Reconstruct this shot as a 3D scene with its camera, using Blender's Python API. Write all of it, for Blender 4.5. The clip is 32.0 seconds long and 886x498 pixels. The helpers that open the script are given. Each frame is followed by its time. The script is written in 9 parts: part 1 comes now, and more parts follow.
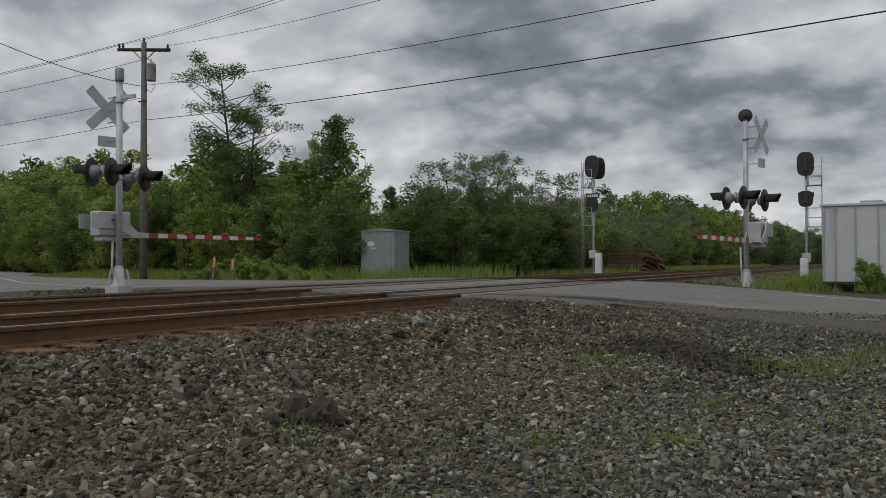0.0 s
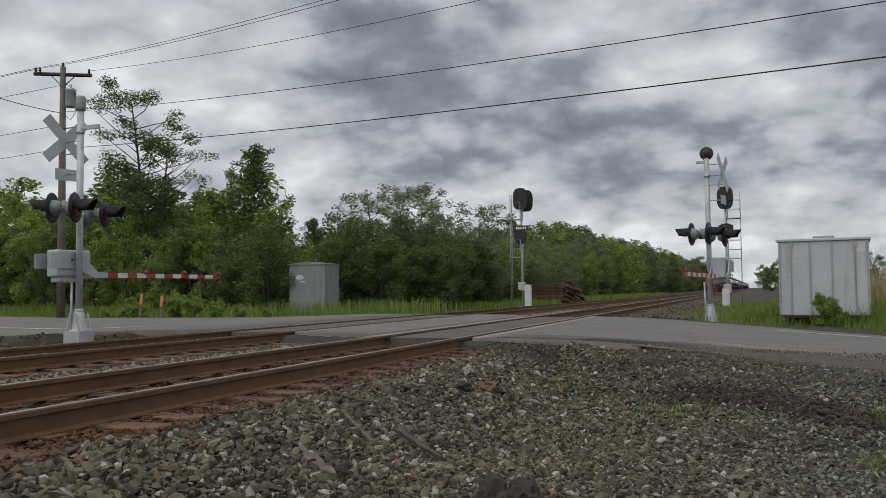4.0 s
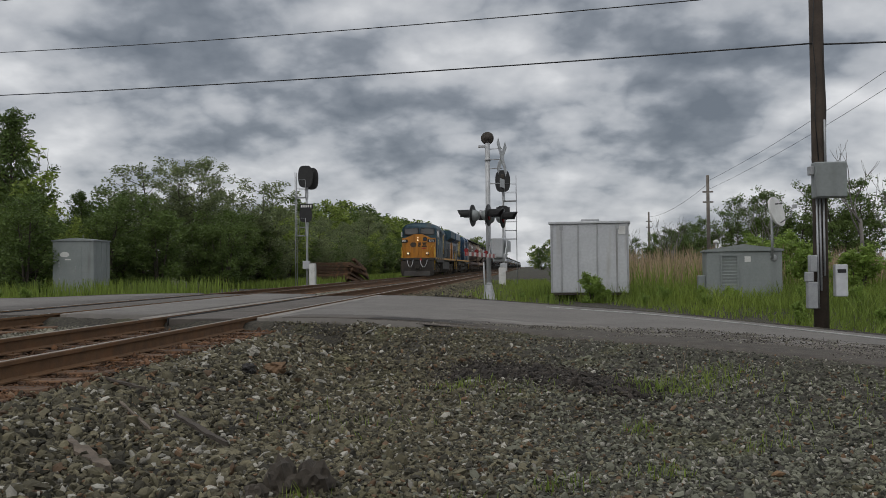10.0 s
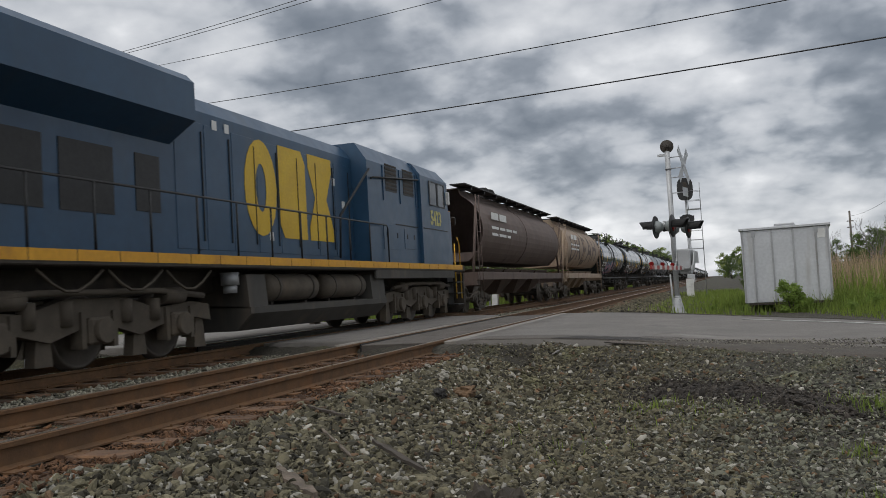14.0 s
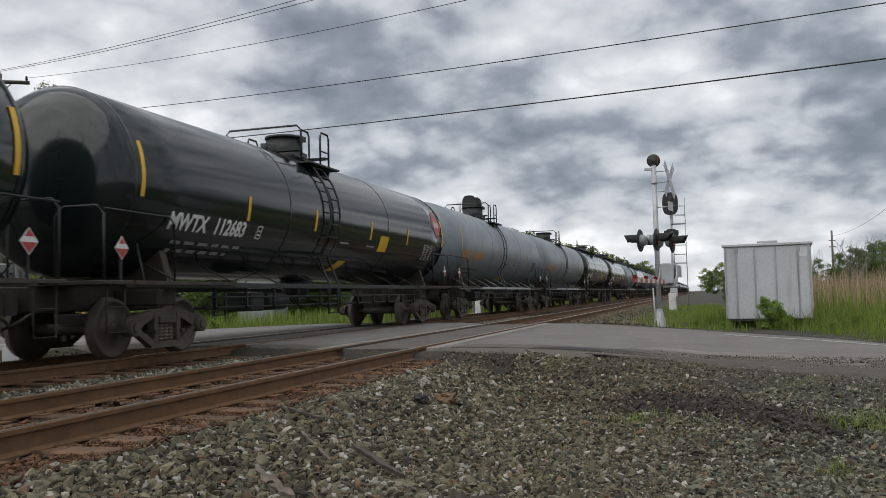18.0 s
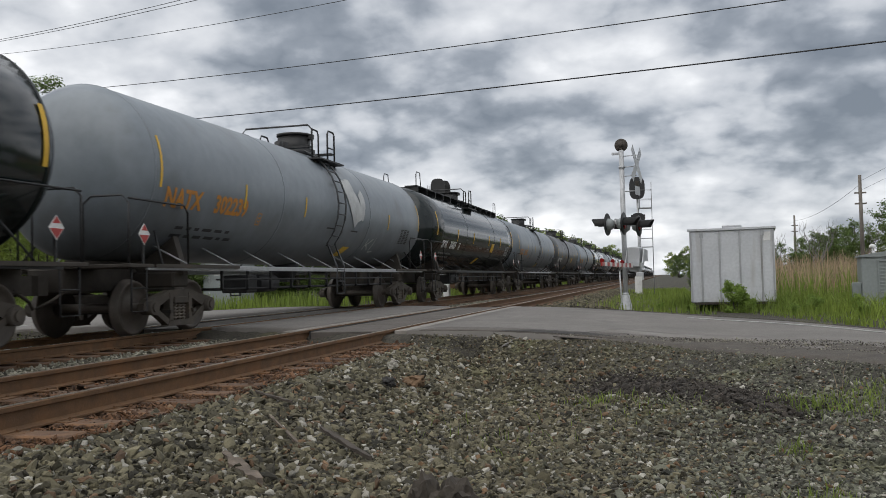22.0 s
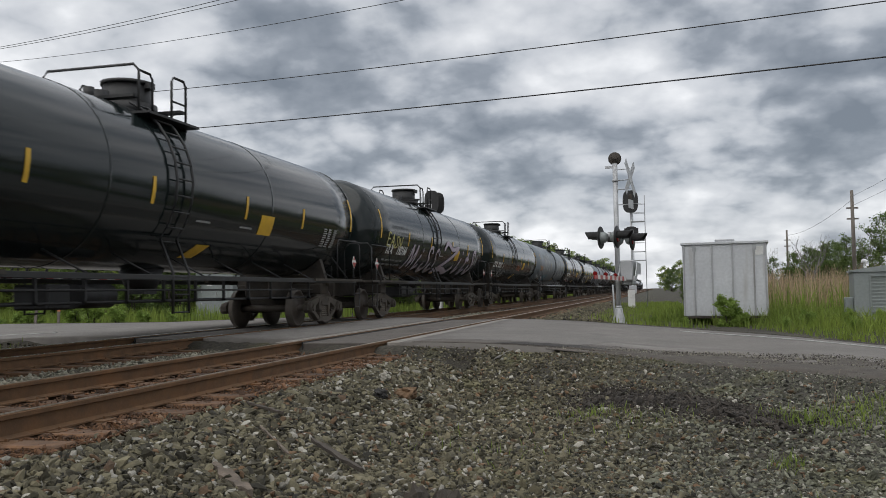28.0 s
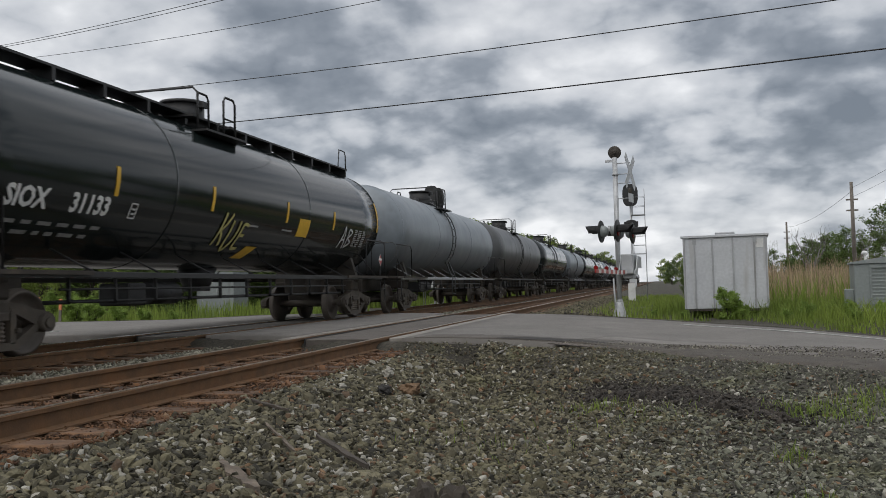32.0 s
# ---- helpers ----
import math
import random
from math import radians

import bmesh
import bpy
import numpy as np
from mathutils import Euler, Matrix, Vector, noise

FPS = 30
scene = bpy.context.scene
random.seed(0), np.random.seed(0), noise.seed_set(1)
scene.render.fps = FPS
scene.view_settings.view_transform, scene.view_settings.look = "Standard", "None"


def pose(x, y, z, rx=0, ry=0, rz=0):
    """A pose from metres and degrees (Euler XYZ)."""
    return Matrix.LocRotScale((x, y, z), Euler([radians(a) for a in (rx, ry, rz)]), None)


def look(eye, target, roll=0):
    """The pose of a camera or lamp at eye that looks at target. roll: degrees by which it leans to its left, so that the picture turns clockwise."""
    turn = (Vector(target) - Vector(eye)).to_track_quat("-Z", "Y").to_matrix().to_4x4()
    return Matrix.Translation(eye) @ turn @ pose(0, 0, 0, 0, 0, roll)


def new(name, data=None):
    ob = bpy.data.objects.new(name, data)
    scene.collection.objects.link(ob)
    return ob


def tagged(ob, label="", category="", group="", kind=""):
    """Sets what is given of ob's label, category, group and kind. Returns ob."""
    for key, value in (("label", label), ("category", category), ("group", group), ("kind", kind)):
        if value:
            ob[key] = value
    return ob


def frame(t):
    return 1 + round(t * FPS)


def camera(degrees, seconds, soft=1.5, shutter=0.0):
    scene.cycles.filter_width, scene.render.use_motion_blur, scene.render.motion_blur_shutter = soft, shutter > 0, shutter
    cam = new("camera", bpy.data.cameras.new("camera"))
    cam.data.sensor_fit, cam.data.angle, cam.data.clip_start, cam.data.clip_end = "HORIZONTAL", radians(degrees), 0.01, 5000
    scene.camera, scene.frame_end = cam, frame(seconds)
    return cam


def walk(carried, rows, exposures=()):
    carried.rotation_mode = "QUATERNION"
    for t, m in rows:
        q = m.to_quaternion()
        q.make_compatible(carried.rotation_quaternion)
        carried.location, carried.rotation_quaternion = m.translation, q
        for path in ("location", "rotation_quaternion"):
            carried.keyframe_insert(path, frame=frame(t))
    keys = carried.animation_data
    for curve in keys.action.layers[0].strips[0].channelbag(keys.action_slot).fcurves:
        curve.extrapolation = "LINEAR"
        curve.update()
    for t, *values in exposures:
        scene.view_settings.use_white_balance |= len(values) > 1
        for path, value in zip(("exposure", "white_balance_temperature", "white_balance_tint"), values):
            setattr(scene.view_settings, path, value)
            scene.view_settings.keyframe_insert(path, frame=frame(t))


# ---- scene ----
cam = camera(54.9, 32.0, soft=0.45, shutter=0.06)
PATH = [
    (0, (2.038, 0.292, 0.518), (1.124, 2.071, 0.551), -0.2),
    (0.5, (1.621, 0.334, 0.56), (0.699, 2.108, 0.553), 0.2),
    (1, (1.38, 0.165, 0.655), (0.503, 1.962, 0.64), 0.4),
    (1.5, (1.112, 0.166, 0.668), (0.312, 1.999, 0.65), -0.4),
    (2, (0.796, 0.197, 0.669), (-0.014, 2.025, 0.657), -1.7),
    (2.5, (0.537, 0.1, 0.693), (-0.263, 1.93, 0.799), -1.3),
    (3, (0.323, 0.117, 0.686), (-0.485, 1.94, 0.839), -1.3),
    (3.5, (0.127, 0.097, 0.677), (-0.689, 1.92, 0.788), -1.1),
    (4, (0.071, -0.028, 0.748), (-0.617, 1.847, 0.847), -0.7),
    (4.5, (0.06, 0.022, 0.768), (-0.37, 1.973, 0.86), -1.2),
    (6.5, (0.021, -0.043, 0.77), (-0.285, 1.933, 0.788), -2.0),
    (7, (0.003, 0.0, 0.756), (-0.295, 1.978, 0.774), -2.0),
    (7.5, (-0.005, 0.024, 0.755), (-0.299, 2.002, 0.777), -1.9),
    (8, (0.006, 0.003, 0.745), (-0.277, 1.983, 0.766), -1.0),
    (8.5, (0.027, -0.016, 0.756), (-0.231, 1.967, 0.781), -0.7),
    (9, (0.038, -0.029, 0.76), (-0.167, 1.961, 0.795), -0.6),
    (9.5, (0.016, 0.001, 0.756), (-0.187, 1.991, 0.795), -0.8),
    (10, (0.013, 0.007, 0.761), (-0.187, 1.997, 0.804), -0.6),
    (10.5, (-0.008, 0.043, 0.753), (-0.215, 2.031, 0.802), -0.2),
    (11, (-0.018, 0.057, 0.743), (-0.278, 2.039, 0.793), -0.0),
    (11.5, (-0.034, 0.061, 0.749), (-0.365, 2.032, 0.801), -1.3),
    (12, (-0.044, 0.079, 0.758), (-0.433, 2.04, 0.818), -2.2),
    (12.5, (-0.034, 0.065, 0.78), (-0.515, 2.005, 0.849), -2.7),
    (13, (-0.053, 0.08, 0.797), (-0.54, 2.018, 0.87), -3.2),
    (13.5, (-0.058, 0.084, 0.799), (-0.663, 1.988, 0.887), -3.4),
    (14, (-0.028, 0.06, 0.799), (-0.636, 1.963, 0.898), -3.3),
    (14.5, (-0.022, 0.048, 0.807), (-0.625, 1.953, 0.911), -2.8),
    (16.5, (-0.067, 0.076, 0.804), (-0.662, 1.982, 0.925), -1.5),
    (17, (-0.045, 0.054, 0.813), (-0.634, 1.962, 0.937), -1.6),
    (17.5, (-0.035, 0.053, 0.808), (-0.616, 1.963, 0.931), -1.6),
    (18, (-0.03, 0.042, 0.798), (-0.603, 1.955, 0.911), -1.5),
    (18.5, (-0.031, 0.025, 0.792), (-0.595, 1.942, 0.873), -1.2),
    (19, (-0.047, 0.036, 0.8), (-0.574, 1.963, 0.878), -1.2),
    (19.5, (-0.042, 0.038, 0.792), (-0.563, 1.967, 0.877), -0.9),
    (20, (-0.033, 0.019, 0.803), (-0.549, 1.949, 0.89), -0.8),
    (20.5, (-0.026, 0.014, 0.806), (-0.535, 1.946, 0.894), -0.9),
    (21, (-0.03, 0.02, 0.799), (-0.538, 1.953, 0.883), -1.1),
    (21.5, (-0.034, 0.039, 0.794), (-0.543, 1.971, 0.874), -1.1),
    (22, (-0.036, 0.046, 0.796), (-0.539, 1.981, 0.868), -1.4),
    (22.5, (-0.027, 0.031, 0.803), (-0.53, 1.966, 0.875), -1.8),
    (23, (-0.027, 0.038, 0.794), (-0.534, 1.972, 0.862), -1.8),
    (23.5, (-0.039, 0.059, 0.788), (-0.543, 1.994, 0.847), -1.7),
    (24, (-0.043, 0.053, 0.798), (-0.543, 1.988, 0.843), -1.6),
    (24.5, (-0.023, 0.028, 0.798), (-0.523, 1.964, 0.841), -1.7),
    (25, (-0.022, 0.008, 0.798), (-0.519, 1.945, 0.841), -1.6),
    (25.5, (-0.03, 0.02, 0.801), (-0.53, 1.956, 0.85), -1.1),
    (26, (-0.034, 0.049, 0.798), (-0.531, 1.985, 0.86), -1.0),
    (26.5, (-0.036, 0.062, 0.797), (-0.53, 1.997, 0.898), -1.1),
    (28.5, (-0.035, 0.038, 0.791), (-0.52, 1.976, 0.89), -1.0),
    (29, (-0.011, 0.0, 0.808), (-0.493, 1.939, 0.902), -1.3),
    (29.5, (-0.01, 0.015, 0.802), (-0.492, 1.954, 0.896), -1.4),
    (30, (-0.018, 0.011, 0.8), (-0.5, 1.95, 0.898), -1.5),
    (30.5, (-0.033, 0.024, 0.806), (-0.516, 1.962, 0.902), -1.3),
    (31, (-0.032, 0.011, 0.809), (-0.519, 1.949, 0.905), -1.4),
    (31.5, (-0.041, 0.017, 0.795), (-0.528, 1.954, 0.889), -1.4),
    (32, (-0.055, 0.024, 0.803), (-0.542, 1.962, 0.891), -1.5),
]
walk(cam, [(t, look(eye, target, roll)) for t, eye, target, roll in PATH], exposures=[(0.0, -0.25), (1.5, -0.1), (3.0, -0.34), (4.0, -0.02), (6.5, -0.02), (9.0, -0.14), (12.0, -0.12), (14.0, 0.12), (17.0, 0.26), (22.0, 0.34), (26.5, 0.32), (29.5, 0.22), (32.0, 0.2)])

# ---- world, sun ----
world = bpy.data.worlds.new("overcast_sky")
scene.world = world
world.use_nodes = True


def build_world():
    nt = world.node_tree
    nt.nodes.clear()
    N, L = nt.nodes.new, nt.links.new
    out = N("ShaderNodeOutputWorld")
    bg = N("ShaderNodeBackground")
    sky = N("ShaderNodeTexSky")
    sky.sky_type, sky.sun_disc = "NISHITA", False
    sky.sun_elevation, sky.sun_rotation = radians(52), radians(200)
    tc = N("ShaderNodeTexCoord")
    sep = N("ShaderNodeSeparateXYZ")
    L(tc.outputs["Generated"], sep.inputs[0])

    def m(op, a, b=0.0, c=0.0):
        n = N("ShaderNodeMath")
        n.operation = op
        for k, v in enumerate((a, b, c)):
            if isinstance(v, (int, float)):
                n.inputs[k].default_value = v
            else:
                L(v, n.inputs[k])
        return n.outputs[0]

    up = m("MAXIMUM", sep.outputs[2], 0.0)
    den = m("ADD", up, 0.42)
    px, py = m("DIVIDE", sep.outputs[0], den), m("DIVIDE", sep.outputs[1], den)
    com = N("ShaderNodeCombineXYZ")
    L(px, com.inputs[0]), L(py, com.inputs[1])

    def clouds(scale, detail, rough, shift, dist):
        mp = N("ShaderNodeMapping")
        mp.inputs["Location"].default_value = shift
        L(com.outputs[0], mp.inputs[0])
        n = N("ShaderNodeTexNoise")
        n.inputs["Scale"].default_value, n.inputs["Detail"].default_value = scale, detail
        n.inputs["Roughness"].default_value, n.inputs["Distortion"].default_value = rough, dist
        L(mp.outputs[0], n.inputs["Vector"])
        return n

    big = clouds(CLOUD_SCALE, 7, 0.52, CLOUD_SHIFT, 0.0).outputs[0]
    mid = clouds(CLOUD_SCALE * 3.0, 6, 0.5, (3.1, 1.7, 0.0), 0.0).outputs[0]
    # relief: lit heads, grey undersides
    relief = m("SUBTRACT", clouds(CLOUD_SCALE * 1.7, 6, 0.5, (2.3, 4.6, 0.0), 0.0).outputs[0], clouds(CLOUD_SCALE * 1.7, 6, 0.5, (2.3, 4.68, 0.0), 0.0).outputs[0])
    # rounded heads with creases between them
    fine = m("MULTIPLY_ADD", m("ABSOLUTE", m("SUBTRACT", clouds(CLOUD_SCALE * 2.6, 3.5, 0.46, (7.1, 2.2, 0.0), 0.0).outputs[0], 0.5)), 1.8, 0.36)
    mix = m("ADD", m("MULTIPLY", big, 0.46), m("ADD", m("MULTIPLY", mid, 0.26), m("MULTIPLY", fine, 0.28)))
    # the dark banks and bright gaps of the northern sky, with ragged edges
    wn = clouds(CLOUD_SCALE * 2.0, 5, 0.56, (1.3, 8.4, 0.0), 0.0)
    wsp = N("ShaderNodeSeparateColor")
    L(wn.outputs["Color"], wsp.inputs[0])
    north = m("MAXIMUM", sep.outputs[1], 0.15)
    bu = m("ADD", m("DIVIDE", sep.outputs[0], north), m("MULTIPLY_ADD", wsp.outputs[0], 0.28, -0.14))
    bv = m("ADD", m("DIVIDE", sep.outputs[2], north), m("MULTIPLY_ADD", wsp.outputs[1], 0.15, -0.075))
    total = None
    for u0, v0, a, b, k in BANKS:
        du = m("MULTIPLY_ADD", bu, 0.70 / a, -u0 * 0.70 / a)
        dv = m("MULTIPLY_ADD", bv, 0.70 / b, -v0 * 0.70 / b)
        g = m("MULTIPLY", m("EXPONENT", m("MULTIPLY", m("MULTIPLY_ADD", du, du, m("MULTIPLY", dv, dv)), -1.0)), k)
        total = g if total is None else m("ADD", total, g)
    total = m("MULTIPLY", m("MINIMUM", m("MAXIMUM", total, -0.9), 1.15), m("GREATER_THAN", sep.outputs[1], 0.16))
    # brighter towards the horizon
    low = m("POWER", m("SUBTRACT", 1.0, up), 12.0)
    mix = m("ADD", m("SUBTRACT", m("MULTIPLY_ADD", relief, 0.42, mix), m("MULTIPLY", total, 0.080)), m("MULTIPLY_ADD", low, 0.02, 0.028))
    ramp = N("ShaderNodeValToRGB")
    cr = ramp.color_ramp
    cr.interpolation = "LINEAR"
    cr.elements[0].position, cr.elements[0].color = 0.345, (0.165, 0.190, 0.226, 1)
    cr.elements[1].position, cr.elements[1].color = 0.655, (0.80, 0.81, 0.83, 1)
    for p, c in ((0.415, (0.245, 0.272, 0.312, 1)), (0.455, (0.345, 0.372, 0.414, 1)), (0.490, (0.45, 0.474, 0.51, 1)), (0.525, (0.515, 0.535, 0.57, 1)), (0.575, (0.605, 0.622, 0.65, 1))):
        e = cr.elements.new(p)
        e.color = c
    L(mix, ramp.inputs[0])
    mixc = N("ShaderNodeMix")
    mixc.data_type = "RGBA"
    mixc.inputs[0].default_value = 0.96
    sc = N("ShaderNodeVectorMath")
    sc.operation = "SCALE"
    sc.inputs["Scale"].default_value = 0.12
    L(sky.outputs[0], sc.inputs[0])
    L(sc.outputs[0], mixc.inputs[6])
    L(ramp.outputs[0], mixc.inputs[7])
    L(mixc.outputs[2], bg.inputs[0])
    # an overcast sky is brightest overhead
    zen = N("ShaderNodeMapRange")
    zen.interpolation_type = "SMOOTHSTEP"
    zen.inputs[1].default_value, zen.inputs[2].default_value = 0.30, 1.0
    zen.inputs[3].default_value, zen.inputs[4].default_value = 1.0, 1.35
    L(up, zen.inputs[0])
    L(zen.outputs[0], bg.inputs[1])
    L(bg.outputs[0], out.inputs[0])


CLOUD_SCALE, CLOUD_SHIFT = 2.1, (0.4, 5.3, 0.0)
# cloud banks: across, up, half width, half height, darkness
BANKS = [
    (-0.397, 0.287, 0.28, 0.042, 0.75),
    (-0.298, 0.24, 0.2, 0.016, 0.6),
    (-0.533, 0.247, 0.097, 0.023, 0.5),
    (-0.437, 0.185, 0.069, 0.029, 1.0),
    (-0.323, 0.141, 0.085, 0.023, 0.65),
    (-0.141, 0.174, 0.1, 0.035, 1.0),
    (-0.067, 0.183, 0.059, 0.03, 0.6),
    (-0.079, 0.105, 0.062, 0.024, 0.85),
    (0.009, 0.283, 0.07, 0.026, 0.6),
    (0.165, 0.219, 0.103, 0.035, 0.9),
    (0.206, 0.172, 0.042, 0.025, 0.5),
    (0.305, 0.235, 0.076, 0.038, 0.9),
    (0.119, 0.147, 0.074, 0.012, 0.45),
    (-0.546, 0.351, 0.135, 0.045, 0.45),
    (-0.633, 0.225, 0.115, 0.026, -0.8),
    (-0.026, 0.223, 0.071, 0.04, -0.55),
    (-0.243, 0.2, 0.083, 0.018, -0.6),
    (0.066, 0.161, 0.028, 0.014, -0.7),
    (-0.205, 0.103, 0.102, 0.024, -0.45),
    (0.122, 0.068, 0.158, 0.026, -0.45),
    (0.255, 0.178, 0.065, 0.021, -0.45),
    (-1.06, 0.285, 0.294, 0.15, -0.15),
    (-0.643, 0.24, 0.08, 0.046, -0.6),
    (-0.583, 0.146, 0.077, 0.046, -0.6),
    (-0.35, 0.125, 0.072, 0.028, -0.4),
    (-0.70, 0.40, 0.20, 0.07, 0.5),
    (-0.45, 0.42, 0.16, 0.05, 0.35),
]
build_world()
sun = new("sun", bpy.data.lights.new("sun", "SUN"))
sun.data.energy, sun.data.angle, sun.data.color = 1.3, radians(85), (1.0, 0.96, 0.9)
sun.matrix_basis = look((0, 0, 50), (12, 30, 0))
scene.view_settings.exposure = 0.0

# ---- materials ----
MATS = {}


def mat(name, col, col2=None, scale=4.0, rough=0.7, metal=0.0, bump=0.0, bscale=60.0, rand=0.0, island=0.0, streak=0.0, dirt=None, dirt_amt=0.5, dirt_scale=2.0, spec=0.5, emit=0.0, coat=0.0, trans=0.0):
    """A painted, stony or woody surface: two tones mixed by large and fine noise, some dirt, fine relief."""
    if name in MATS:
        return MATS[name]
    mt = bpy.data.materials.new(name)
    mt.use_nodes = True
    nt = mt.node_tree
    N, L = nt.nodes.new, nt.links.new
    b = nt.nodes["Principled BSDF"]
    col2 = col2 or tuple(c * 0.78 for c in col)
    tc = N("ShaderNodeTexCoord")

    def noise_at(sc, det=5.0, stretch=None):
        n = N("ShaderNodeTexNoise")
        n.inputs["Scale"].default_value, n.inputs["Detail"].default_value = sc, det
        if stretch:
            mp = N("ShaderNodeMapping")
            mp.inputs["Scale"].default_value = stretch
            L(tc.outputs["Object"], mp.inputs[0])
            L(mp.outputs[0], n.inputs["Vector"])
        else:
            L(tc.outputs["Object"], n.inputs["Vector"])
        return n.outputs[0]

    def mixc(f, a, c):
        n = N("ShaderNodeMix")
        n.data_type = "RGBA"
        if isinstance(f, float):
            n.inputs[0].default_value = f
        else:
            L(f, n.inputs[0])
        for k, v in ((6, a), (7, c)):
            if isinstance(v, tuple):
                n.inputs[k].default_value = (*v, 1)
            else:
                L(v, n.inputs[k])
        return n.outputs[2]

    def ramp(src, lo, hi):
        n = N("ShaderNodeMapRange")
        n.inputs[1].default_value, n.inputs[2].default_value = lo, hi
        L(src, n.inputs[0])
        return n.outputs[0]

    c = mixc(ramp(noise_at(scale), 0.32, 0.68), col, col2)
    c = mixc(ramp(noise_at(scale * 9, 3.0), 0.25, 0.9), c, mixc(0.5, c, tuple(x * 0.6 for x in col2)))
    if dirt:
        st = (1.0, 1.0, 0.12) if streak else None
        c = mixc(ramp(noise_at(dirt_scale, 6.0, st), 0.72 - 0.35 * dirt_amt, 0.95 - 0.35 * dirt_amt), c, dirt)
    if rand or island:
        if island:
            g = N("ShaderNodeNewGeometry").outputs["Random Per Island"]
        else:
            g = N("ShaderNodeObjectInfo").outputs["Random"]
        k = island or rand
        hs = N("ShaderNodeHueSaturation")
        mr = N("ShaderNodeMapRange")
        mr.inputs[3].default_value, mr.inputs[4].default_value = 1 - k, 1 + k
        L(g, mr.inputs[0])
        L(mr.outputs[0], hs.inputs["Value"])
        L(c, hs.inputs["Color"])
        c = hs.outputs[0]
    L(c, b.inputs["Base Color"])
    b.inputs["Roughness"].default_value, b.inputs["Metallic"].default_value = rough, metal
    b.inputs["Specular IOR Level"].default_value = spec
    if coat:
        b.inputs["Coat Weight"].default_value = coat
    if emit:
        b.inputs["Emission Color"].default_value = (*col, 1)
        b.inputs["Emission Strength"].default_value = emit
    if rough > 0.12 and not emit:
        rr = N("ShaderNodeMapRange")
        rr.inputs[3].default_value, rr.inputs[4].default_value = max(0.05, rough - 0.12), min(1, rough + 0.12)
        L(noise_at(scale * 3), rr.inputs[0])
        L(rr.outputs[0], b.inputs["Roughness"])
    if bump:
        bp = N("ShaderNodeBump")
        bp.inputs["Strength"].default_value, bp.inputs["Distance"].default_value = bump, 0.01
        L(noise_at(bscale, 4.0), bp.inputs["Height"])
        L(bp.outputs[0], b.inputs["Normal"])
    MATS[name] = mt
    return mt


def leaf_mat(name, a, b_, c_):
    mt = mat(name, a, b_, scale=0.35, rough=0.55, island=0.35, spec=0.3)
    nt = mt.node_tree
    bs = nt.nodes["Principled BSDF"]
    src = bs.inputs["Base Color"].links[0].from_socket
    tr = nt.nodes.new("ShaderNodeBsdfTranslucent")
    nt.links.new(src, tr.inputs[0])
    mx = nt.nodes.new("ShaderNodeMixShader")
    mx.inputs[0].default_value = c_
    nt.links.new(bs.outputs[0], mx.inputs[1])
    nt.links.new(tr.outputs[0], mx.inputs[2])
    nt.links.new(mx.outputs[0], nt.nodes["Material Output"].inputs[0])
    return mt


def glass_mat(name, col, rough=0.03):
    mt = mat(name, col, col, rough=rough, spec=0.8)
    return mt


M_rail = mat("rusty_rail_steel", (0.158, 0.080, 0.032), (0.098, 0.052, 0.023), 6, 0.8, 0.0, 0.3, 80, dirt=(0.175, 0.078, 0.026), dirt_amt=0.5)
M_railtop = mat("worn_rail_head", (0.55, 0.49, 0.43), (0.38, 0.30, 0.23), 5, 0.30, 0.85, streak=1)
M_shiny = mat("polished_rail_head", (0.50, 0.50, 0.50), (0.36, 0.35, 0.34), 5, 0.25, 1.0)
M_tie = mat("creosoted_timber", (0.135, 0.074, 0.040), (0.070, 0.043, 0.027), 5, 0.9, bump=0.9, bscale=30, rand=0.45, dirt=(0.19, 0.098, 0.046), dirt_amt=0.5, dirt_scale=3)
M_stone = mat("ballast_stone", (0.132, 0.117, 0.072), (0.068, 0.061, 0.039), 9, 0.9, bump=0.6, bscale=70, island=0.80, dirt=(0.105, 0.104, 0.040), dirt_amt=0.40, dirt_scale=0.8)
M_stone_blue = mat("blue_grey_gravel", (0.146, 0.146, 0.108), (0.080, 0.081, 0.060), 9, 0.9, bump=0.6, bscale=70, island=0.80, dirt=(0.105, 0.106, 0.045), dirt_amt=0.36, dirt_scale=0.8)
M_moss = mat("olive_moss", (0.125, 0.118, 0.036), (0.075, 0.078, 0.026), 5, 0.95)
M_stone_pale = mat("pale_stone", (0.38, 0.36, 0.31), (0.24, 0.23, 0.195), 12, 0.85, bump=0.4, bscale=90, island=0.3)
M_stone_rust = mat("rusty_stone", (0.170, 0.104, 0.056), (0.105, 0.066, 0.038), 12, 0.9, bump=0.4, bscale=90, island=0.45)
M_asphalt = mat("worn_asphalt", (0.190, 0.176, 0.161), (0.140, 0.130, 0.119), 0.6, 0.9, bump=0.5, bscale=180, dirt=(0.105, 0.098, 0.092), dirt_amt=0.45, dirt_scale=1.1)
M_asphalt_dark = mat("dark_patched_asphalt", (0.040, 0.037, 0.035), (0.024, 0.023, 0.022), 2, 0.9, bump=0.5, bscale=120)
M_concrete = mat("crossing_concrete", (0.33, 0.31, 0.29), (0.22, 0.20, 0.19), 3, 0.85, bump=0.3, bscale=90, dirt=(0.12, 0.10, 0.09), dirt_amt=0.5)
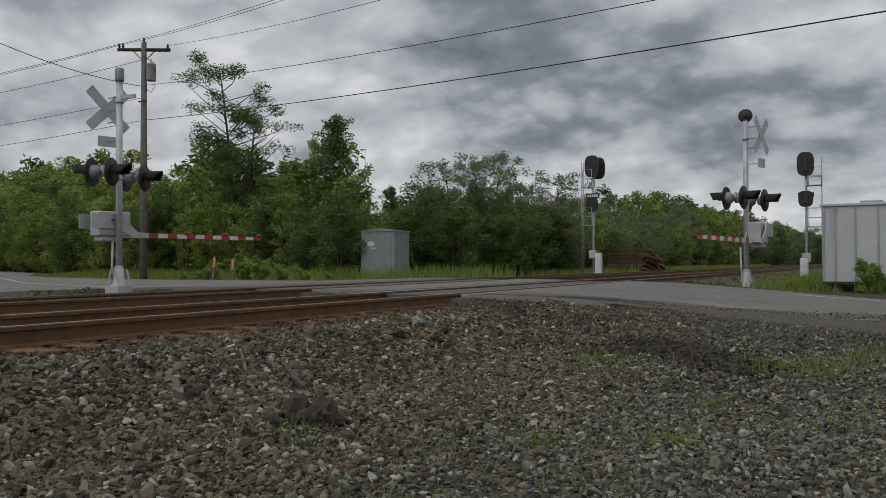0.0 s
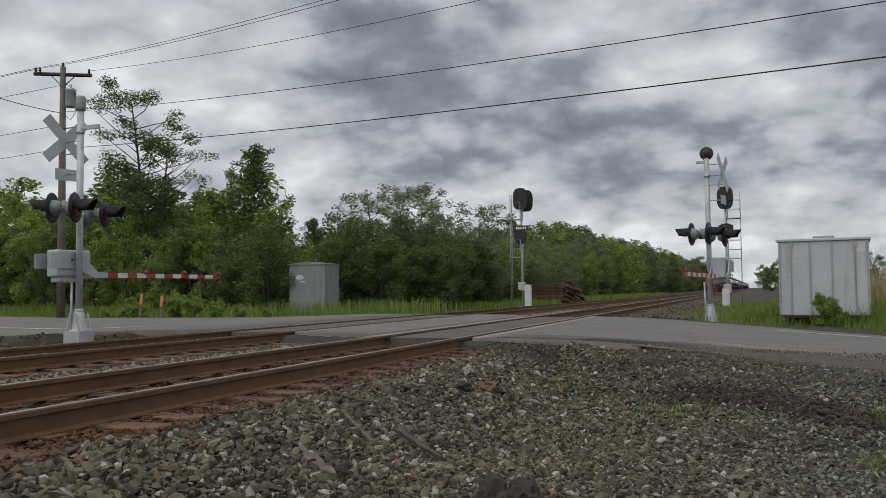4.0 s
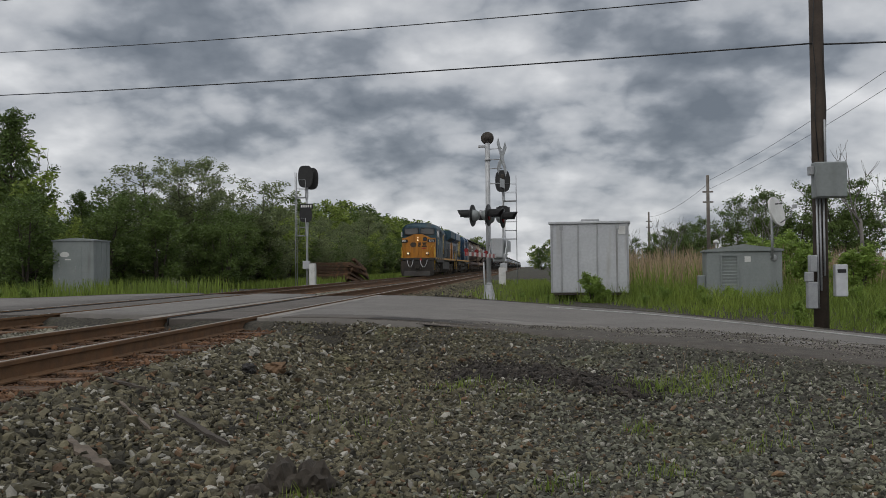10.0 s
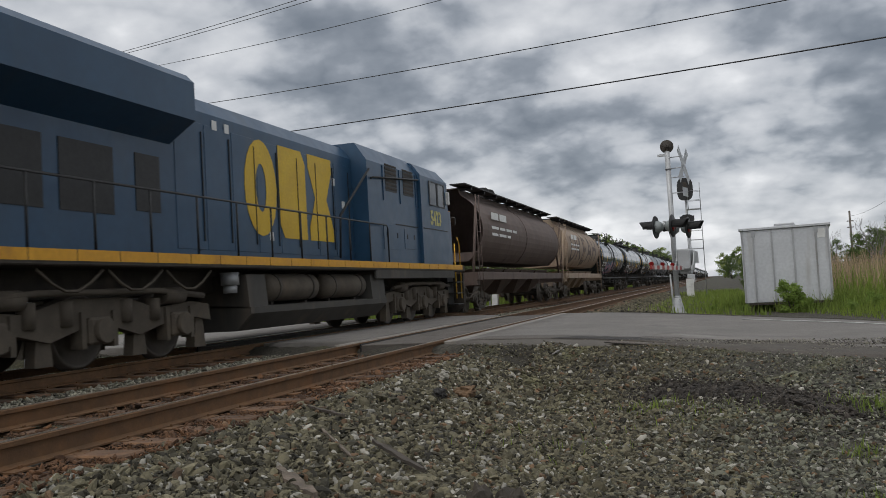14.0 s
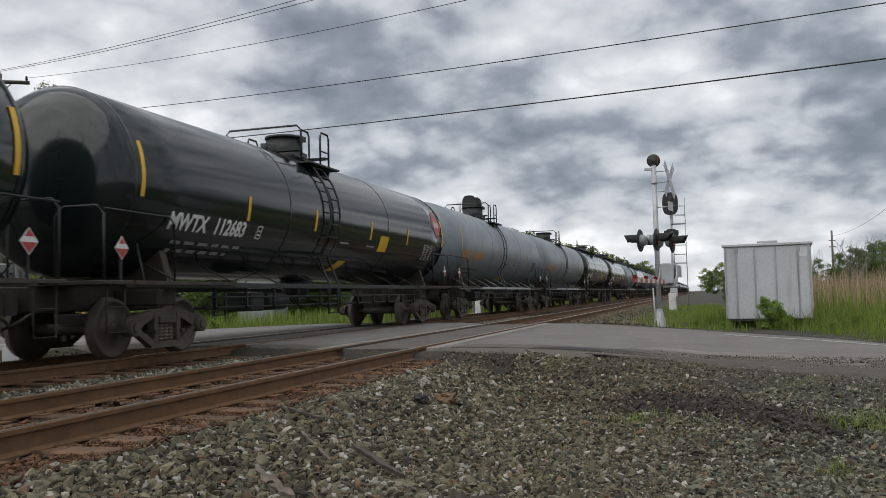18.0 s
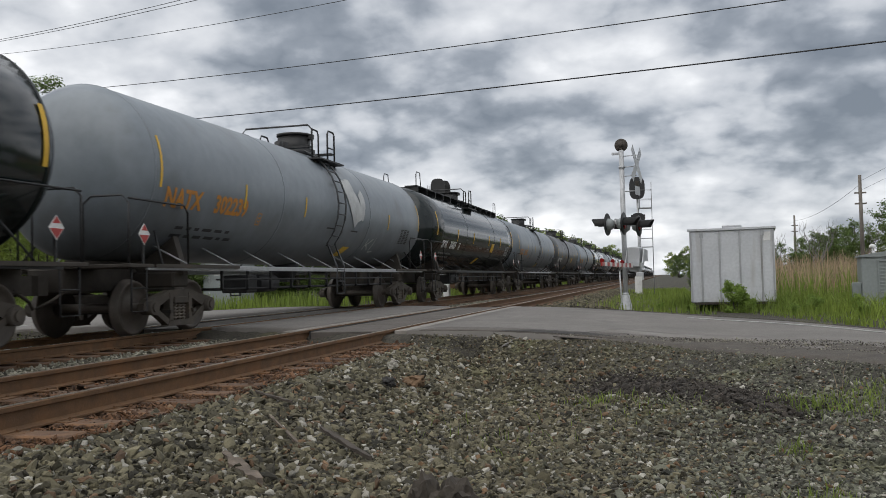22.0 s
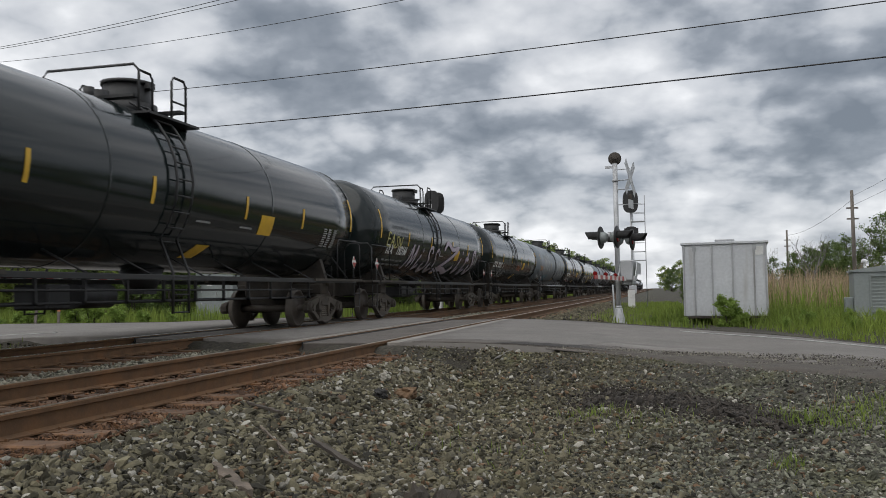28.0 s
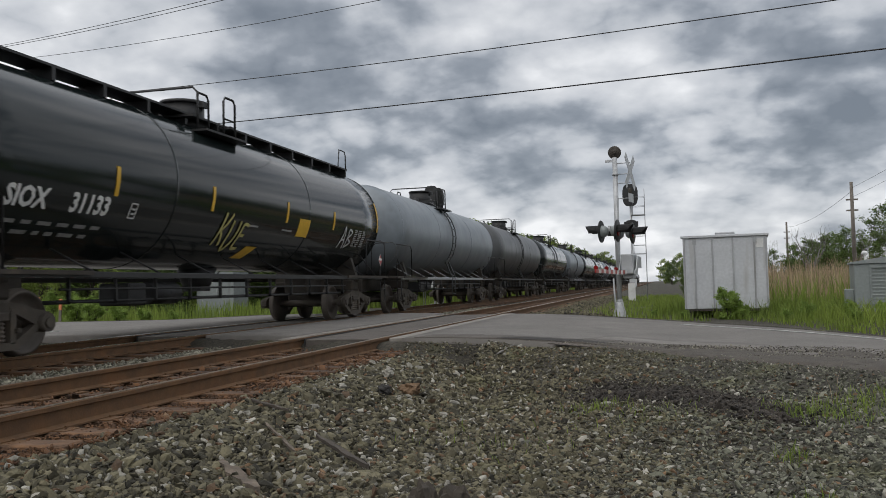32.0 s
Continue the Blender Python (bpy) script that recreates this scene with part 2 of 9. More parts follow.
M_paletimber = mat("bleached_crossing_timber", (0.29, 0.265, 0.235), (0.19, 0.172, 0.152), 2.5, 0.85, bump=0.4, bscale=60, dirt=(0.15, 0.125, 0.10), dirt_amt=0.42, dirt_scale=1.5)
M_line = mat("worn_white_road_paint", (0.52, 0.52, 0.50), (0.30, 0.30, 0.29), 4, 0.8, bump=0.3, bscale=150)
M_alu = mat("weathered_aluminium", (0.54, 0.55, 0.56), (0.42, 0.43, 0.44), 3, 0.5, 0.2, 0.1, 60, dirt=(0.20, 0.19, 0.18), dirt_amt=0.35)
M_galv = mat("galvanised_steel", (0.45, 0.46, 0.47), (0.34, 0.35, 0.36), 8, 0.5, 0.4)
M_black = mat("matt_black_paint", (0.012, 0.012, 0.013), (0.02, 0.02, 0.02), 6, 0.55)
M_white = mat("white_paint", (0.72, 0.72, 0.70), (0.60, 0.60, 0.58), 4, 0.6, dirt=(0.35, 0.33, 0.30), dirt_amt=0.4)
M_red = mat("red_reflective_sheet", (0.42, 0.035, 0.03), (0.33, 0.03, 0.025), 5, 0.4)
M_redlens = mat("dark_red_lens", (0.22, 0.012, 0.012), (0.16, 0.01, 0.01), 5, 0.15)
M_redglow = mat("lit_red_lens", (0.9, 0.03, 0.02), (0.9, 0.03, 0.02), 5, 0.2, emit=1.2)
M_lampglow = mat("lit_headlight", (1.0, 0.80, 0.50), (1.0, 0.80, 0.50), 5, 0.2, emit=0.85)
M_cabgrey = mat("grey_green_paint", (0.265, 0.290, 0.285), (0.225, 0.248, 0.245), 2, 0.5, 0.1, dirt=(0.15, 0.155, 0.155), dirt_amt=0.35, streak=1)
M_boxgrey = mat("pale_grey_sheet_metal", (0.57, 0.585, 0.605), (0.49, 0.505, 0.525), 1.5, 0.5, 0.0, dirt=(0.36, 0.35, 0.335), dirt_amt=0.36, streak=1, dirt_scale=3)
M_boxseam = mat("dull_grey_seam_metal", (0.42, 0.43, 0.44), (0.34, 0.345, 0.35), 3, 0.55, dirt=(0.22, 0.21, 0.20), dirt_amt=0.4, streak=1)
M_polewood = mat("weathered_pole_wood", (0.20, 0.175, 0.15), (0.13, 0.115, 0.10), 3, 0.9, bump=0.5, bscale=30, dirt=(0.07, 0.06, 0.05), dirt_amt=0.5, streak=1)
M_poledark = mat("dark_creosoted_pole", (0.090, 0.068, 0.052), (0.052, 0.040, 0.032), 3, 0.85, bump=0.5, bscale=30)
M_wire = mat("black_cable", (0.012, 0.012, 0.013), (0.016, 0.016, 0.016), 6, 0.6)
M_ground = mat("gravelly_soil", (0.050, 0.044, 0.031), (0.032, 0.028, 0.020), 0.9, 0.95, bump=1.0, bscale=35, dirt=(0.088, 0.090, 0.034), dirt_amt=0.5, dirt_scale=0.8)


def gravel_grain(mt, size=42.0):
    """Small stones in the soil: cells of uneven tone with relief."""
    nt = mt.node_tree
    N, L = nt.nodes.new, nt.links.new
    b = nt.nodes["Principled BSDF"]
    src = b.inputs["Base Color"].links[0].from_socket
    tc = N("ShaderNodeTexCoord")
    vo = N("ShaderNodeTexVoronoi")
    vo.inputs["Scale"].default_value = size
    L(tc.outputs["Object"], vo.inputs["Vector"])
    hs = N("ShaderNodeHueSaturation")
    sp = N("ShaderNodeSeparateColor")
    L(vo.outputs["Color"], sp.inputs[0])
    mr = N("ShaderNodeMapRange")
    mr.inputs[3].default_value, mr.inputs[4].default_value = 0.45, 1.65
    L(sp.outputs[0], mr.inputs[0])
    L(mr.outputs[0], hs.inputs["Value"])
    L(src, hs.inputs["Color"])
    L(hs.outputs[0], b.inputs["Base Color"])
    bp = N("ShaderNodeBump")
    bp.invert = True
    bp.inputs["Strength"].default_value, bp.inputs["Distance"].default_value = 0.9, 0.012
    L(vo.outputs["Distance"], bp.inputs["Height"])
    L(bp.outputs[0], b.inputs["Normal"])


gravel_grain(M_ground)
M_bark = mat("tree_bark", (0.090, 0.075, 0.060), (0.055, 0.046, 0.038), 6, 0.95, bump=0.6, bscale=40)
M_deadwood = mat("bare_grey_wood", (0.20, 0.185, 0.17), (0.13, 0.12, 0.11), 5, 0.9)
M_leafA = leaf_mat("willow_green_leaves", (0.290, 0.365, 0.080), (0.170, 0.230, 0.052), 0.38)
M_leafB = leaf_mat("dark_green_leaves", (0.140, 0.200, 0.052), (0.084, 0.130, 0.036), 0.32)
M_leafC = leaf_mat("grey_green_leaves", (0.245, 0.290, 0.135), (0.160, 0.195, 0.090), 0.44)
M_leafD = leaf_mat("bright_green_leaves", (0.29, 0.40, 0.09), (0.19, 0.28, 0.06), 0.40)
M_grass = leaf_mat("fresh_grass", (0.262, 0.335, 0.064), (0.150, 0.215, 0.043), 0.45)
M_straw = leaf_mat("dry_reed_straw", (0.46, 0.34, 0.22), (0.34, 0.26, 0.16), 0.30)
M_rust = mat("rusty_brown_paint", (0.150, 0.108, 0.090), (0.110, 0.078, 0.066), 1.2, 0.7, bump=0.1, dirt=(0.062, 0.046, 0.041), dirt_amt=0.5, streak=1)
M_tan = mat("faded_tan_paint", (0.40, 0.30, 0.21), (0.33, 0.245, 0.18), 1.2, 0.65, dirt=(0.17, 0.09, 0.06), dirt_amt=0.5, streak=1)
M_tblack = mat("glossy_black_tank_paint", (0.009, 0.014, 0.014), (0.013, 0.018, 0.018), 0.6, 0.12, 0.0, dirt=(0.017, 0.022, 0.020), dirt_amt=0.3, dirt_scale=0.9, spec=0.45)
M_tgrey = mat("grey_tank_paint", (0.215, 0.243, 0.268), (0.175, 0.200, 0.222), 0.5, 0.40, 0.0, dirt=(0.125, 0.132, 0.136), dirt_amt=0.4, dirt_scale=0.8)
M_tdark = mat("dark_grey_tank_paint", (0.087, 0.090, 0.092), (0.067, 0.070, 0.073), 0.5, 0.4, 0.0, dirt=(0.04, 0.04, 0.04), dirt_amt=0.4)
M_under = mat("grimy_undercarriage", (0.062, 0.052, 0.042), (0.040, 0.034, 0.028), 4, 0.8, 0.1, dirt=(0.100, 0.078, 0.058), dirt_amt=0.45)
M_truck = mat("dusty_cast_truck_frame", (0.105, 0.088, 0.070), (0.066, 0.056, 0.046), 4, 0.8, 0.1, dirt=(0.14, 0.11, 0.08), dirt_amt=0.45)
M_wheel = mat("rolled_wheel_steel", (0.120, 0.100, 0.084), (0.080, 0.068, 0.056), 3, 0.6, 0.25)
M_spring = mat("dusty_coil_spring", (0.16, 0.135, 0.105), (0.11, 0.092, 0.074), 6, 0.7)
M_yellow = mat("yellow_reflective_strip", (0.76, 0.47, 0.035), (0.64, 0.38, 0.03), 5, 0.45)
M_txtwhite = mat("stencilled_white_paint", (0.82, 0.82, 0.80), (0.70, 0.70, 0.68), 8, 0.6)
M_txtorange = mat("stencilled_orange_paint", (0.62, 0.27, 0.03), (0.50, 0.20, 0.03), 8, 0.6)
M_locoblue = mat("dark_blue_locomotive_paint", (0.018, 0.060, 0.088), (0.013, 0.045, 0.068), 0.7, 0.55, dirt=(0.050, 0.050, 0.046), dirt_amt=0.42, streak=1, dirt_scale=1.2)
M_bluefresh = mat("fresh_blue_locomotive_paint", (0.020, 0.066, 0.130), (0.015, 0.052, 0.105), 0.7, 0.36, dirt=(0.034, 0.058, 0.085), dirt_amt=0.35, streak=1, dirt_scale=1.2)
M_locogrey = mat("dusty_dark_locomotive_side", (0.062, 0.057, 0.049), (0.042, 0.039, 0.034), 0.8, 0.7, dirt=(0.105, 0.082, 0.060), dirt_amt=0.5, streak=1)
M_locoyel = mat("golden_yellow_locomotive_paint", (0.56, 0.225, 0.014), (0.46, 0.175, 0.012), 0.9, 0.45, dirt=(0.20, 0.085, 0.02), dirt_amt=0.5, streak=1)
M_sill = mat("golden_sill_paint", (0.66, 0.34, 0.015), (0.56, 0.27, 0.012), 2, 0.5, dirt=(0.30, 0.14, 0.02), dirt_amt=0.35)
M_glassdark = glass_mat("dark_cab_glass", (0.02, 0.025, 0.03))
# Base colour lifted to stand for sky and trees mirrored in the panes.
M_glasspale = glass_mat("cab_glass_painted_reflection", (0.085, 0.092, 0.095))
M_ladder = mat("dull_dark_ladder_steel", (0.075, 0.078, 0.082), (0.055, 0.058, 0.06), 5, 0.6)
M_txtdim = mat("faded_stencil_paint", (0.34, 0.34, 0.33), (0.24, 0.24, 0.235), 8, 0.7)
M_pinkg = mat("pink_spray_paint", (0.55, 0.33, 0.40), (0.45, 0.26, 0.34), 6, 0.5)
M_lilac = mat("pale_lilac_spray_paint", (0.56, 0.49, 0.57), (0.46, 0.39, 0.47), 6, 0.5)
M_blueg = mat("pale_blue_spray_paint", (0.10, 0.36, 0.46), (0.08, 0.28, 0.40), 6, 0.5)
M_whiteg = mat("white_spray_paint", (0.55, 0.56, 0.55), (0.42, 0.43, 0.43), 4, 0.6)
M_stake = mat("faded_orange_paint", (0.75, 0.25, 0.10), (0.60, 0.20, 0.09), 9, 0.6)
M_orangeg = mat("orange_spray_paint", (0.50, 0.12, 0.04), (0.40, 0.10, 0.03), 6, 0.5)
M_rock = mat("dark_rubble_lump", (0.085, 0.070, 0.054), (0.036, 0.030, 0.024), 7, 0.9, bump=0.6, bscale=40)


def lower_tone(mt, z0, z1, tone):
    """A second tone, thick on the lower part, thin above, in an uneven edge."""
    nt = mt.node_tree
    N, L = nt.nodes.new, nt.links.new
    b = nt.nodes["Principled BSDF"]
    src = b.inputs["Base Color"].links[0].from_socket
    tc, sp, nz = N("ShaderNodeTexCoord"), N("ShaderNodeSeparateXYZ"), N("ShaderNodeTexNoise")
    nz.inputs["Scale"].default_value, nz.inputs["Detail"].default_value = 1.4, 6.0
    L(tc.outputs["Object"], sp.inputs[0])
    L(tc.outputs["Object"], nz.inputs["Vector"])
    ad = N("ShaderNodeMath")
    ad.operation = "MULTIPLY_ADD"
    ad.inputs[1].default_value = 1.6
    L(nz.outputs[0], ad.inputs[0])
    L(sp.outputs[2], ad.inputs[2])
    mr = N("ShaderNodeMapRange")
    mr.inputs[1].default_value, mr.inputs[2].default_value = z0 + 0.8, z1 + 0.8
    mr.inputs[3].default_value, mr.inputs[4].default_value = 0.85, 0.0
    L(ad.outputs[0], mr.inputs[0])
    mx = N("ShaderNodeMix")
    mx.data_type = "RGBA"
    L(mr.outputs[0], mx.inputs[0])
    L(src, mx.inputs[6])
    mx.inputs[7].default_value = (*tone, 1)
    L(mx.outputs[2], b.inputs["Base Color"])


# Grey tanks: darker towards the bottom.
lower_tone(M_tgrey, 0.9, 2.4, (0.060, 0.062, 0.060))
# Track dust on the locomotive's lower panels.
lower_tone(M_locoblue, 1.4, 2.7, (0.050, 0.041, 0.030))

# ---- mesh helpers ----
def V(*a):
    return Vector(a)


def box(bm, x0, x1, y0, y1, z0, z1, bev=0.0):
    vs = [bm.verts.new((x, y, z)) for z in (z0, z1) for y in (y0, y1) for x in (x0, x1)]
    fs = [bm.faces.new([vs[i] for i in f]) for f in ((0, 2, 3, 1), (4, 5, 7, 6), (0, 1, 5, 4), (2, 6, 7, 3), (0, 4, 6, 2), (1, 3, 7, 5))]
    if bev:
        es = list({e for f in fs for e in f.edges})
        bmesh.ops.bevel(bm, geom=es, offset=bev, segments=1, affect="EDGES", profile=0.5)
    return vs


def frame_of(p0, p1):
    d = (V(*p1) - V(*p0)).normalized()
    a = V(0, 0, 1) if abs(d.z) < 0.9 else V(1, 0, 0)
    u = d.cross(a).normalized()
    return u, d.cross(u)


def cyl(bm, p0, p1, r0, r1=None, seg=12, cap=True):
    r1 = r0 if r1 is None else r1
    u, w = frame_of(p0, p1)
    rings = []
    for p, r in ((p0, r0), (p1, r1)):
        rings.append([bm.verts.new(V(*p) + (u * math.cos(2 * math.pi * k / seg) + w * math.sin(2 * math.pi * k / seg)) * r) for k in range(seg)])
    for k in range(seg):
        f = bm.faces.new((rings[0][k], rings[0][(k + 1) % seg], rings[1][(k + 1) % seg], rings[1][k]))
        f.smooth = seg > 6
    if cap:
        bm.faces.new(rings[0][::-1])
        bm.faces.new(rings[1])


def tube(bm, pts, r, seg=6):
    pts = [V(*p) for p in pts]
    rings = []
    for i, p in enumerate(pts):
        d = (pts[min(i + 1, len(pts) - 1)] - pts[max(i - 1, 0)]).normalized()
        a = V(0, 0, 1) if abs(d.z) < 0.95 else V(1, 0, 0)
        u = d.cross(a).normalized()
        w = d.cross(u)
        rr = r[i] if isinstance(r, (list, tuple)) else r
        rings.append([bm.verts.new(p + (u * math.cos(2 * math.pi * k / seg) + w * math.sin(2 * math.pi * k / seg)) * rr) for k in range(seg)])
    for a, b in zip(rings, rings[1:]):
        for k in range(seg):
            f = bm.faces.new((a[k], a[(k + 1) % seg], b[(k + 1) % seg], b[k]))
            f.smooth = True
    bm.faces.new(rings[0][::-1])
    bm.faces.new(rings[-1])


def lathe(bm, base, axis, prof, seg=24):
    """A turned body: prof is rows of (distance along the axis, radius)."""
    base, d = V(*base), V(*axis).normalized()
    a = V(0, 0, 1) if abs(d.z) < 0.9 else V(1, 0, 0)
    u = d.cross(a).normalized()
    w = d.cross(u)
    rings = []
    for s, r in prof:
        c = base + d * s
        if r < 1e-5:
            rings.append([bm.verts.new(c)])
        else:
            rings.append([bm.verts.new(c + (u * math.cos(2 * math.pi * k / seg) + w * math.sin(2 * math.pi * k / seg)) * r) for k in range(seg)])
    for a, b in zip(rings, rings[1:]):
        for k in range(seg):
            q = [a[k % len(a)], a[(k + 1) % len(a)], b[(k + 1) % len(b)], b[k % len(b)]]
            q = list(dict.fromkeys(q))
            if len(q) > 2:
                f = bm.faces.new(q)
                f.smooth = True
    for r in (rings[0][::-1], rings[-1]):
        if len(r) > 2:
            bm.faces.new(r)


def prism(bm, outline, x0, x1, axis="x"):
    """Extrudes an outline of (a, b) pairs along an axis."""
    def at(a, b, x):
        return {"x": (x, a, b), "y": (a, x, b), "z": (a, b, x)}[axis]
    lo = [bm.verts.new(at(a, b, x0)) for a, b in outline]
    hi = [bm.verts.new(at(a, b, x1)) for a, b in outline]
    n = len(outline)
    bm.faces.new(lo[::-1])
    bm.faces.new(hi)
    for k in range(n):
        bm.faces.new((lo[k], lo[(k + 1) % n], hi[(k + 1) % n], hi[k]))


def mesh_of(name, bm, material):
    bmesh.ops.recalc_face_normals(bm, faces=bm.faces)
    me = bpy.data.meshes.new(name)
    bm.to_mesh(me)
    bm.free()
    me.materials.append(material)
    return me


def part(name, bm, material, parent, label=""):
    ob = new(name, mesh_of(name, bm, material))
    ob.parent = parent
    if label:
        ob["label"] = label
    return ob


def thing(name, label, category, m=None, group="", kind=""):
    ob = tagged(new(name), label, category, group, kind)
    ob.empty_display_size = 0.2
    if m is not None:
        ob.matrix_basis = m
    return ob


def solid(name, bm, material, label, category="", group="", kind=""):
    return tagged(new(name, mesh_of(name, bm, material)), label, category, group, kind)


def B():
    return bmesh.new()


def raw_mesh(name, verts, faces, material, smooth=False):
    """A big mesh from numpy arrays of vertices and equal-sided faces."""
    me = bpy.data.meshes.new(name)
    n, k = len(faces), faces.shape[1]
    me.vertices.add(len(verts))
    me.vertices.foreach_set("co", np.asarray(verts, np.float32).ravel())
    me.loops.add(n * k)
    me.loops.foreach_set("vertex_index", np.asarray(faces, np.int32).ravel())
    me.polygons.add(n)
    me.polygons.foreach_set("loop_start", np.arange(0, n * k, k, dtype=np.int32))
    me.update(calc_edges=True)
    me.validate()
    me.polygons.foreach_set("use_smooth", np.full(n, smooth, bool))
    me.materials.append(material)
    return me


def text_part(body, size, m, material, parent, name="lettering", align="CENTER", squash=1.0):
    cu = bpy.data.curves.new(name, "FONT")
    cu.body, cu.size, cu.align_x, cu.align_y, cu.extrude = body, size, align, "CENTER", 0.002
    cu.resolution_u, cu.offset = 2, 0.017 * size / 0.5
    tmp = bpy.data.objects.new(name, cu)
    scene.collection.objects.link(tmp)
    dg = bpy.context.evaluated_depsgraph_get()
    me = bpy.data.meshes.new_from_object(tmp.evaluated_get(dg))
    bpy.data.objects.remove(tmp)
    me.transform(m @ Matrix.Diagonal((squash, 1, 1, 1)))
    me.materials.clear()
    me.materials.append(material)
    ob = new(name, me)
    ob.parent = parent
    return ob

# ---- ground, road, tracks ----
X_NEAR, X_FAR = -5.2, -9.38          # centre lines of the two tracks
TOP = 0.0                            # rail tops
NEAR_EDGE = [(-190, 104), (-90, 56), (-60, 41), (-40, 28.0), (-25, 16.8), (-18.5, 12.8), (-14.6, 12.9), (-12.3, 15.2), (-8.8, 14.7), (-4.6, 13.2), (-2.2, 12.9), (-0.9, 12.5), (0.4, 11.8), (2.0, 10.5), (3.5, 8.7), (4.8, 5.4), (5.6, 0), (6.2, -6), (7, -16), (9, -40)]
FAR_EDGE = [(-190, 118), (-90, 68), (-60, 47), (-40, 35.0), (-28, 28.6), (-21, 27.6), (-15, 27.8), (-11, 27.0), (-8, 26), (-4.5, 23.8), (-1.5, 22.4), (0.4, 21.2), (2.2, 18.6), (3.7, 15.6), (5.2, 12.6), (6.8, 8.8), (8.1, 4), (9.2, -2), (10.6, -14), (13, -40)]


def spline(pts, n=12):
    out = []
    P = [V(*p) for p in pts]
    for i in range(len(P) - 1):
        a, b, c, d = P[max(i - 1, 0)], P[i], P[i + 1], P[min(i + 2, len(P) - 1)]
        for k in range(n):
            t = k / n
            out.append(0.5 * ((2 * b) + (c - a) * t + (2 * a - 5 * b + 4 * c - d) * t * t + (3 * b - a - 3 * c + d) * t ** 3))
    out.append(P[-1])
    return out


EDGE_N, EDGE_F = spline(NEAR_EDGE), spline(FAR_EDGE)
RING = np.array([tuple(p) for p in EDGE_N] + [tuple(p) for p in EDGE_F[::-1]])


def ss(a, b, x):
    t = np.clip((np.asarray(x, float) - a) / (b - a), 0, 1)
    return t * t * (3 - 2 * t)


def road_z(x, y):
    x = np.asarray(x, float)
    return -0.20 * ss(-3.6, 1.5, x) - 0.12 * ss(1.5, 7, x) - 0.15 * ss(-11.5, -18, x) - 0.25 * ss(-20, -60, x)


def road_dist(x, y):
    """Distance to the road's outline, zero inside."""
    x, y = np.asarray(x, float), np.asarray(y, float)
    best = np.full(x.shape, 1e9)
    inside = np.zeros(x.shape, bool)
    P, Q = RING, np.roll(RING, -1, 0)
    for (ax, ay), (bx, by) in zip(P, Q):
        dx, dy = bx - ax, by - ay
        L2 = dx * dx + dy * dy + 1e-12
        t = np.clip(((x - ax) * dx + (y - ay) * dy) / L2, 0, 1)
        best = np.minimum(best, (x - ax - t * dx) ** 2 + (y - ay - t * dy) ** 2)
        cross = ((ay > y) != (by > y)) & (x < (bx - ax) * (y - ay) / ((by - ay) + 1e-12) + ax)
        inside ^= cross
    return np.where(inside, 0, np.sqrt(best))


def lumps(x, y, s, seed=0.0):
    return (np.sin(x * s + 1.3 * np.sin(y * s * 0.7 + seed)) + np.sin(y * s * 1.13 + 1.7 * np.sin(x * s * 0.6 + seed * 2)) + np.sin((x + y) * s * 0.63 + seed)) / 3


def height(x, y):
    x, y = np.asarray(x, float), np.asarray(y, float)
    z = -0.62 + 0.04 * lumps(x, y, 1.1, 0.4) + 0.02 * lumps(x, y, 3.1, 2.0)
    far_right = ss(13, 24, y)
    z = z * (1 - far_right) + far_right * (-0.28 + 0.03 * lumps(x, y, 0.8))
    z = z - 0.35 * ss(6, 30, x) * far_right
    # ballast shoulders
    bed = -0.225 + 0.012 * lumps(x, y, 5.0)
    w = ss(-1.9, -3.7, x) * ss(-14.2, -12.4, x)
    left = -0.38 + 0.05 * lumps(x, y, 0.5, 1.0) - 0.25 * ss(-17, -30, x)
    z = np.where(x < -8, left, z)
    z = z * (1 - w) + bed * w
    # low mounds of loose gravel
    for mx, my, r, h in ((0.95, 8.2, 1.0, 0.16), (0.1, 9.3, 0.9, 0.12), (-1.6, 5.3, 0.9, 0.07), (2.4, 5.6, 1.5, 0.08)):
        z = z + h * np.exp(-((x - mx) ** 2 + (y - my) ** 2) / (r * r))
    d = road_dist(x, y)
    rz = road_z(x, y) + 0.014 - 0.085 * (d < 1e-6)
    hole = 0.16 * np.exp(-(((x + 1.55) / 1.05) ** 2 + ((y - 12.75) / 0.30) ** 2))
    k = 1 - ss(0.0, 2.4, d)
    k = np.where(x < -11, 1 - ss(0.0, 1.6, d), k)
    bank = (w > 0.35) & (d > 1e-6)
    rz = np.where(bank, -0.055, rz)
    k = np.where(bank, 1 - ss(0.0, 0.40, d), k)
    return z * (1 - k) + rz * k - hole


def H(x, y):
    return float(height(np.array([x]), np.array([y]))[0])


def lines(lo, hi, step, far, grow=1.28):
    a = list(np.arange(lo, hi + 1e-6, step))
    s, p = step, hi
    up, down = [], []
    while p < far:
        s *= grow
        p += s
        up.append(p)
    s, p = step, lo
    while p > -far:
        s *= grow
        p -= s
        down.append(p)
    return np.array(down[::-1] + a + up)


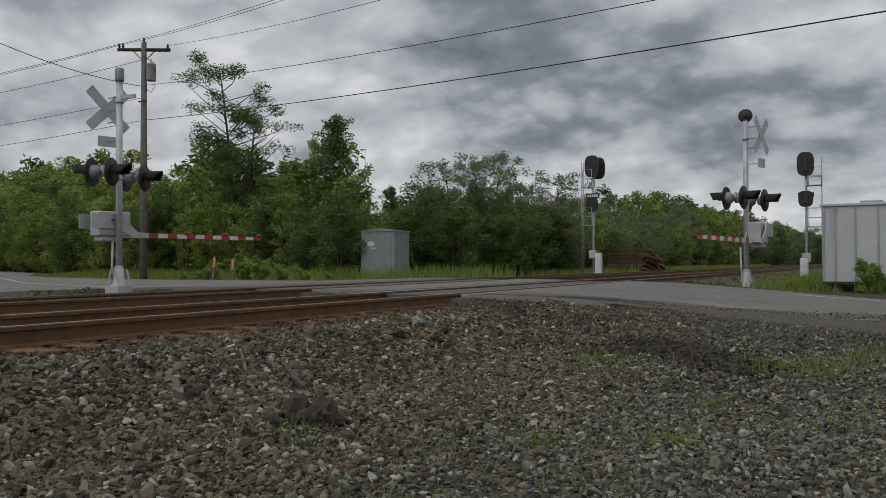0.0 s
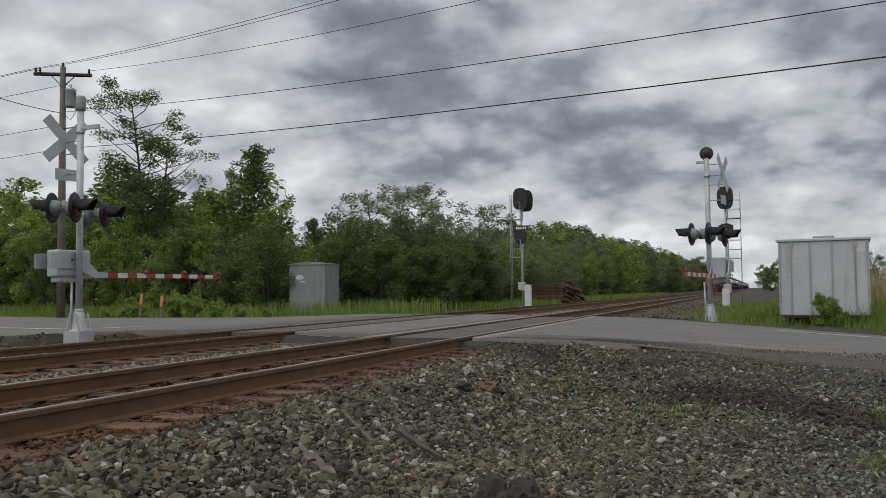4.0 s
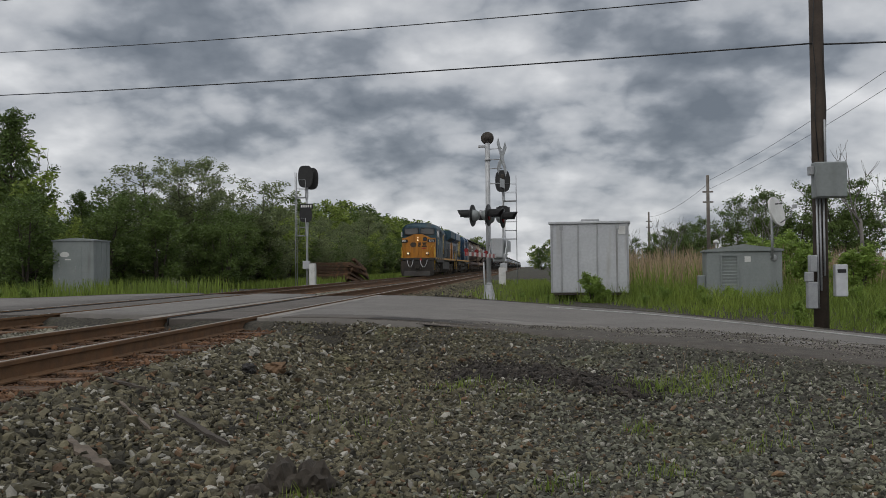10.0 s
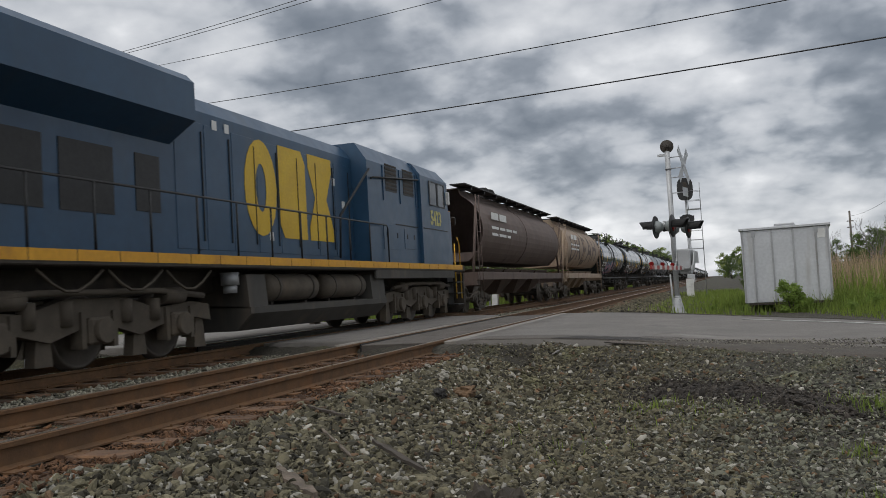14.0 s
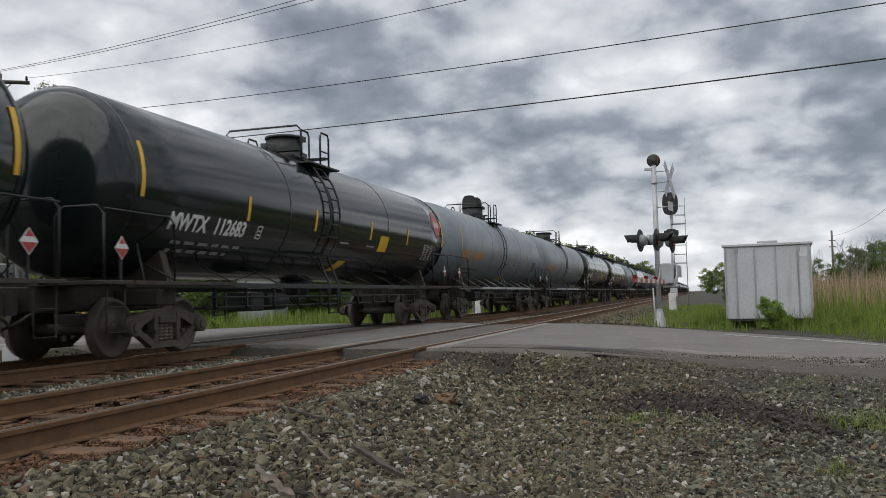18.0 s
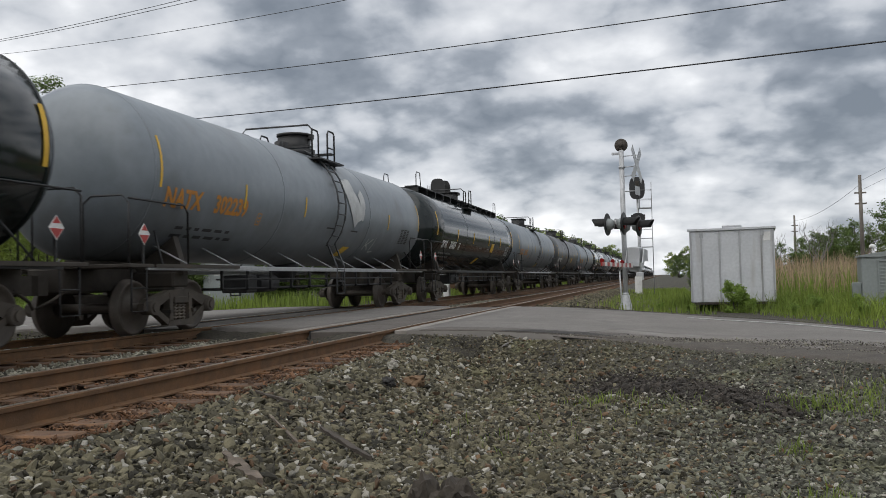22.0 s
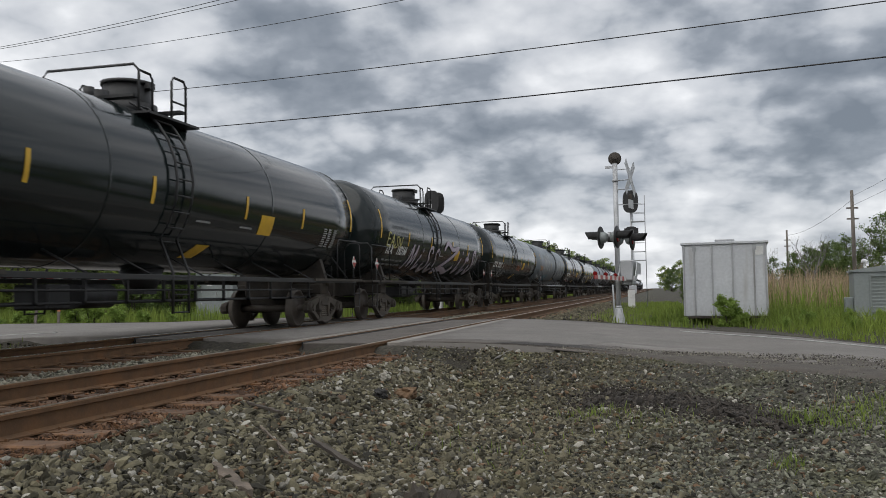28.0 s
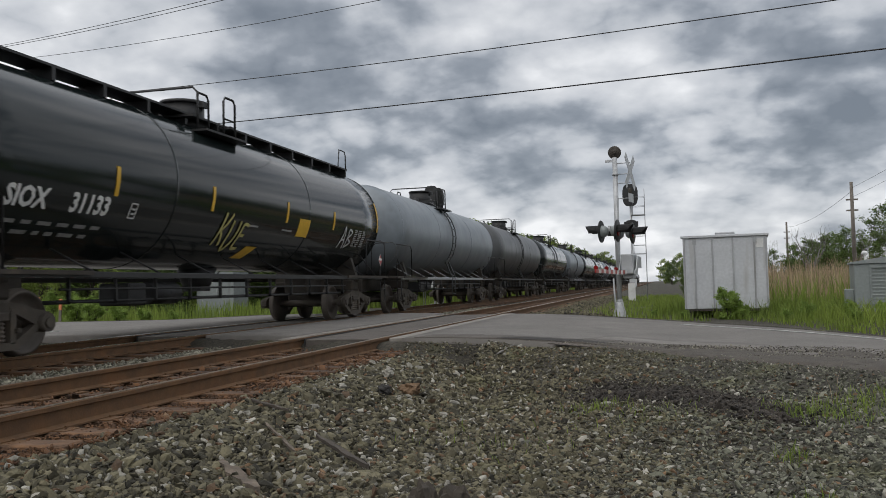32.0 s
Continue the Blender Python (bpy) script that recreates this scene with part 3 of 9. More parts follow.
def build_ground():
    xs, ys = lines(-14, 9, 0.16, 1500), lines(-2, 30, 0.16, 2500)
    gx, gy = np.meshgrid(xs, ys)
    gz = height(gx.ravel(), gy.ravel())
    verts = np.stack([gx.ravel(), gy.ravel(), gz], 1)
    nx = len(xs)
    i = np.arange(len(ys) - 1)[:, None] * nx + np.arange(nx - 1)[None, :]
    i = i.ravel()
    faces = np.stack([i, i + 1, i + nx + 1, i + nx], 1)
    ob = new("ground", raw_mesh("ground", verts, faces, M_ground, True))
    tagged(ob, "grey gravel and dark soil with thin weeds", "ground", kind="structure")


build_ground()


def strip(name, left, right, z, material, label, thick=0.06, cuts=8, kind="structure", category="", parent=None):
    """A ribbon between two lines, following the road's height, with a real edge."""
    bm = B()
    rows = []
    for a, b in zip(left, right):
        r = []
        for k in range(cuts + 1):
            p = a.lerp(b, k / cuts)
            r.append(bm.verts.new((p.x, p.y, float(road_z(p.x, p.y)) + z)))
        rows.append(r)
    fs = []
    for a, b in zip(rows, rows[1:]):
        for k in range(cuts):
            f = bm.faces.new((a[k], a[k + 1], b[k + 1], b[k]))
            f.smooth = True
            fs.append(f)
    ext = bmesh.ops.extrude_face_region(bm, geom=fs)
    for v in [g for g in ext["geom"] if isinstance(g, bmesh.types.BMVert)]:
        v.co.z += thick
    for v in bm.verts:
        v.co.z -= thick
    ob = solid(name, bm, material, label, category, kind=kind)
    return ob


def cut(edge, x0, x1):
    return [p for p in edge if x0 <= p.x <= x1]


def resample(pts, n):
    d = [0]
    for a, b in zip(pts, pts[1:]):
        d.append(d[-1] + (b - a).length)
    out, j = [], 0
    for i in range(n):
        s = d[-1] * i / (n - 1)
        while j < len(pts) - 2 and d[j + 1] < s:
            j += 1
        t = (s - d[j]) / max(d[j + 1] - d[j], 1e-9)
        out.append(pts[j].lerp(pts[j + 1], min(max(t, 0), 1)))
    return out


def edge_at(edge, x):
    for a, b in zip(edge, edge[1:]):
        if a.x <= x <= b.x:
            return a.lerp(b, (x - a.x) / (b.x - a.x))


def build_road():
    # three runs of asphalt, parted by the two tracks
    for k, (x0, x1) in enumerate(((-190, X_FAR - 1.15), (X_FAR + 1.15, X_NEAR - 1.15), (X_NEAR + 1.15, 13))):
        a = [edge_at(EDGE_N, max(x0, -189.99))] + cut(EDGE_N, x0 + 0.05, x1 - 0.05)
        b = [edge_at(EDGE_F, max(x0, -189.99))] + cut(EDGE_F, x0 + 0.05, x1 - 0.05)
        if x1 < 8:
            a.append(edge_at(EDGE_N, x1)), b.append(edge_at(EDGE_F, x1))
        n = 90 if k != 1 else 14
        strip("road", resample(a, n), resample(b, n), 0.0, M_asphalt, "worn grey asphalt road over the level crossing", 0.30, 14)
    # white lines
    for nm, edge, off, x0, x1 in (("far", EDGE_F, 0.16, 0.4, 12.8), ("near", EDGE_N, 0.36, -80, -14.5)):
        other = EDGE_N if edge is EDGE_F else EDGE_F
        a = resample(cut(edge, x0, x1), 120)
        b = resample(cut(other, x0, x1), 120)
        A = [p.lerp(q, off) for p, q in zip(a, b)]
        C = [p + (q - p).normalized() * 0.13 for p, q in zip(A, b)]
        strip("road_line", A, C, 0.016, M_line, "worn white painted road edge line", 0.015, 1, category="road marking")

    rnd = random.Random(9)

    def ragged(pts, w0, w1):
        return [p + d * rnd.uniform(w0, w1) for p, d in pts]

    def inward(x0, x1, n):
        a = resample([p for p in EDGE_N if x0 < p.x < x1 and p.y > -20], n)
        out = []
        for i, p in enumerate(a):
            t = (a[min(i + 1, n - 1)] - a[max(i - 1, 0)]).normalized()
            out.append((p, V(-t.y, t.x)))
        return out
    e = inward(-1.6, 6.4, 160)
    wav = [(p, d * (1 + 0.18 * math.sin(k * 0.21) + 0.10 * math.sin(k * 0.53 + 1))) for k, (p, d) in enumerate(e)]
    strip("road_shoulder", [p - d * 0.25 for p, d in e], [p + d * 1.9 for p, d in wav], 0.002, M_shoulder_outer, "dusty grey-brown worn outer asphalt", 0.01, 6)
    strip("road_shoulder", [p - d * 0.25 for p, d in e], ragged([(p, d) for p, d in wav], 1.05, 1.2), 0.006, M_shoulder, "gritty brown worn shoulder of the road", 0.01, 4)
    e = inward(-3.9, -0.2, 50)
    strip("asphalt_apron", [p + d * 0.03 for p, d in e], ragged(e, 0.75, 0.95), 0.010, M_apron, "dark patched asphalt apron beside the rails", 0.012, 3)
    # Flat sheet above the road; the hollow's darkness is put into its colour.
    e = inward(-2.55, -0.75, 26)
    strip("asphalt_hole", [p + d * 0.06 for p, d in e], [p + d * max(0.1, rnd.uniform(0.85, 1.1) * 0.72 * math.sin(math.pi * (k + 0.5) / 26) ** 0.5) for k, (p, d) in enumerate(e)], 0.015, M_hole, "flat dark patch for the hollow in the asphalt's edge", 0.012, 3)


M_apron = mat("dark_apron_asphalt", (0.125, 0.110, 0.096), (0.085, 0.075, 0.066), 1.5, 0.95, bump=0.7, bscale=80)
M_hole = mat("dark_hollow_colour", (0.042, 0.037, 0.032), (0.024, 0.021, 0.019), 3, 0.95, bump=0.9, bscale=60)
M_shoulder = mat("gritty_worn_asphalt", (0.142, 0.124, 0.108), (0.100, 0.088, 0.078), 1.5, 0.95, bump=0.9, bscale=70, dirt=(0.18, 0.168, 0.152), dirt_amt=0.45, dirt_scale=1.3)
M_shoulder_outer = mat("dusty_worn_asphalt", (0.205, 0.188, 0.170), (0.160, 0.146, 0.132), 1.2, 0.95, bump=0.7, bscale=90, dirt=(0.26, 0.25, 0.235), dirt_amt=0.5, dirt_scale=1.1)
gravel_grain(M_shoulder, 60)
build_road()


def rail_profile():
    return [(-0.070, -0.18), (0.070, -0.18), (0.070, -0.168), (0.012, -0.150), (0.009, -0.048), (0.036, -0.038), (0.036, -0.006), (0.026, 0.0), (-0.026, 0.0), (-0.036, -0.006), (-0.036, -0.038), (-0.009, -0.048), (-0.012, -0.150), (-0.070, -0.168)]


def build_track(xc, label, head):
    tr = thing("railway_track", label, "railway track", kind="structure")
    for s in (-1, 1):
        bm = B()
        x = xc + s * 0.7525
        prism(bm, [(x + a, TOP + b) for a, b in rail_profile()], -60, 900, "y")
        r = part("rail", bm, M_rail, tr)
        bm = B()
        box(bm, x - 0.027, x + 0.027, -60, 900, TOP, TOP + 0.003)
        part("rail_head", bm, head, r, "bright worn running surface")
    bm = B()
    box(bm, -1.3, 1.3, -0.115, 0.115, -0.16, 0.0, 0.012)
    me = mesh_of("tie", bm, M_tie)
    rnd = random.Random(5)
    y = -3.0
    while y < 130:
        z = TOP - 0.183 + rnd.uniform(-0.012, 0.003)
        if not (edge_at(EDGE_N, xc).y + 0.3 < y < edge_at(EDGE_F, xc).y - 0.3):
            t = new("tie", me)
            t.parent = tr
            t.matrix_basis = pose(xc + rnd.uniform(-0.05, 0.05), y, z, 0, rnd.uniform(-0.6, 0.6), rnd.uniform(-1.2, 1.2))
        y += 0.53
    bm = B()
    for k in range(1000):
        y = 130 + k * 0.75
        box(bm, xc - 1.3, xc + 1.3, y, y + 0.25, TOP - 0.3, TOP - 0.185)
    tagged(part("far_ties", bm, M_tie, tr), kind="stuff")
    # tie plates and spikes near the camera
    bm = B()
    for s in (-1, 1):
        x = xc + s * 0.7525
        for k in range(60):
            y = -3.0 + k * 0.53
            if edge_at(EDGE_N, xc).y + 0.2 < y < edge_at(EDGE_F, xc).y - 0.2:
                continue
            for q in (-1, 1):
                box(bm, x + q * 0.075, x + q * 0.175, y - 0.09, y + 0.09, TOP - 0.186, TOP - 0.174)
                box(bm, x + q * 0.085, x + q * 0.105, y + 0.03, y + 0.05, TOP - 0.18, TOP - 0.155)
    tagged(part("tie_plates", bm, M_rail, tr, "rusted steel tie plates and spikes"), kind="stuff")
    # crossing panels between and beside the rails
    y0, y1 = edge_at(EDGE_N, xc).y, edge_at(EDGE_F, xc).y
    n = 5
    for k in range(n):
        a, b = y0 + (y1 - y0) * k / n + 0.01, y0 + (y1 - y0) * (k + 1) / n - 0.01
        bm = B()
        box(bm, xc - 0.64, xc + 0.64, a, b, TOP - 0.18, TOP - 0.028, 0.01)
        part("crossing_panel", bm, M_apron, tr, "asphalt infill between the rails")
        for s in (-1, 1):
            bm = B()
            x = xc + s * 0.99
            box(bm, x - 0.155, x + 0.155, a, b, TOP - 0.2, TOP - 0.016, 0.012)
            part("timber_strip", bm, M_paletimber, tr, "pale worn crossing timber beside the rail")
            bm = B()
            x = xc + s * 0.655
            box(bm, x - 0.012, x + 0.012, a, b, TOP - 0.18, TOP - 0.012)
            part("flange_strip", bm, M_black, tr)


build_track(X_NEAR, "rust-brown rails on creosoted ties in grey ballast", M_railtop)
build_track(X_FAR, "rust-brown rails with shiny heads on old ties", M_shiny)

# ---- the train ----
SPEED = 21.7
TRAIN = []          # (thing, y at 24 s)
SIDE = Matrix(((0, 0, 1, 0), (1, 0, 0, 0), (0, 1, 0, 0), (0, 0, 0, 1)))   # lettering on a side that faces +x


def share(name, me, parent, m=None, label=""):
    ob = new(name, me)
    ob.parent = parent
    if m is not None:
        ob.matrix_basis = m
    if label:
        ob["label"] = label
    return ob


def wheelset_mesh(r):
    bm = B()
    for s in (-1, 1):
        x = s * 0.70
        lathe(bm, (x, 0, 0), (s, 0, 0), [(-0.02, 0.10), (-0.02, r + 0.028), (0.015, r + 0.026), (0.03, r), (0.118, r - 0.008), (0.128, r - 0.05), (0.085, r - 0.075), (0.055, 0.2), (0.12, 0.13), (0.12, 0.09)], 28)
    cyl(bm, (-1.0, 0, 0), (1.0, 0, 0), 0.085, seg=10)
    return mesh_of("wheelset", bm, M_wheel)


WHEEL = wheelset_mesh(0.457)
WHEEL_L = wheelset_mesh(0.53)


def side_frame_mesh(wb):
    """A cast side frame with two windows and an opening for the springs."""
    bm = B()
    h = wb / 2
    top = [(-h - 0.20, 0.40), (-h - 0.20, 0.52), (-h - 0.1, 0.60), (-h + 0.25, 0.66), (-0.3, 0.74), (0.3, 0.74), (h - 0.25, 0.66), (h + 0.1, 0.60), (h + 0.20, 0.52), (h + 0.20, 0.40)]
    low = [(h + 0.13, 0.40), (h + 0.1, 0.50), (h - 0.1, 0.52), (h - 0.18, 0.44), (0.34, 0.60), (-0.34, 0.60), (-h + 0.18, 0.44), (-h + 0.1, 0.52), (-h - 0.1, 0.50), (-h - 0.13, 0.40)]
    prism(bm, top + low, 1.02, 1.14, "x")
    for s in (-1, 1):
        q = [(s * (h - 0.12), 0.36), (s * (h - 0.1), 0.48), (s * 0.36, 0.24), (s * 0.30, 0.14), (s * 0.36, 0.12)]
        prism(bm, q, 1.02, 1.14, "x")
        box(bm, 1.02, 1.15, s * 0.30 - 0.05, s * 0.30 + 0.05, 0.2, 0.68)
        cyl(bm, (1.0, s * h, 0.457), (1.22, s * h, 0.457), 0.13, seg=14)
        cyl(bm, (1.22, s * h, 0.457), (1.25, s * h, 0.457), 0.08, seg=10)
    prism(bm, [(-0.42, 0.12), (0.42, 0.12), (0.34, 0.22), (-0.34, 0.22)], 1.0, 1.15, "x")
    box(bm, 0.95, 1.17, -0.22, 0.22, 0.50, 0.62, 0.015)
    return mesh_of("side_frame", bm, M_truck)


def spring_mesh():
    bm = B()
    for k in range(3):
        y = (k - 1) * 0.13
        for j in range(5):
            z = 0.24 + j * 0.053
            cyl(bm, (1.08, y, z), (1.08, y, z + 0.03), 0.062, seg=10)
        cyl(bm, (1.08, y, 0.22), (1.08, y, 0.5), 0.045, seg=8)
    return mesh_of("spring_set", bm, M_spring)


FRAME_ME, SPRING_ME = side_frame_mesh(1.778), spring_mesh()


def bolster_mesh():
    bm = B()
    box(bm, -1.05, 1.05, -0.2, 0.2, 0.45, 0.68, 0.03)
    for s in (-1, 1):
        box(bm, -1.2, 1.2, s * 0.36 - 0.04, s * 0.36 + 0.04, 0.34, 0.40)
    return mesh_of("bolster", bm, M_under)


BOLSTER_ME = bolster_mesh()


def truck(parent, y):
    for s in (-1, 1):
        share("wheelset", WHEEL, parent, pose(0, y + s * 0.889, 0.457))
    for rz in (0, 180):
        f = share("side_frame", FRAME_ME, parent, pose(0, y, 0, 0, 0, rz))
        share("spring_set", SPRING_ME, f)
    share("bolster", BOLSTER_ME, parent, pose(0, y, 0))


def coupler_mesh(L):
    bm = B()
    for s in (-1, 1):
        y = s * L / 2
        a, b = sorted((y, y - s * 1.2))
        box(bm, -0.09, 0.09, a, b, 0.76, 0.94, 0.02)
        prism(bm, [(-0.16, y - s * 0.28), (0.14, y - s * 0.28), (0.18, y - s * 0.02), (0.02, y + s * 0.05), (-0.16, y + s * 0.02)], 0.70, 1.0, "z")
        tube(bm, [(0.30, y - s * 0.55, 0.8), (0.28, y - s * 0.2, 0.62), (0.16, y + s * 0.02, 0.5)], 0.025)
    return bm


def wrap(me, R, zc, eps=0.006):
    """Bends flat lettering round a lying cylinder."""
    for v in me.vertices:
        dz = v.co.z - zc
        off = v.co.x
        v.co.x = math.sqrt(max(R * R - dz * dz, 0.01)) + eps + max(off, 0)
    return me


def tank_text(body, size, y, z, R, zc, material, parent, squash=0.85, name="lettering"):
    ob = text_part(body, size, Matrix.Translation((0, y, z)) @ SIDE, material, parent, name, squash=squash)
    bm = B()
    bm.from_mesh(ob.data)
    for k in range(-4, 5):
        bmesh.ops.bisect_plane(bm, geom=list(bm.verts) + list(bm.edges) + list(bm.faces), plane_co=(0, 0, z + k * size * 0.11), plane_no=(0, 0, 1))
    bm.to_mesh(ob.data)
    bm.free()
    wrap(ob.data, R, zc)
    return ob


def patch(parent, name, y0, y1, z0, z1, R, zc, material, lean=0.0, label="", eps=0.006, ny=1, nz=6):
    """A thin sheet that lies on the flank of a tank; lean slants it."""
    bm = B()
    g = []
    for lay in (0.0, 0.004):
        rows = []
        for j in range(nz + 1):
            z = z0 + (z1 - z0) * j / nz
            x = math.sqrt(R * R - (z - zc) ** 2) + eps + lay
            rows.append([bm.verts.new((x, y0 + (y1 - y0) * i / ny + lean * (z - z0), z)) for i in range(ny + 1)])
        g.append(rows)
    for rows in g:
        for a, b in zip(rows, rows[1:]):
            for i in range(ny):
                bm.faces.new((a[i], a[i + 1], b[i + 1], b[i]))
    lo, hi = g
    ring = lambda r: r[0] + [q[-1] for q in r[1:-1]] + r[-1][::-1] + [q[0] for q in r[-2:0:-1]]
    a, b = ring(lo), ring(hi)
    for i in range(len(a)):
        bm.faces.new((a[i], a[(i + 1) % len(a)], b[(i + 1) % len(b)], b[i]))
    return part(name, bm, material, parent, label)


def scrawl(parent, strokes, w, R, zc, material, label):
    """Spray-painted strokes on a tank's flank; strokes are lines of (y, z)."""
    lift = 0.008 + (0.012 if w < 0.4 else 0.0)
    bm = B()
    for st in strokes:
        pts = spline(st, 5) if len(st) > 2 else [V(*st[0]), V(*st[1])]
        prev = None
        for i, p in enumerate(pts):
            d = (pts[min(i + 1, len(pts) - 1)] - pts[max(i - 1, 0)])
            n = V(-d.y, d.x).normalized() * w / 2 if d.length > 1e-6 else V(0, w / 2)
            row = []
            for q in (p + n, p + n / 3, p - n / 3, p - n):
                dz = q.y - zc
                row.append(bm.verts.new((math.sqrt(max(R * R - dz * dz, 0.04)) + lift, q.x, q.y)))
            if prev:
                for i in range(3):
                    bm.faces.new((prev[i], prev[i + 1], row[i + 1], row[i]))
            prev = row
    ext = bmesh.ops.extrude_face_region(bm, geom=list(bm.faces))
    for v in [g for g in ext["geom"] if isinstance(g, bmesh.types.BMVert)]:
        v.co.x += 0.003
    return part("spray_paint", bm, material, parent, label)


def tag_strokes(y0, y1, z0, z1, n, seed):
    """One wavy looping scrawl that runs along a rectangle, with a short flourish under it."""
    r = random.Random(seed)
    h = z1 - z0
    step = (y1 - y0) / n
    s = [(y0, z0 + h * r.uniform(0.3, 0.6))]
    for k in range(n):
        y = y0 + step * k
        s.append((y + step * r.uniform(0.12, 0.3), z1 - h * r.uniform(0, 0.3)))
        s.append((y + step * r.uniform(0.45, 0.6), z0 + h * r.uniform(0, 0.25)))
        s.append((y + step * r.uniform(0.25, 0.42), z0 + h * r.uniform(0.3, 0.55)))
        s.append((y + step * r.uniform(0.8, 0.95), z0 + h * r.uniform(0.35, 0.6)))
    s.append((y1, z0 + h * r.uniform(0.5, 1.0)))
    return [s, [(y0 + step * 0.4, z0 - 0.05 * h), (0.5 * (y0 + y1), z0 + 0.04 * h), (y1 - step * 0.3, z0 - 0.03 * h)]]


GLYPH = {
    "z": [[(0.05, 0.72), (0.22, 0.98), (0.55, 0.80), (0.95, 0.86), (0.62, 0.52), (0.15, 0.12), (0.0, 0.02), (0.45, 0.10), (0.80, 0.0), (1.0, 0.22)]],
    "i": [[(0.45, 0.62), (0.30, 0.30), (0.40, 0.06), (0.75, 0.18)], [(0.50, 0.80), (0.56, 0.86)]],
    "t": [[(0.55, 0.95), (0.40, 0.5), (0.35, 0.12), (0.60, 0.02), (0.85, 0.2)], [(0.15, 0.62), (0.50, 0.66), (0.90, 0.60)]],
    "s": [[(0.95, 0.72), (0.80, 0.96), (0.45, 0.92), (0.42, 0.68), (0.72, 0.45), (0.78, 0.15), (0.40, 0.0), (0.05, 0.16), (0.20, 0.32)]],
    "m": [[(0.0, 0.0), (0.10, 0.5), (0.18, 0.98)], [(0.18, 0.98), (0.38, 0.5), (0.50, 0.12)], [(0.50, 0.12), (0.66, 0.55), (0.80, 1.0)], [(0.80, 1.0), (0.86, 0.5), (0.95, 0.05)]],
    "n": [[(0.05, 0.0), (0.15, 0.85)], [(0.15, 0.85), (0.40, 0.45), (0.70, 0.1)], [(0.70, 0.1), (0.80, 0.5), (0.90, 0.98)]],
    "e": [[(0.85, 0.92), (0.30, 0.95), (0.18, 0.5), (0.25, 0.05), (0.90, 0.02)], [(0.2, 0.5), (0.5, 0.53), (0.75, 0.52)]],
    "a": [[(0.0, 0.0), (0.30, 0.6), (0.50, 1.0), (0.70, 0.5), (0.95, 0.0)], [(0.22, 0.36), (0.50, 0.40), (0.80, 0.35)]],
    "o": [[(0.5, 1.0), (0.12, 0.75), (0.10, 0.25), (0.5, 0.0), (0.88, 0.25), (0.9, 0.75), (0.5, 1.0)]],
    "h": [[(0.12, 1.0), (0.15, 0.5), (0.10, 0.0)], [(0.15, 0.5), (0.5, 0.56), (0.85, 0.5)], [(0.9, 1.0), (0.86, 0.5), (0.9, 0.0)]],
    "b": [[(0.15, 0.0), (0.12, 0.5), (0.15, 1.0), (0.75, 0.85), (0.25, 0.52), (0.9, 0.3), (0.15, 0.0)]],
    "k": [[(0.15, 1.0), (0.12, 0.5), (0.18, 0.0)], [(0.9, 0.98), (0.5, 0.62), (0.2, 0.45)], [(0.2, 0.45), (0.55, 0.3), (0.95, 0.0)]],
    "u": [[(0.1, 1.0), (0.12, 0.3), (0.5, 0.0), (0.85, 0.3), (0.9, 1.0)]],
    "l": [[(0.2, 1.0), (0.15, 0.4), (0.25, 0.02), (0.85, 0.06)]],
}


def word_strokes(word, y0, y1, z0, z1, seed, slant=0.12, gap=0.12):
    """Hand-sprayed letters in a rectangle, each a little off its line."""
    r = random.Random(seed)
    w = (y1 - y0) / len(word)
    out = []
    for k, ch in enumerate(word):
        dz, sc, lean = r.uniform(-0.08, 0.08) * (z1 - z0), r.uniform(0.86, 1.12), slant + r.uniform(-0.08, 0.08)
        for st in GLYPH[ch]:
            out.append([(y0 + w * (k + gap / 2 + (1 - gap) * a) + lean * (b - 0.5) * (z1 - z0), z0 + dz + (z1 - z0) * sc * b) for a, b in st])
    return out


FIT = Matrix.Translation((0, -0.85, 0))     # top fittings and ladder stand a little ahead of the middle


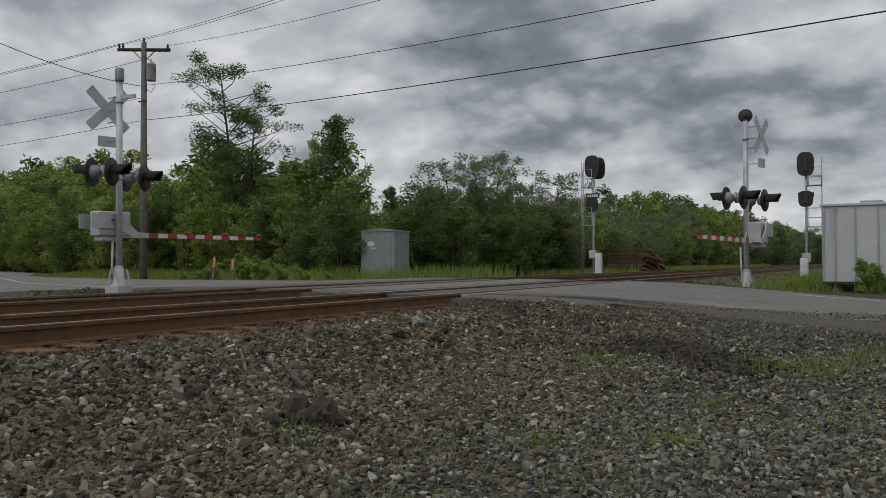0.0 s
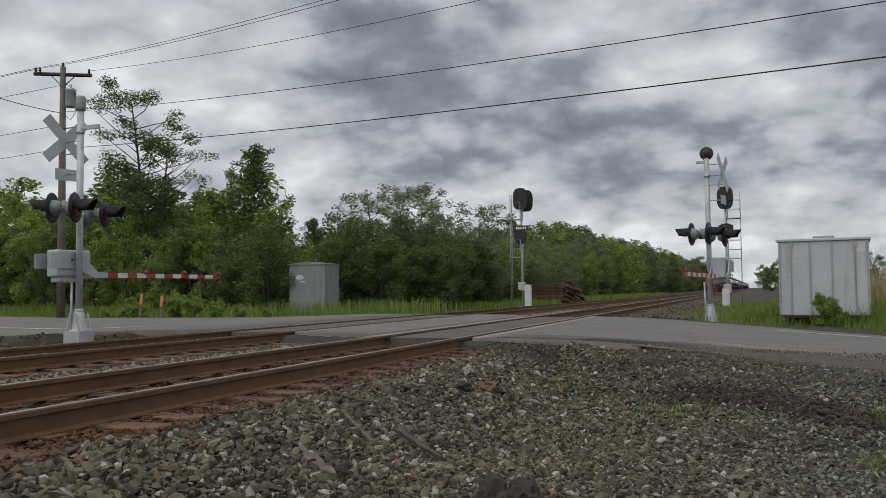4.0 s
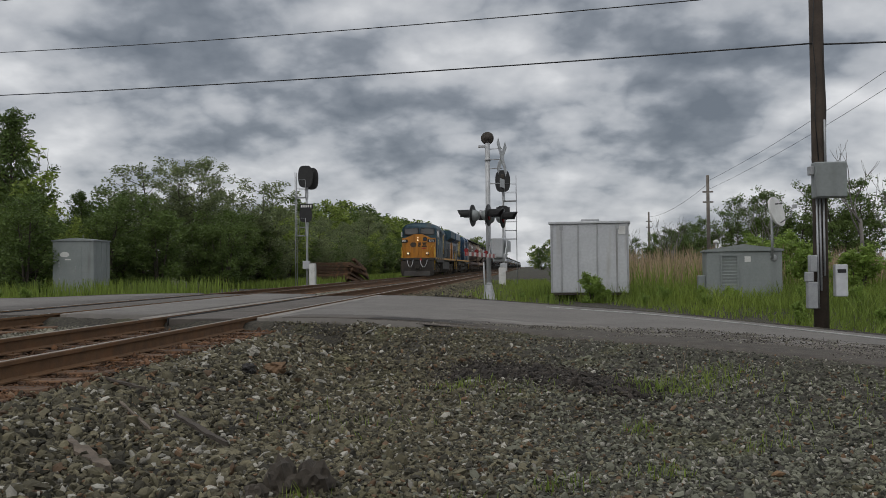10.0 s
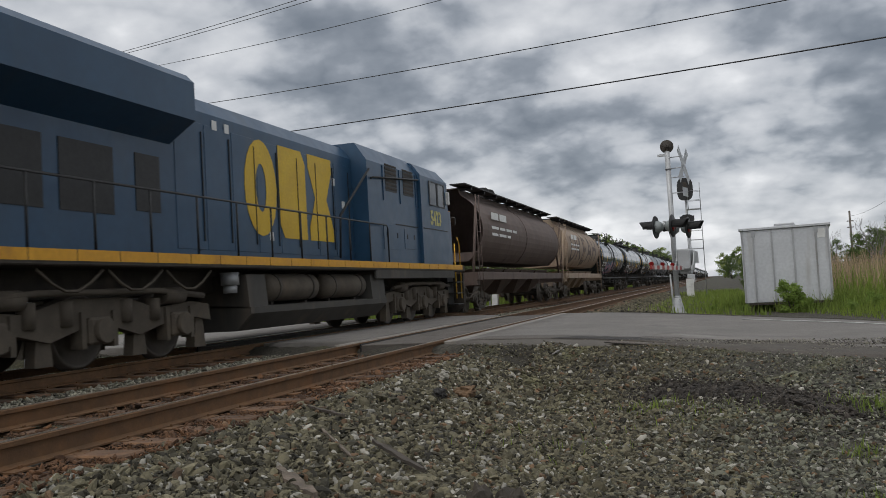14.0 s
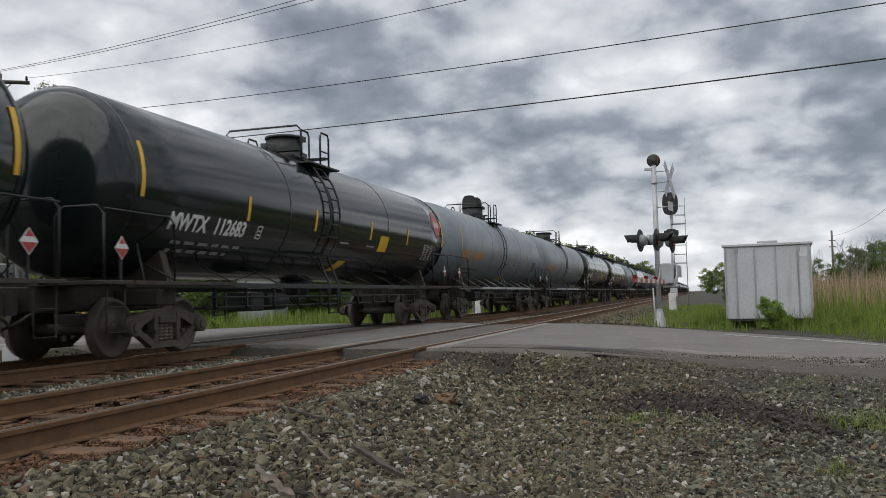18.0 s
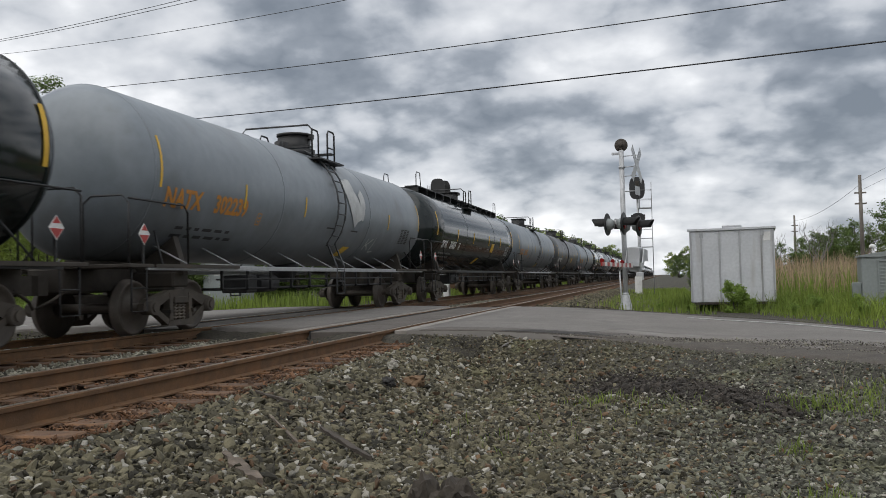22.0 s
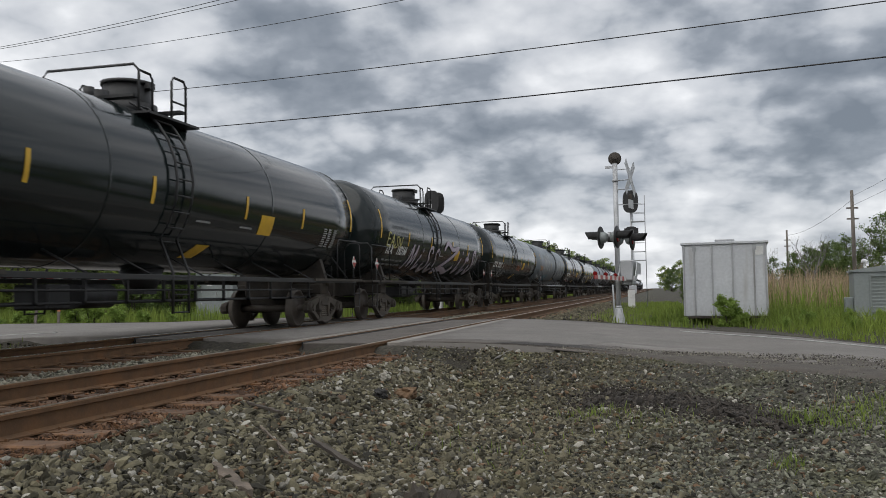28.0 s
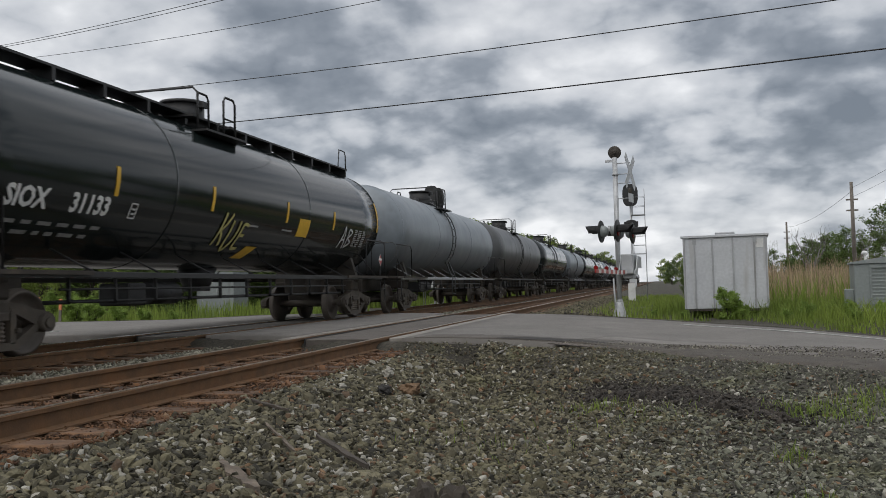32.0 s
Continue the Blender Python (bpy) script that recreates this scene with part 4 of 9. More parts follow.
def tank_shared(R, zc, L, style):
    """The meshes that all tank cars of one size share."""
    half = L / 2 - 0.62
    S = {}
    bm = B()
    bulge = 0.52
    prof = [(-half, 0.0), (-half + 0.03, R * 0.42), (-half + 0.12, R * 0.70), (-half + 0.28, R * 0.90), (-half + bulge, R)]
    for k in range(1, 12):
        y = -half + bulge + (2 * (half - bulge)) * k / 12
        prof.append((y, R))
    prof += [(-a, r) for a, r in prof[:5]][::-1]
    lathe(bm, (0, 0, zc), (0, 1, 0), prof, 48)
    S["shell"] = bm
    bm = B()
    lathe(bm, (0, 0, zc), (0, 1, 0), [(-0.02, R - 0.01), (-0.02, R + 0.006), (0.02, R + 0.006), (0.02, R - 0.01)], 48)
    S["seam"] = bm
    # stub sill, bolster and end platform; one for each end
    bm = B()
    box(bm, -0.32, 0.32, half - 3.2, L / 2 - 0.35, 0.72, 1.12, 0.03)
    box(bm, -1.15, 1.15, half - 2.0, half - 1.5, 0.78, 1.05, 0.03)
    prism(bm, [(-1.25, 1.0), (1.25, 1.0), (1.05, zc - R * 0.72), (0.5, zc - R * 0.99), (-0.5, zc - R * 0.99), (-1.05, zc - R * 0.72)], half - 1.83, half - 1.67, "y")
    S["stub_sill"] = bm
    bm = B()
    box(bm, -1.48, 1.48, half - 0.55, L / 2 - 0.42, 1.10, 1.16, 0.01)
    for q in (-1, 1):
        box(bm, q * 1.40 - 0.12, q * 1.40 + 0.12, half - 3.2, half - 0.45, 1.10, 1.16)
    S["end_platform"] = bm
    # side sill bar along the whole length
    bm = B()
    for q in (-1, 1):
        box(bm, q * 1.44 - 0.03, q * 1.44 + 0.03, -half + 0.3, half - 0.3, 1.06, 1.15, 0.008)
        for k in range(-4, 5):
            y = k * half / 5
            if abs(y) < half - 1.0:
                tube(bm, [(q * 1.42, y, 1.14), (q * (math.sqrt(R * R - (zc - 1.62) ** 2) - 0.12), y - 0.24, 1.50)], 0.017)
    S["side_rail"] = bm
    # brake rigging and bottom outlet under the belly
    bm = B()
    cyl(bm, (0, 0.2, zc - R - 0.32), (0, 0.2, zc - R + 0.05), 0.28, 0.42, 16)
    box(bm, -0.2, 0.2, 0.0, 0.4, zc - R - 0.42, zc - R - 0.3)
    for q in (-0.55, 0.6, 1.2):
        tube(bm, [(q, -half + 2.8, 0.72), (q, half - 2.8, 0.72)], 0.022)
    for q in (1.25,):
        tube(bm, [(q, -half + 2.8, 0.9), (q, half - 2.8, 0.9)], 0.02)
    for k in range(-5, 6):
        y = k * (half - 3.0) / 5
        box(bm, 0.5, 1.27, y - 0.02, y + 0.02, 0.69, 0.73)
        box(bm, 1.22, 1.27, y - 0.02, y + 0.02, 0.69, 1.1)
    cyl(bm, (0.5, -2.4, 0.82), (0.5, -1.5, 0.82), 0.2, seg=14)
    box(bm, 0.2, 0.8, -3.3, -2.8, 0.62, 1.0, 0.03)
    S["brake_rigging"] = bm
    # end handrails
    for q in (-1, 1):
        bm = B()
        S["end_handrail" + ("" if q > 0 else "_b")] = bm
        for s in (1,):
            x, y = q * 1.42, s * (L / 2 - 0.5)
            tube(bm, [(x, y, 1.15), (x, y, 2.10), (x - q * 0.12, y, 2.22), (0.75 * q, y, 2.22), (0.60 * q, y, 2.1), (0.60 * q, y, 1.15)], 0.018)
            x2 = s * (half - 1.55)
            tube(bm, [(x, x2, 1.15), (x, x2, 2.05), (x, x2 + s * 0.12, 2.17), (x, y, 2.17)], 0.018)
            for z in (0.42, 0.78):
                tube(bm, [(x, y - s * 0.45, 1.12), (x, y - s * 0.45, z), (x, y - s * 0.05, z), (x, y - s * 0.05, 1.12)], 0.016)
            tube(bm, [(x, y - s * 0.9, 1.15), (x - q * 0.5, s * (half - 1.2), 2.0)], 0.018)
    # top fittings
    top = zc + R
    bm = B()
    cyl(bm, (0, 0.6, top - 0.12), (0, 0.6, top + 0.46), 0.43, seg=24)
    cyl(bm, (0, 0.6, top + 0.46), (0, 0.6, top + 0.52), 0.46, seg=24)
    cyl(bm, (0, 0.6, top - 0.1), (0, 0.6, top + 0.10), 0.54, seg=24)
    box(bm, 0.38, 0.52, 0.5, 0.7, top + 0.38, top + 0.5)
    bm.transform(FIT)
    S["dome"] = bm
    bm = B()
    cyl(bm, (0, -0.2, top - 0.1), (0, -0.2, top + 0.20), 0.17, seg=16)
    bm.transform(FIT)
    S["valve_cover"] = bm
    bm = B()
    cyl(bm, (0.2, -0.75, top - 0.1), (0.2, -0.75, top + 0.13), 0.09, seg=12)
    bm.transform(FIT)
    S["vent"] = bm
    bm = B()
    for q in (-1, 1):
        a, b = sorted((q * 0.84, q * 1.20))
        box(bm, a, b, -0.55, 1.08, 3.86, 3.90)
        tube(bm, [(q * 0.95, 0.55, 3.86), (q * 0.95, 0.55, 4.66), (q * 0.95, 0.62, 4.74), (q * 0.95, 0.95, 4.74), (q * 0.95, 1.02, 4.66), (q * 0.95, 1.02, 3.80)], 0.024)
        tube(bm, [(q * 0.95, -0.45, 4.62), (q * 0.95, -0.12, 4.62), (q * 0.95, -0.05, 4.54), (q * 0.95, -0.05, 3.88)], 0.022)
        tube(bm, [(q * 0.95, 0.55, 4.3), (q * 0.95, 1.02, 4.3)], 0.018)
    tube(bm, [(-0.95, -0.45, 3.84), (-0.95, -0.45, 4.62), (-0.85, -0.45, 4.73), (0.85, -0.45, 4.73), (0.95, -0.45, 4.62), (0.95, -0.45, 3.84)], 0.024)
    for y in (-0.45, 1.0):
        box(bm, -0.9, 0.9, y - 0.09, y + 0.09, top - 0.02, top + 0.03)
    bm.transform(FIT)
    S["top_platform"] = bm
    # side ladder amidships
    bm = B()
    for q in (-1, 1):
        for y in (-0.24, 0.26):
            pts = [(q * 1.46, y, 0.5), (q * 1.46, y, 1.2)]
            for k in range(9):
                a = radians(-38 + k * 13)
                pts.append((q * (R + 0.09) * math.cos(a), y, zc + (R + 0.09) * math.sin(a)))
            tube(bm, pts, 0.024)
        for k in range(11):
            a = radians(-40 + k * 10.5)
            p = (q * (R + 0.09) * math.cos(a), zc + (R + 0.09) * math.sin(a))
            tube(bm, [(p[0], -0.24, p[1]), (p[0], 0.26, p[1])], 0.016)
        for z in (0.52, 0.82, 1.12):
            tube(bm, [(q * 1.46, -0.24, z), (q * 1.46, 0.26, z)], 0.016)
    bm.transform(FIT)
    S["ladder"] = bm
    # full-length running board on the crown
    bm = B()
    for q in (-1, 1):
        box(bm, q * 0.42 - 0.24, q * 0.42 + 0.24, -half + 0.9, half - 0.9, top + 0.06, top + 0.10)
    for k in range(13):
        y = -half + 1.0 + (2 * half - 2.0) * k / 12
        box(bm, -0.66, 0.66, y - 0.04, y + 0.04, top - 0.14, top + 0.06)
    for s in (-1, 1):
        y = s * (half - 0.9)
        for q in (-1, 1):
            tube(bm, [(q * 0.62, y, top + 0.1), (q * 0.62, y, top + 0.5), (q * 0.62, y - s * 0.1, top + 0.6), (q * 0.62, y - s * 0.5, top + 0.6), (q * 0.62, y - s * 0.6, top + 0.1)], 0.018)
    S["running_board"] = bm
    # end ladder for cars with a running board
    mats = {"shell": None, "seam": None, "stub_sill": M_under, "end_platform": M_under, "valve_cover": M_black, "vent": M_black, "side_rail": M_galv if style == "grey" else M_black, "brake_rigging": M_black, "end_handrail": M_black, "end_handrail_b": M_black, "dome": M_black, "top_platform": M_black, "ladder": M_black, "running_board": M_black}
    if style == "grey":
        mats["ladder"] = M_ladder
    out = {}
    for k, b in S.items():
        out[k] = mesh_of(k, b, mats[k] or M_black)
    bm = coupler_mesh(L)
    out["coupler"] = mesh_of("coupler", bm, M_under)
    return out


TANK_R, TANK_Z = 1.46, 2.72
CACHE = {}


def tank_car(u0, u1, paint, marks="", number="", board=False, ladder=True, marks_mat=None, group="tank cars of the train", label="", extras=(), low=False, aft=0.0):
    L = u1 - u0
    key = ("grey" if paint is M_tgrey else "dark", round(L * 2) / 2)
    if key not in CACHE:
        CACHE[key] = tank_shared(TANK_R, TANK_Z, key[1], key[0])
    S = CACHE[key]
    L = key[1]
    half = L / 2 - 0.62
    car = thing("tank_car", label, "tank car", group=group)
    paint_key = ("painted", key, paint.name)
    if paint_key not in CACHE:
        CACHE[paint_key] = {}
        for k in ("shell", "seam"):
            me = S[k].copy()
            me.materials.clear()
            me.materials.append(paint)
            CACHE[paint_key][k] = me
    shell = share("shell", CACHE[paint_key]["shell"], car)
    for y in (-half + 0.55, -half * 0.34, half * 0.34, half - 0.55):
        share("seam", CACHE[paint_key]["seam"], shell, pose(0, y, 0))
    at = pose(0, aft, 0)
    for k in ("side_rail", "brake_rigging", "coupler"):
        share(k, S[k], car)
    for k in ("dome", "valve_cover", "vent", "top_platform"):
        share(k, S[k], car, at)
    for rz in (0, 180):
        share("stub_sill", S["stub_sill"], car, pose(0, 0, 0, 0, 0, rz))
        share("end_platform", S["end_platform"], car, pose(0, 0, 0, 0, 0, rz))
        for k in ("end_handrail", "end_handrail_b"):
            share("end_handrail", S[k], car, pose(0, 0, 0, 0, 0, rz))
    if board:
        share("running_board", S["running_board"], car)
    if ladder:
        share("ladder", S["ladder"], car, at)
    for y in (-half + 1.75, half - 1.75):
        truck(car, y)
    if low:
        return car, L, half, shell
    # reflective strips along the flank
    grey = paint is M_tgrey
    for y in (-half + 0.72, -4.5, -1.62, 1.62, 4.4, half - 0.62):
        ends = abs(y) > half - 0.8
        if not ends and abs(y) > half - 0.9:
            continue
        w = 0.03 if grey else 0.045
        patch(shell, "reflective_strip", y - w, y + w, TANK_Z - (0.30 if ends else 0.42), TANK_Z + (0.55 if ends else 0.03), TANK_R, TANK_Z, M_yellow)
    tm = marks_mat or M_txtwhite
    if marks:
        size = 0.44 if grey else 0.37
        y = -5.6
        tank_text(marks, size, y - (1.05 if grey else 0.70), TANK_Z - (0.45 if grey else 0.60), TANK_R, TANK_Z, tm, shell, 0.95)
        tank_text(number, size, y + (0.62 if grey else 0.60), TANK_Z - (0.45 if grey else 0.60), TANK_R, TANK_Z, tm, shell, 0.95)
        bm = B()
        y1 = y + (1.75 if grey else 1.55)
        for a, b, z0, z1 in ((0, 0.02, 0, 0.24), (0.16, 0.18, 0, 0.24), (0.02, 0.16, 0, 0.02), (0.02, 0.16, 0.22, 0.24), (0.05, 0.13, 0.06, 0.09), (0.05, 0.13, 0.13, 0.16)):
            bm.faces.new([bm.verts.new((math.sqrt(TANK_R ** 2 - (zz - 0.72) ** 2) + 0.007, y1 + q, TANK_Z + zz - 0.72)) for q, zz in ((a, z0), (b, z0), (b, z1), (a, z1))])
        part("stencil_frame", bm, tm, shell, "small stencilled square frame")
    r = random.Random(int(u0 * 10))
    bars = []
    for j, z in enumerate((-0.93, -1.06)):
        yy = -6.55
        for w in [r.uniform(0.12, 0.34) for _ in range(6)]:
            bars.append((yy, yy + w, TANK_Z + z, TANK_Z + z + 0.05))
            yy += w + 0.12
            if yy > -4.5:
                break
    for k in range(9):
        z = TANK_Z - 0.36 - k * 0.05
        for a in (half - 2.4, half - 2.1, half - 1.77):
            bars.append((a, a + r.uniform(0.16, 0.27), z, z + 0.032))
    for a in (1.5, -0.15):
        bars.append((a, a + 0.5, TANK_Z - 0.60, TANK_Z - 0.565))
    bm = B()
    for a, b, z0, z1 in bars:
        q = []
        for yy, zz in ((a, z0), (b, z0), (b, z1), (a, z1)):
            q.append(bm.verts.new((math.sqrt(TANK_R ** 2 - (zz - TANK_Z) ** 2) + 0.007, yy, zz)))
        bm.faces.new(q)
    tagged(part("stencil_lettering", bm, M_black if grey else M_txtdim, shell, "small illegible stencilled lines"), kind="stuff")
    # yellow placards
    if not grey:
        patch(shell, "placard", 2.3, 2.9, TANK_Z - 0.68, TANK_Z - 0.28, TANK_R, TANK_Z, M_yellow)
    patch(shell, "placard", 0.1 + aft, 0.55 + aft, TANK_Z - 1.22, TANK_Z - 0.98, TANK_R, TANK_Z, M_yellow, lean=0.9)
    # hazard diamonds at the ends of the side
    for yy in (-half + 0.2, half - 0.45):
        bm = B()
        c = (1.47, yy, 1.62)
        prism(bm, [(yy, 1.45), (yy + 0.15, 1.62), (yy, 1.79), (yy - 0.15, 1.62)], 1.465, 1.475, "x")
        d = part("hazard_diamond", bm, M_white, car, "red and white hazard diamond")
        bm = B()
        prism(bm, [(yy, 1.47), (yy + 0.13, 1.61), (yy - 0.13, 1.61)], 1.476, 1.479, "x")
        prism(bm, [(yy - 0.08, 1.68), (yy + 0.08, 1.68), (yy, 1.775)], 1.476, 1.479, "x")
        part("red_field", bm, M_red, d)
        bm = B()
        box(bm, 1.43, 1.462, yy - 0.015, yy + 0.015, 1.12, 1.7)
        part("bracket", bm, M_black, d)
    for f in extras:
        f(shell, half)
    return car, L, half, shell


def place_car(car, u0, u1):
    TRAIN.append((car, (u0 + u1) / 2))


# ---- locomotives ----
def loco_mark(parent, material, x, yc, zc, h, name="emblem", way=1):
    """Three plain blocks in the colour of the railway's mark."""
    w = h * 0.62
    for k, shape in enumerate(("ring", "slab", "waist")):
        bm = B()
        y = yc + way * (k - 1) * w * 1.12
        if shape == "ring":
            n = 20
            o = [(y + math.cos(a) * w * 0.52, zc + math.sin(a) * h * 0.5) for a in [radians(18 * i) for i in range(n + 1)]]
            i_ = [(y + math.cos(a) * w * 0.17, zc + math.sin(a) * h * 0.25) for a in [radians(-18 * i) for i in range(n + 1)]]
            for q in range(n):
                prism(bm, [o[q], o[q + 1], i_[n - q - 1], i_[n - q]], x, x + 0.004, "x")
        elif shape == "slab":
            prism(bm, [(y - 0.5 * w, zc - 0.5 * h), (y + 0.36 * w, zc - 0.5 * h), (y + 0.5 * w, zc - 0.36 * h), (y + 0.5 * w, zc + 0.5 * h), (y - 0.36 * w, zc + 0.5 * h), (y - 0.5 * w, zc + 0.36 * h)], x, x + 0.004, "x")
        else:
            prism(bm, [(y - 0.5 * w, zc - 0.5 * h), (y + 0.5 * w, zc - 0.5 * h), (y + 0.5 * w, zc - 0.34 * h), (y + 0.24 * w, zc), (y + 0.5 * w, zc + 0.34 * h), (y + 0.5 * w, zc + 0.5 * h), (y - 0.5 * w, zc + 0.5 * h), (y - 0.5 * w, zc + 0.34 * h), (y - 0.24 * w, zc), (y - 0.5 * w, zc - 0.34 * h)], x, x + 0.004, "x")
        bmesh.ops.remove_doubles(bm, verts=bm.verts, dist=0.0005)
        part(name, bm, material, parent, "plain golden-yellow block of the railway's mark")


def railing(parent, x, y0, y1, z0, z1, step, mat_):
    bm = B()
    tube(bm, [(x, y0, z0), (x, y0, z1 - 0.08), (x, y0 + 0.08, z1), (x, y1 - 0.08, z1), (x, y1, z1 - 0.08), (x, y1, z0)], 0.020)
    n = max(1, round((y1 - y0) / step))
    for k in range(1, n):
        y = y0 + (y1 - y0) * k / n
        tube(bm, [(x, y, z0), (x, y, z1)], 0.018)
    return part("handrail", bm, mat_, parent)


def loco_truck_mesh():
    bm = B()
    x0, x1 = 0.98, 1.16
    top = [(-2.75, 0.55), (-2.7, 0.82), (-2.2, 0.88), (-1.3, 0.80), (-0.6, 0.98), (0.6, 0.98), (1.3, 0.80), (2.2, 0.88), (2.7, 0.82), (2.75, 0.55)]
    low = [(2.3, 0.62), (1.6, 0.58), (0.9, 0.42), (0.3, 0.58), (-0.3, 0.58), (-0.9, 0.42), (-1.6, 0.58), (-2.3, 0.62)]
    prism(bm, top + low, x0, x1, "x")
    for y in (-1.85, 0.0, 1.85):
        box(bm, 0.98, 1.24, y - 0.24, y + 0.24, 0.34, 0.72, 0.04)
        cyl(bm, (1.2, y, 0.53), (1.32, y, 0.53), 0.17, seg=16)
        box(bm, 1.0, 1.2, y - 0.36, y - 0.27, 0.30, 0.8)
        box(bm, 1.0, 1.2, y + 0.27, y + 0.36, 0.30, 0.8)
    for y in (-1.25, -0.6, 0.6, 1.25):
        cyl(bm, (1.12, y, 0.62), (1.12, y, 0.95), 0.12, seg=12)
    for y in (-2.5, -0.95, 0.95, 2.5):
        prism(bm, [(y - 0.16, 0.12), (y + 0.16, 0.12), (y + 0.10, 0.62), (y - 0.10, 0.62)], 0.93, 1.10, "x")
    tube(bm, [(1.26, -2.4, 0.96), (1.26, -1.2, 1.06), (1.26, 1.2, 1.06), (1.26, 2.4, 0.96)], 0.05)
    cyl(bm, (1.18, -1.9, 0.98), (1.18, -1.4, 0.98), 0.13, seg=12)
    cyl(bm, (1.18, 1.4, 0.98), (1.18, 1.9, 0.98), 0.13, seg=12)
    return mesh_of("truck_frame", bm, M_under2)


M_plow = mat("grimy_black_plough_steel", (0.036, 0.031, 0.026), (0.022, 0.019, 0.017), 2, 0.75, dirt=(0.062, 0.046, 0.032), dirt_amt=0.45, streak=1)
M_under2 = mat("dusty_brown_truck_frame", (0.105, 0.086, 0.064), (0.070, 0.057, 0.043), 3, 0.85, dirt=(0.13, 0.10, 0.07), dirt_amt=0.45)
LT_ME = loco_truck_mesh()


def locomotive(number, label, clean=False, rear_yellow=True):
    lo = thing("diesel_locomotive", label, "locomotive", group="two locomotives of the train")
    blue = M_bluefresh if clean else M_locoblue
    # frame, pilots and tanks
    bm = B()
    box(bm, -1.52, 1.52, -10.2, 10.2, 1.40, 1.60, 0.02)
    for x in (-0.5, 0.5):
        box(bm, x - 0.2, x + 0.2, -10.0, 10.0, 1.0, 1.4)
    part("underframe", bm, M_under, lo)
    for s in (-1, 1):
        bm = B()
        prism(bm, [(-1.42, 1.35), (1.42, 1.35), (1.42, 0.30), (1.15, 0.10), (-1.15, 0.10), (-1.42, 0.30)], s * 10.32 - 0.05, s * 10.32 + 0.05, "y")
        part("pilot", bm, M_plow, lo)
    bm = B()
    prism(bm, [(-1.3, 0.08), (1.3, 0.08), (1.42, 0.62), (-1.42, 0.62)], -10.52, -10.40, "y")
    prism(bm, [(-10.78, 0.08), (-10.45, 0.08), (-10.45, 0.60)], -1.1, 1.1, "x")
    part("snow_plough", bm, M_plow, lo, "black steel pilot plough")
    # fuel tank: plain on one side, cut out for two air reservoirs on the other
    bm = B()
    prism(bm, [(0.0, 0.30), (1.15, 0.30), (1.45, 0.62), (1.45, 1.30), (0.0, 1.30)], -3.3, 3.2, "y")
    tank = part("fuel_tank", bm, M_locogrey, lo, "long dusty dark fuel tank")
    bm = B()
    prism(bm, [(-0.002, 0.30), (-0.002, 0.80), (-1.47, 0.72), (-1.47, 0.60), (-1.15, 0.30)], -3.3, 3.2, "y")
    for y0, y1 in ((-3.3, -2.45), (2.55, 3.2)):
        prism(bm, [(-0.4, 0.74), (-0.4, 1.30), (-1.40, 1.30), (-1.45, 0.70)], y0, y1, "y")
    part("tank_shelf", bm, M_locogrey, tank, "dusty lower tank with end blocks")
    for yc in (-1.25, 1.25):
        bm = B()
        lathe(bm, (-1.13, yc, 1.06), (0, 1, 0), [(-1.10, 0.0), (-1.09, 0.12), (-1.04, 0.22), (-0.95, 0.27), (0.95, 0.27), (1.04, 0.22), (1.09, 0.12), (1.10, 0.0)], 18)
        res = part("air_reservoir", bm, M_under2, lo, "dusty brown cylindrical air reservoir")
        for q in (-0.7, 0.7):
            bm = B()
            lathe(bm, (-1.13, yc + q, 1.06), (0, 1, 0), [(-0.03, 0.27), (-0.03, 0.285), (0.03, 0.285), (0.03, 0.27)], 18)
            part("strap", bm, M_under, res)
            bm = B()
            box(bm, -1.2, -1.06, yc + q - 0.05, yc + q + 0.05, 0.72, 0.82)
            part("saddle", bm, M_under, res)
    bm = B()
    cyl(bm, (-1.22, 3.45, 1.12), (-1.22, 3.45, 1.34), 0.16, seg=14)
    cyl(bm, (-1.22, 3.45, 0.98), (-1.22, 3.45, 1.12), 0.12, seg=14)
    part("horn_valve", bm, M_galv, lo, "small pale valve canister")
    # slack chains under the walkway
    for y0 in (4.3, 5.6, 6.9):
        bm = B()
        tube(bm, [(s_ * 1.40, y0 + 1.2 * t, 1.36 - 0.30 * math.sin(math.pi * t)) for s_ in (-1,) for t in (0, 0.2, 0.4, 0.6, 0.8, 1.0)], 0.022, 5)
        part("brake_chain", bm, M_under2, lo, "slack hanging brake chain")
    for y in (-6.75, 6.75):
        f = share("truck_frame", LT_ME, lo, pose(0, y, 0))
        share("truck_frame", LT_ME, lo, pose(0, y, 0, 0, 0, 180))
        for k in (-1.85, 0, 1.85):
            share("wheelset", WHEEL_L, lo, pose(0, y + k, 0.53))
    # reflective sill strip
    for s in (-1, 1):
        for k in range(24):
            y = -9.9 + k * 0.83
            bm = B()
            a, b = sorted((s * 1.522, s * 1.527))
            if y < -2.9 and k % 2 and not clean:
                bm.free()
                continue
            box(bm, a, b, y, y + (0.55 if y < -2.9 and not clean else 0.81), 1.46, 1.61)
            part("sill_stripe", bm, M_sill, lo)
    # nose, wide with chamfered corners
    bm = B()
    prism(bm, [(-1.45, -8.6), (1.45, -8.6), (1.45, -9.15), (1.0, -9.95), (-1.0, -9.95), (-1.45, -9.15)], 1.60, 3.30, "z")
    nose = part("nose", bm, M_locoyel, lo, "golden-yellow locomotive nose with grime")
    bm = B()
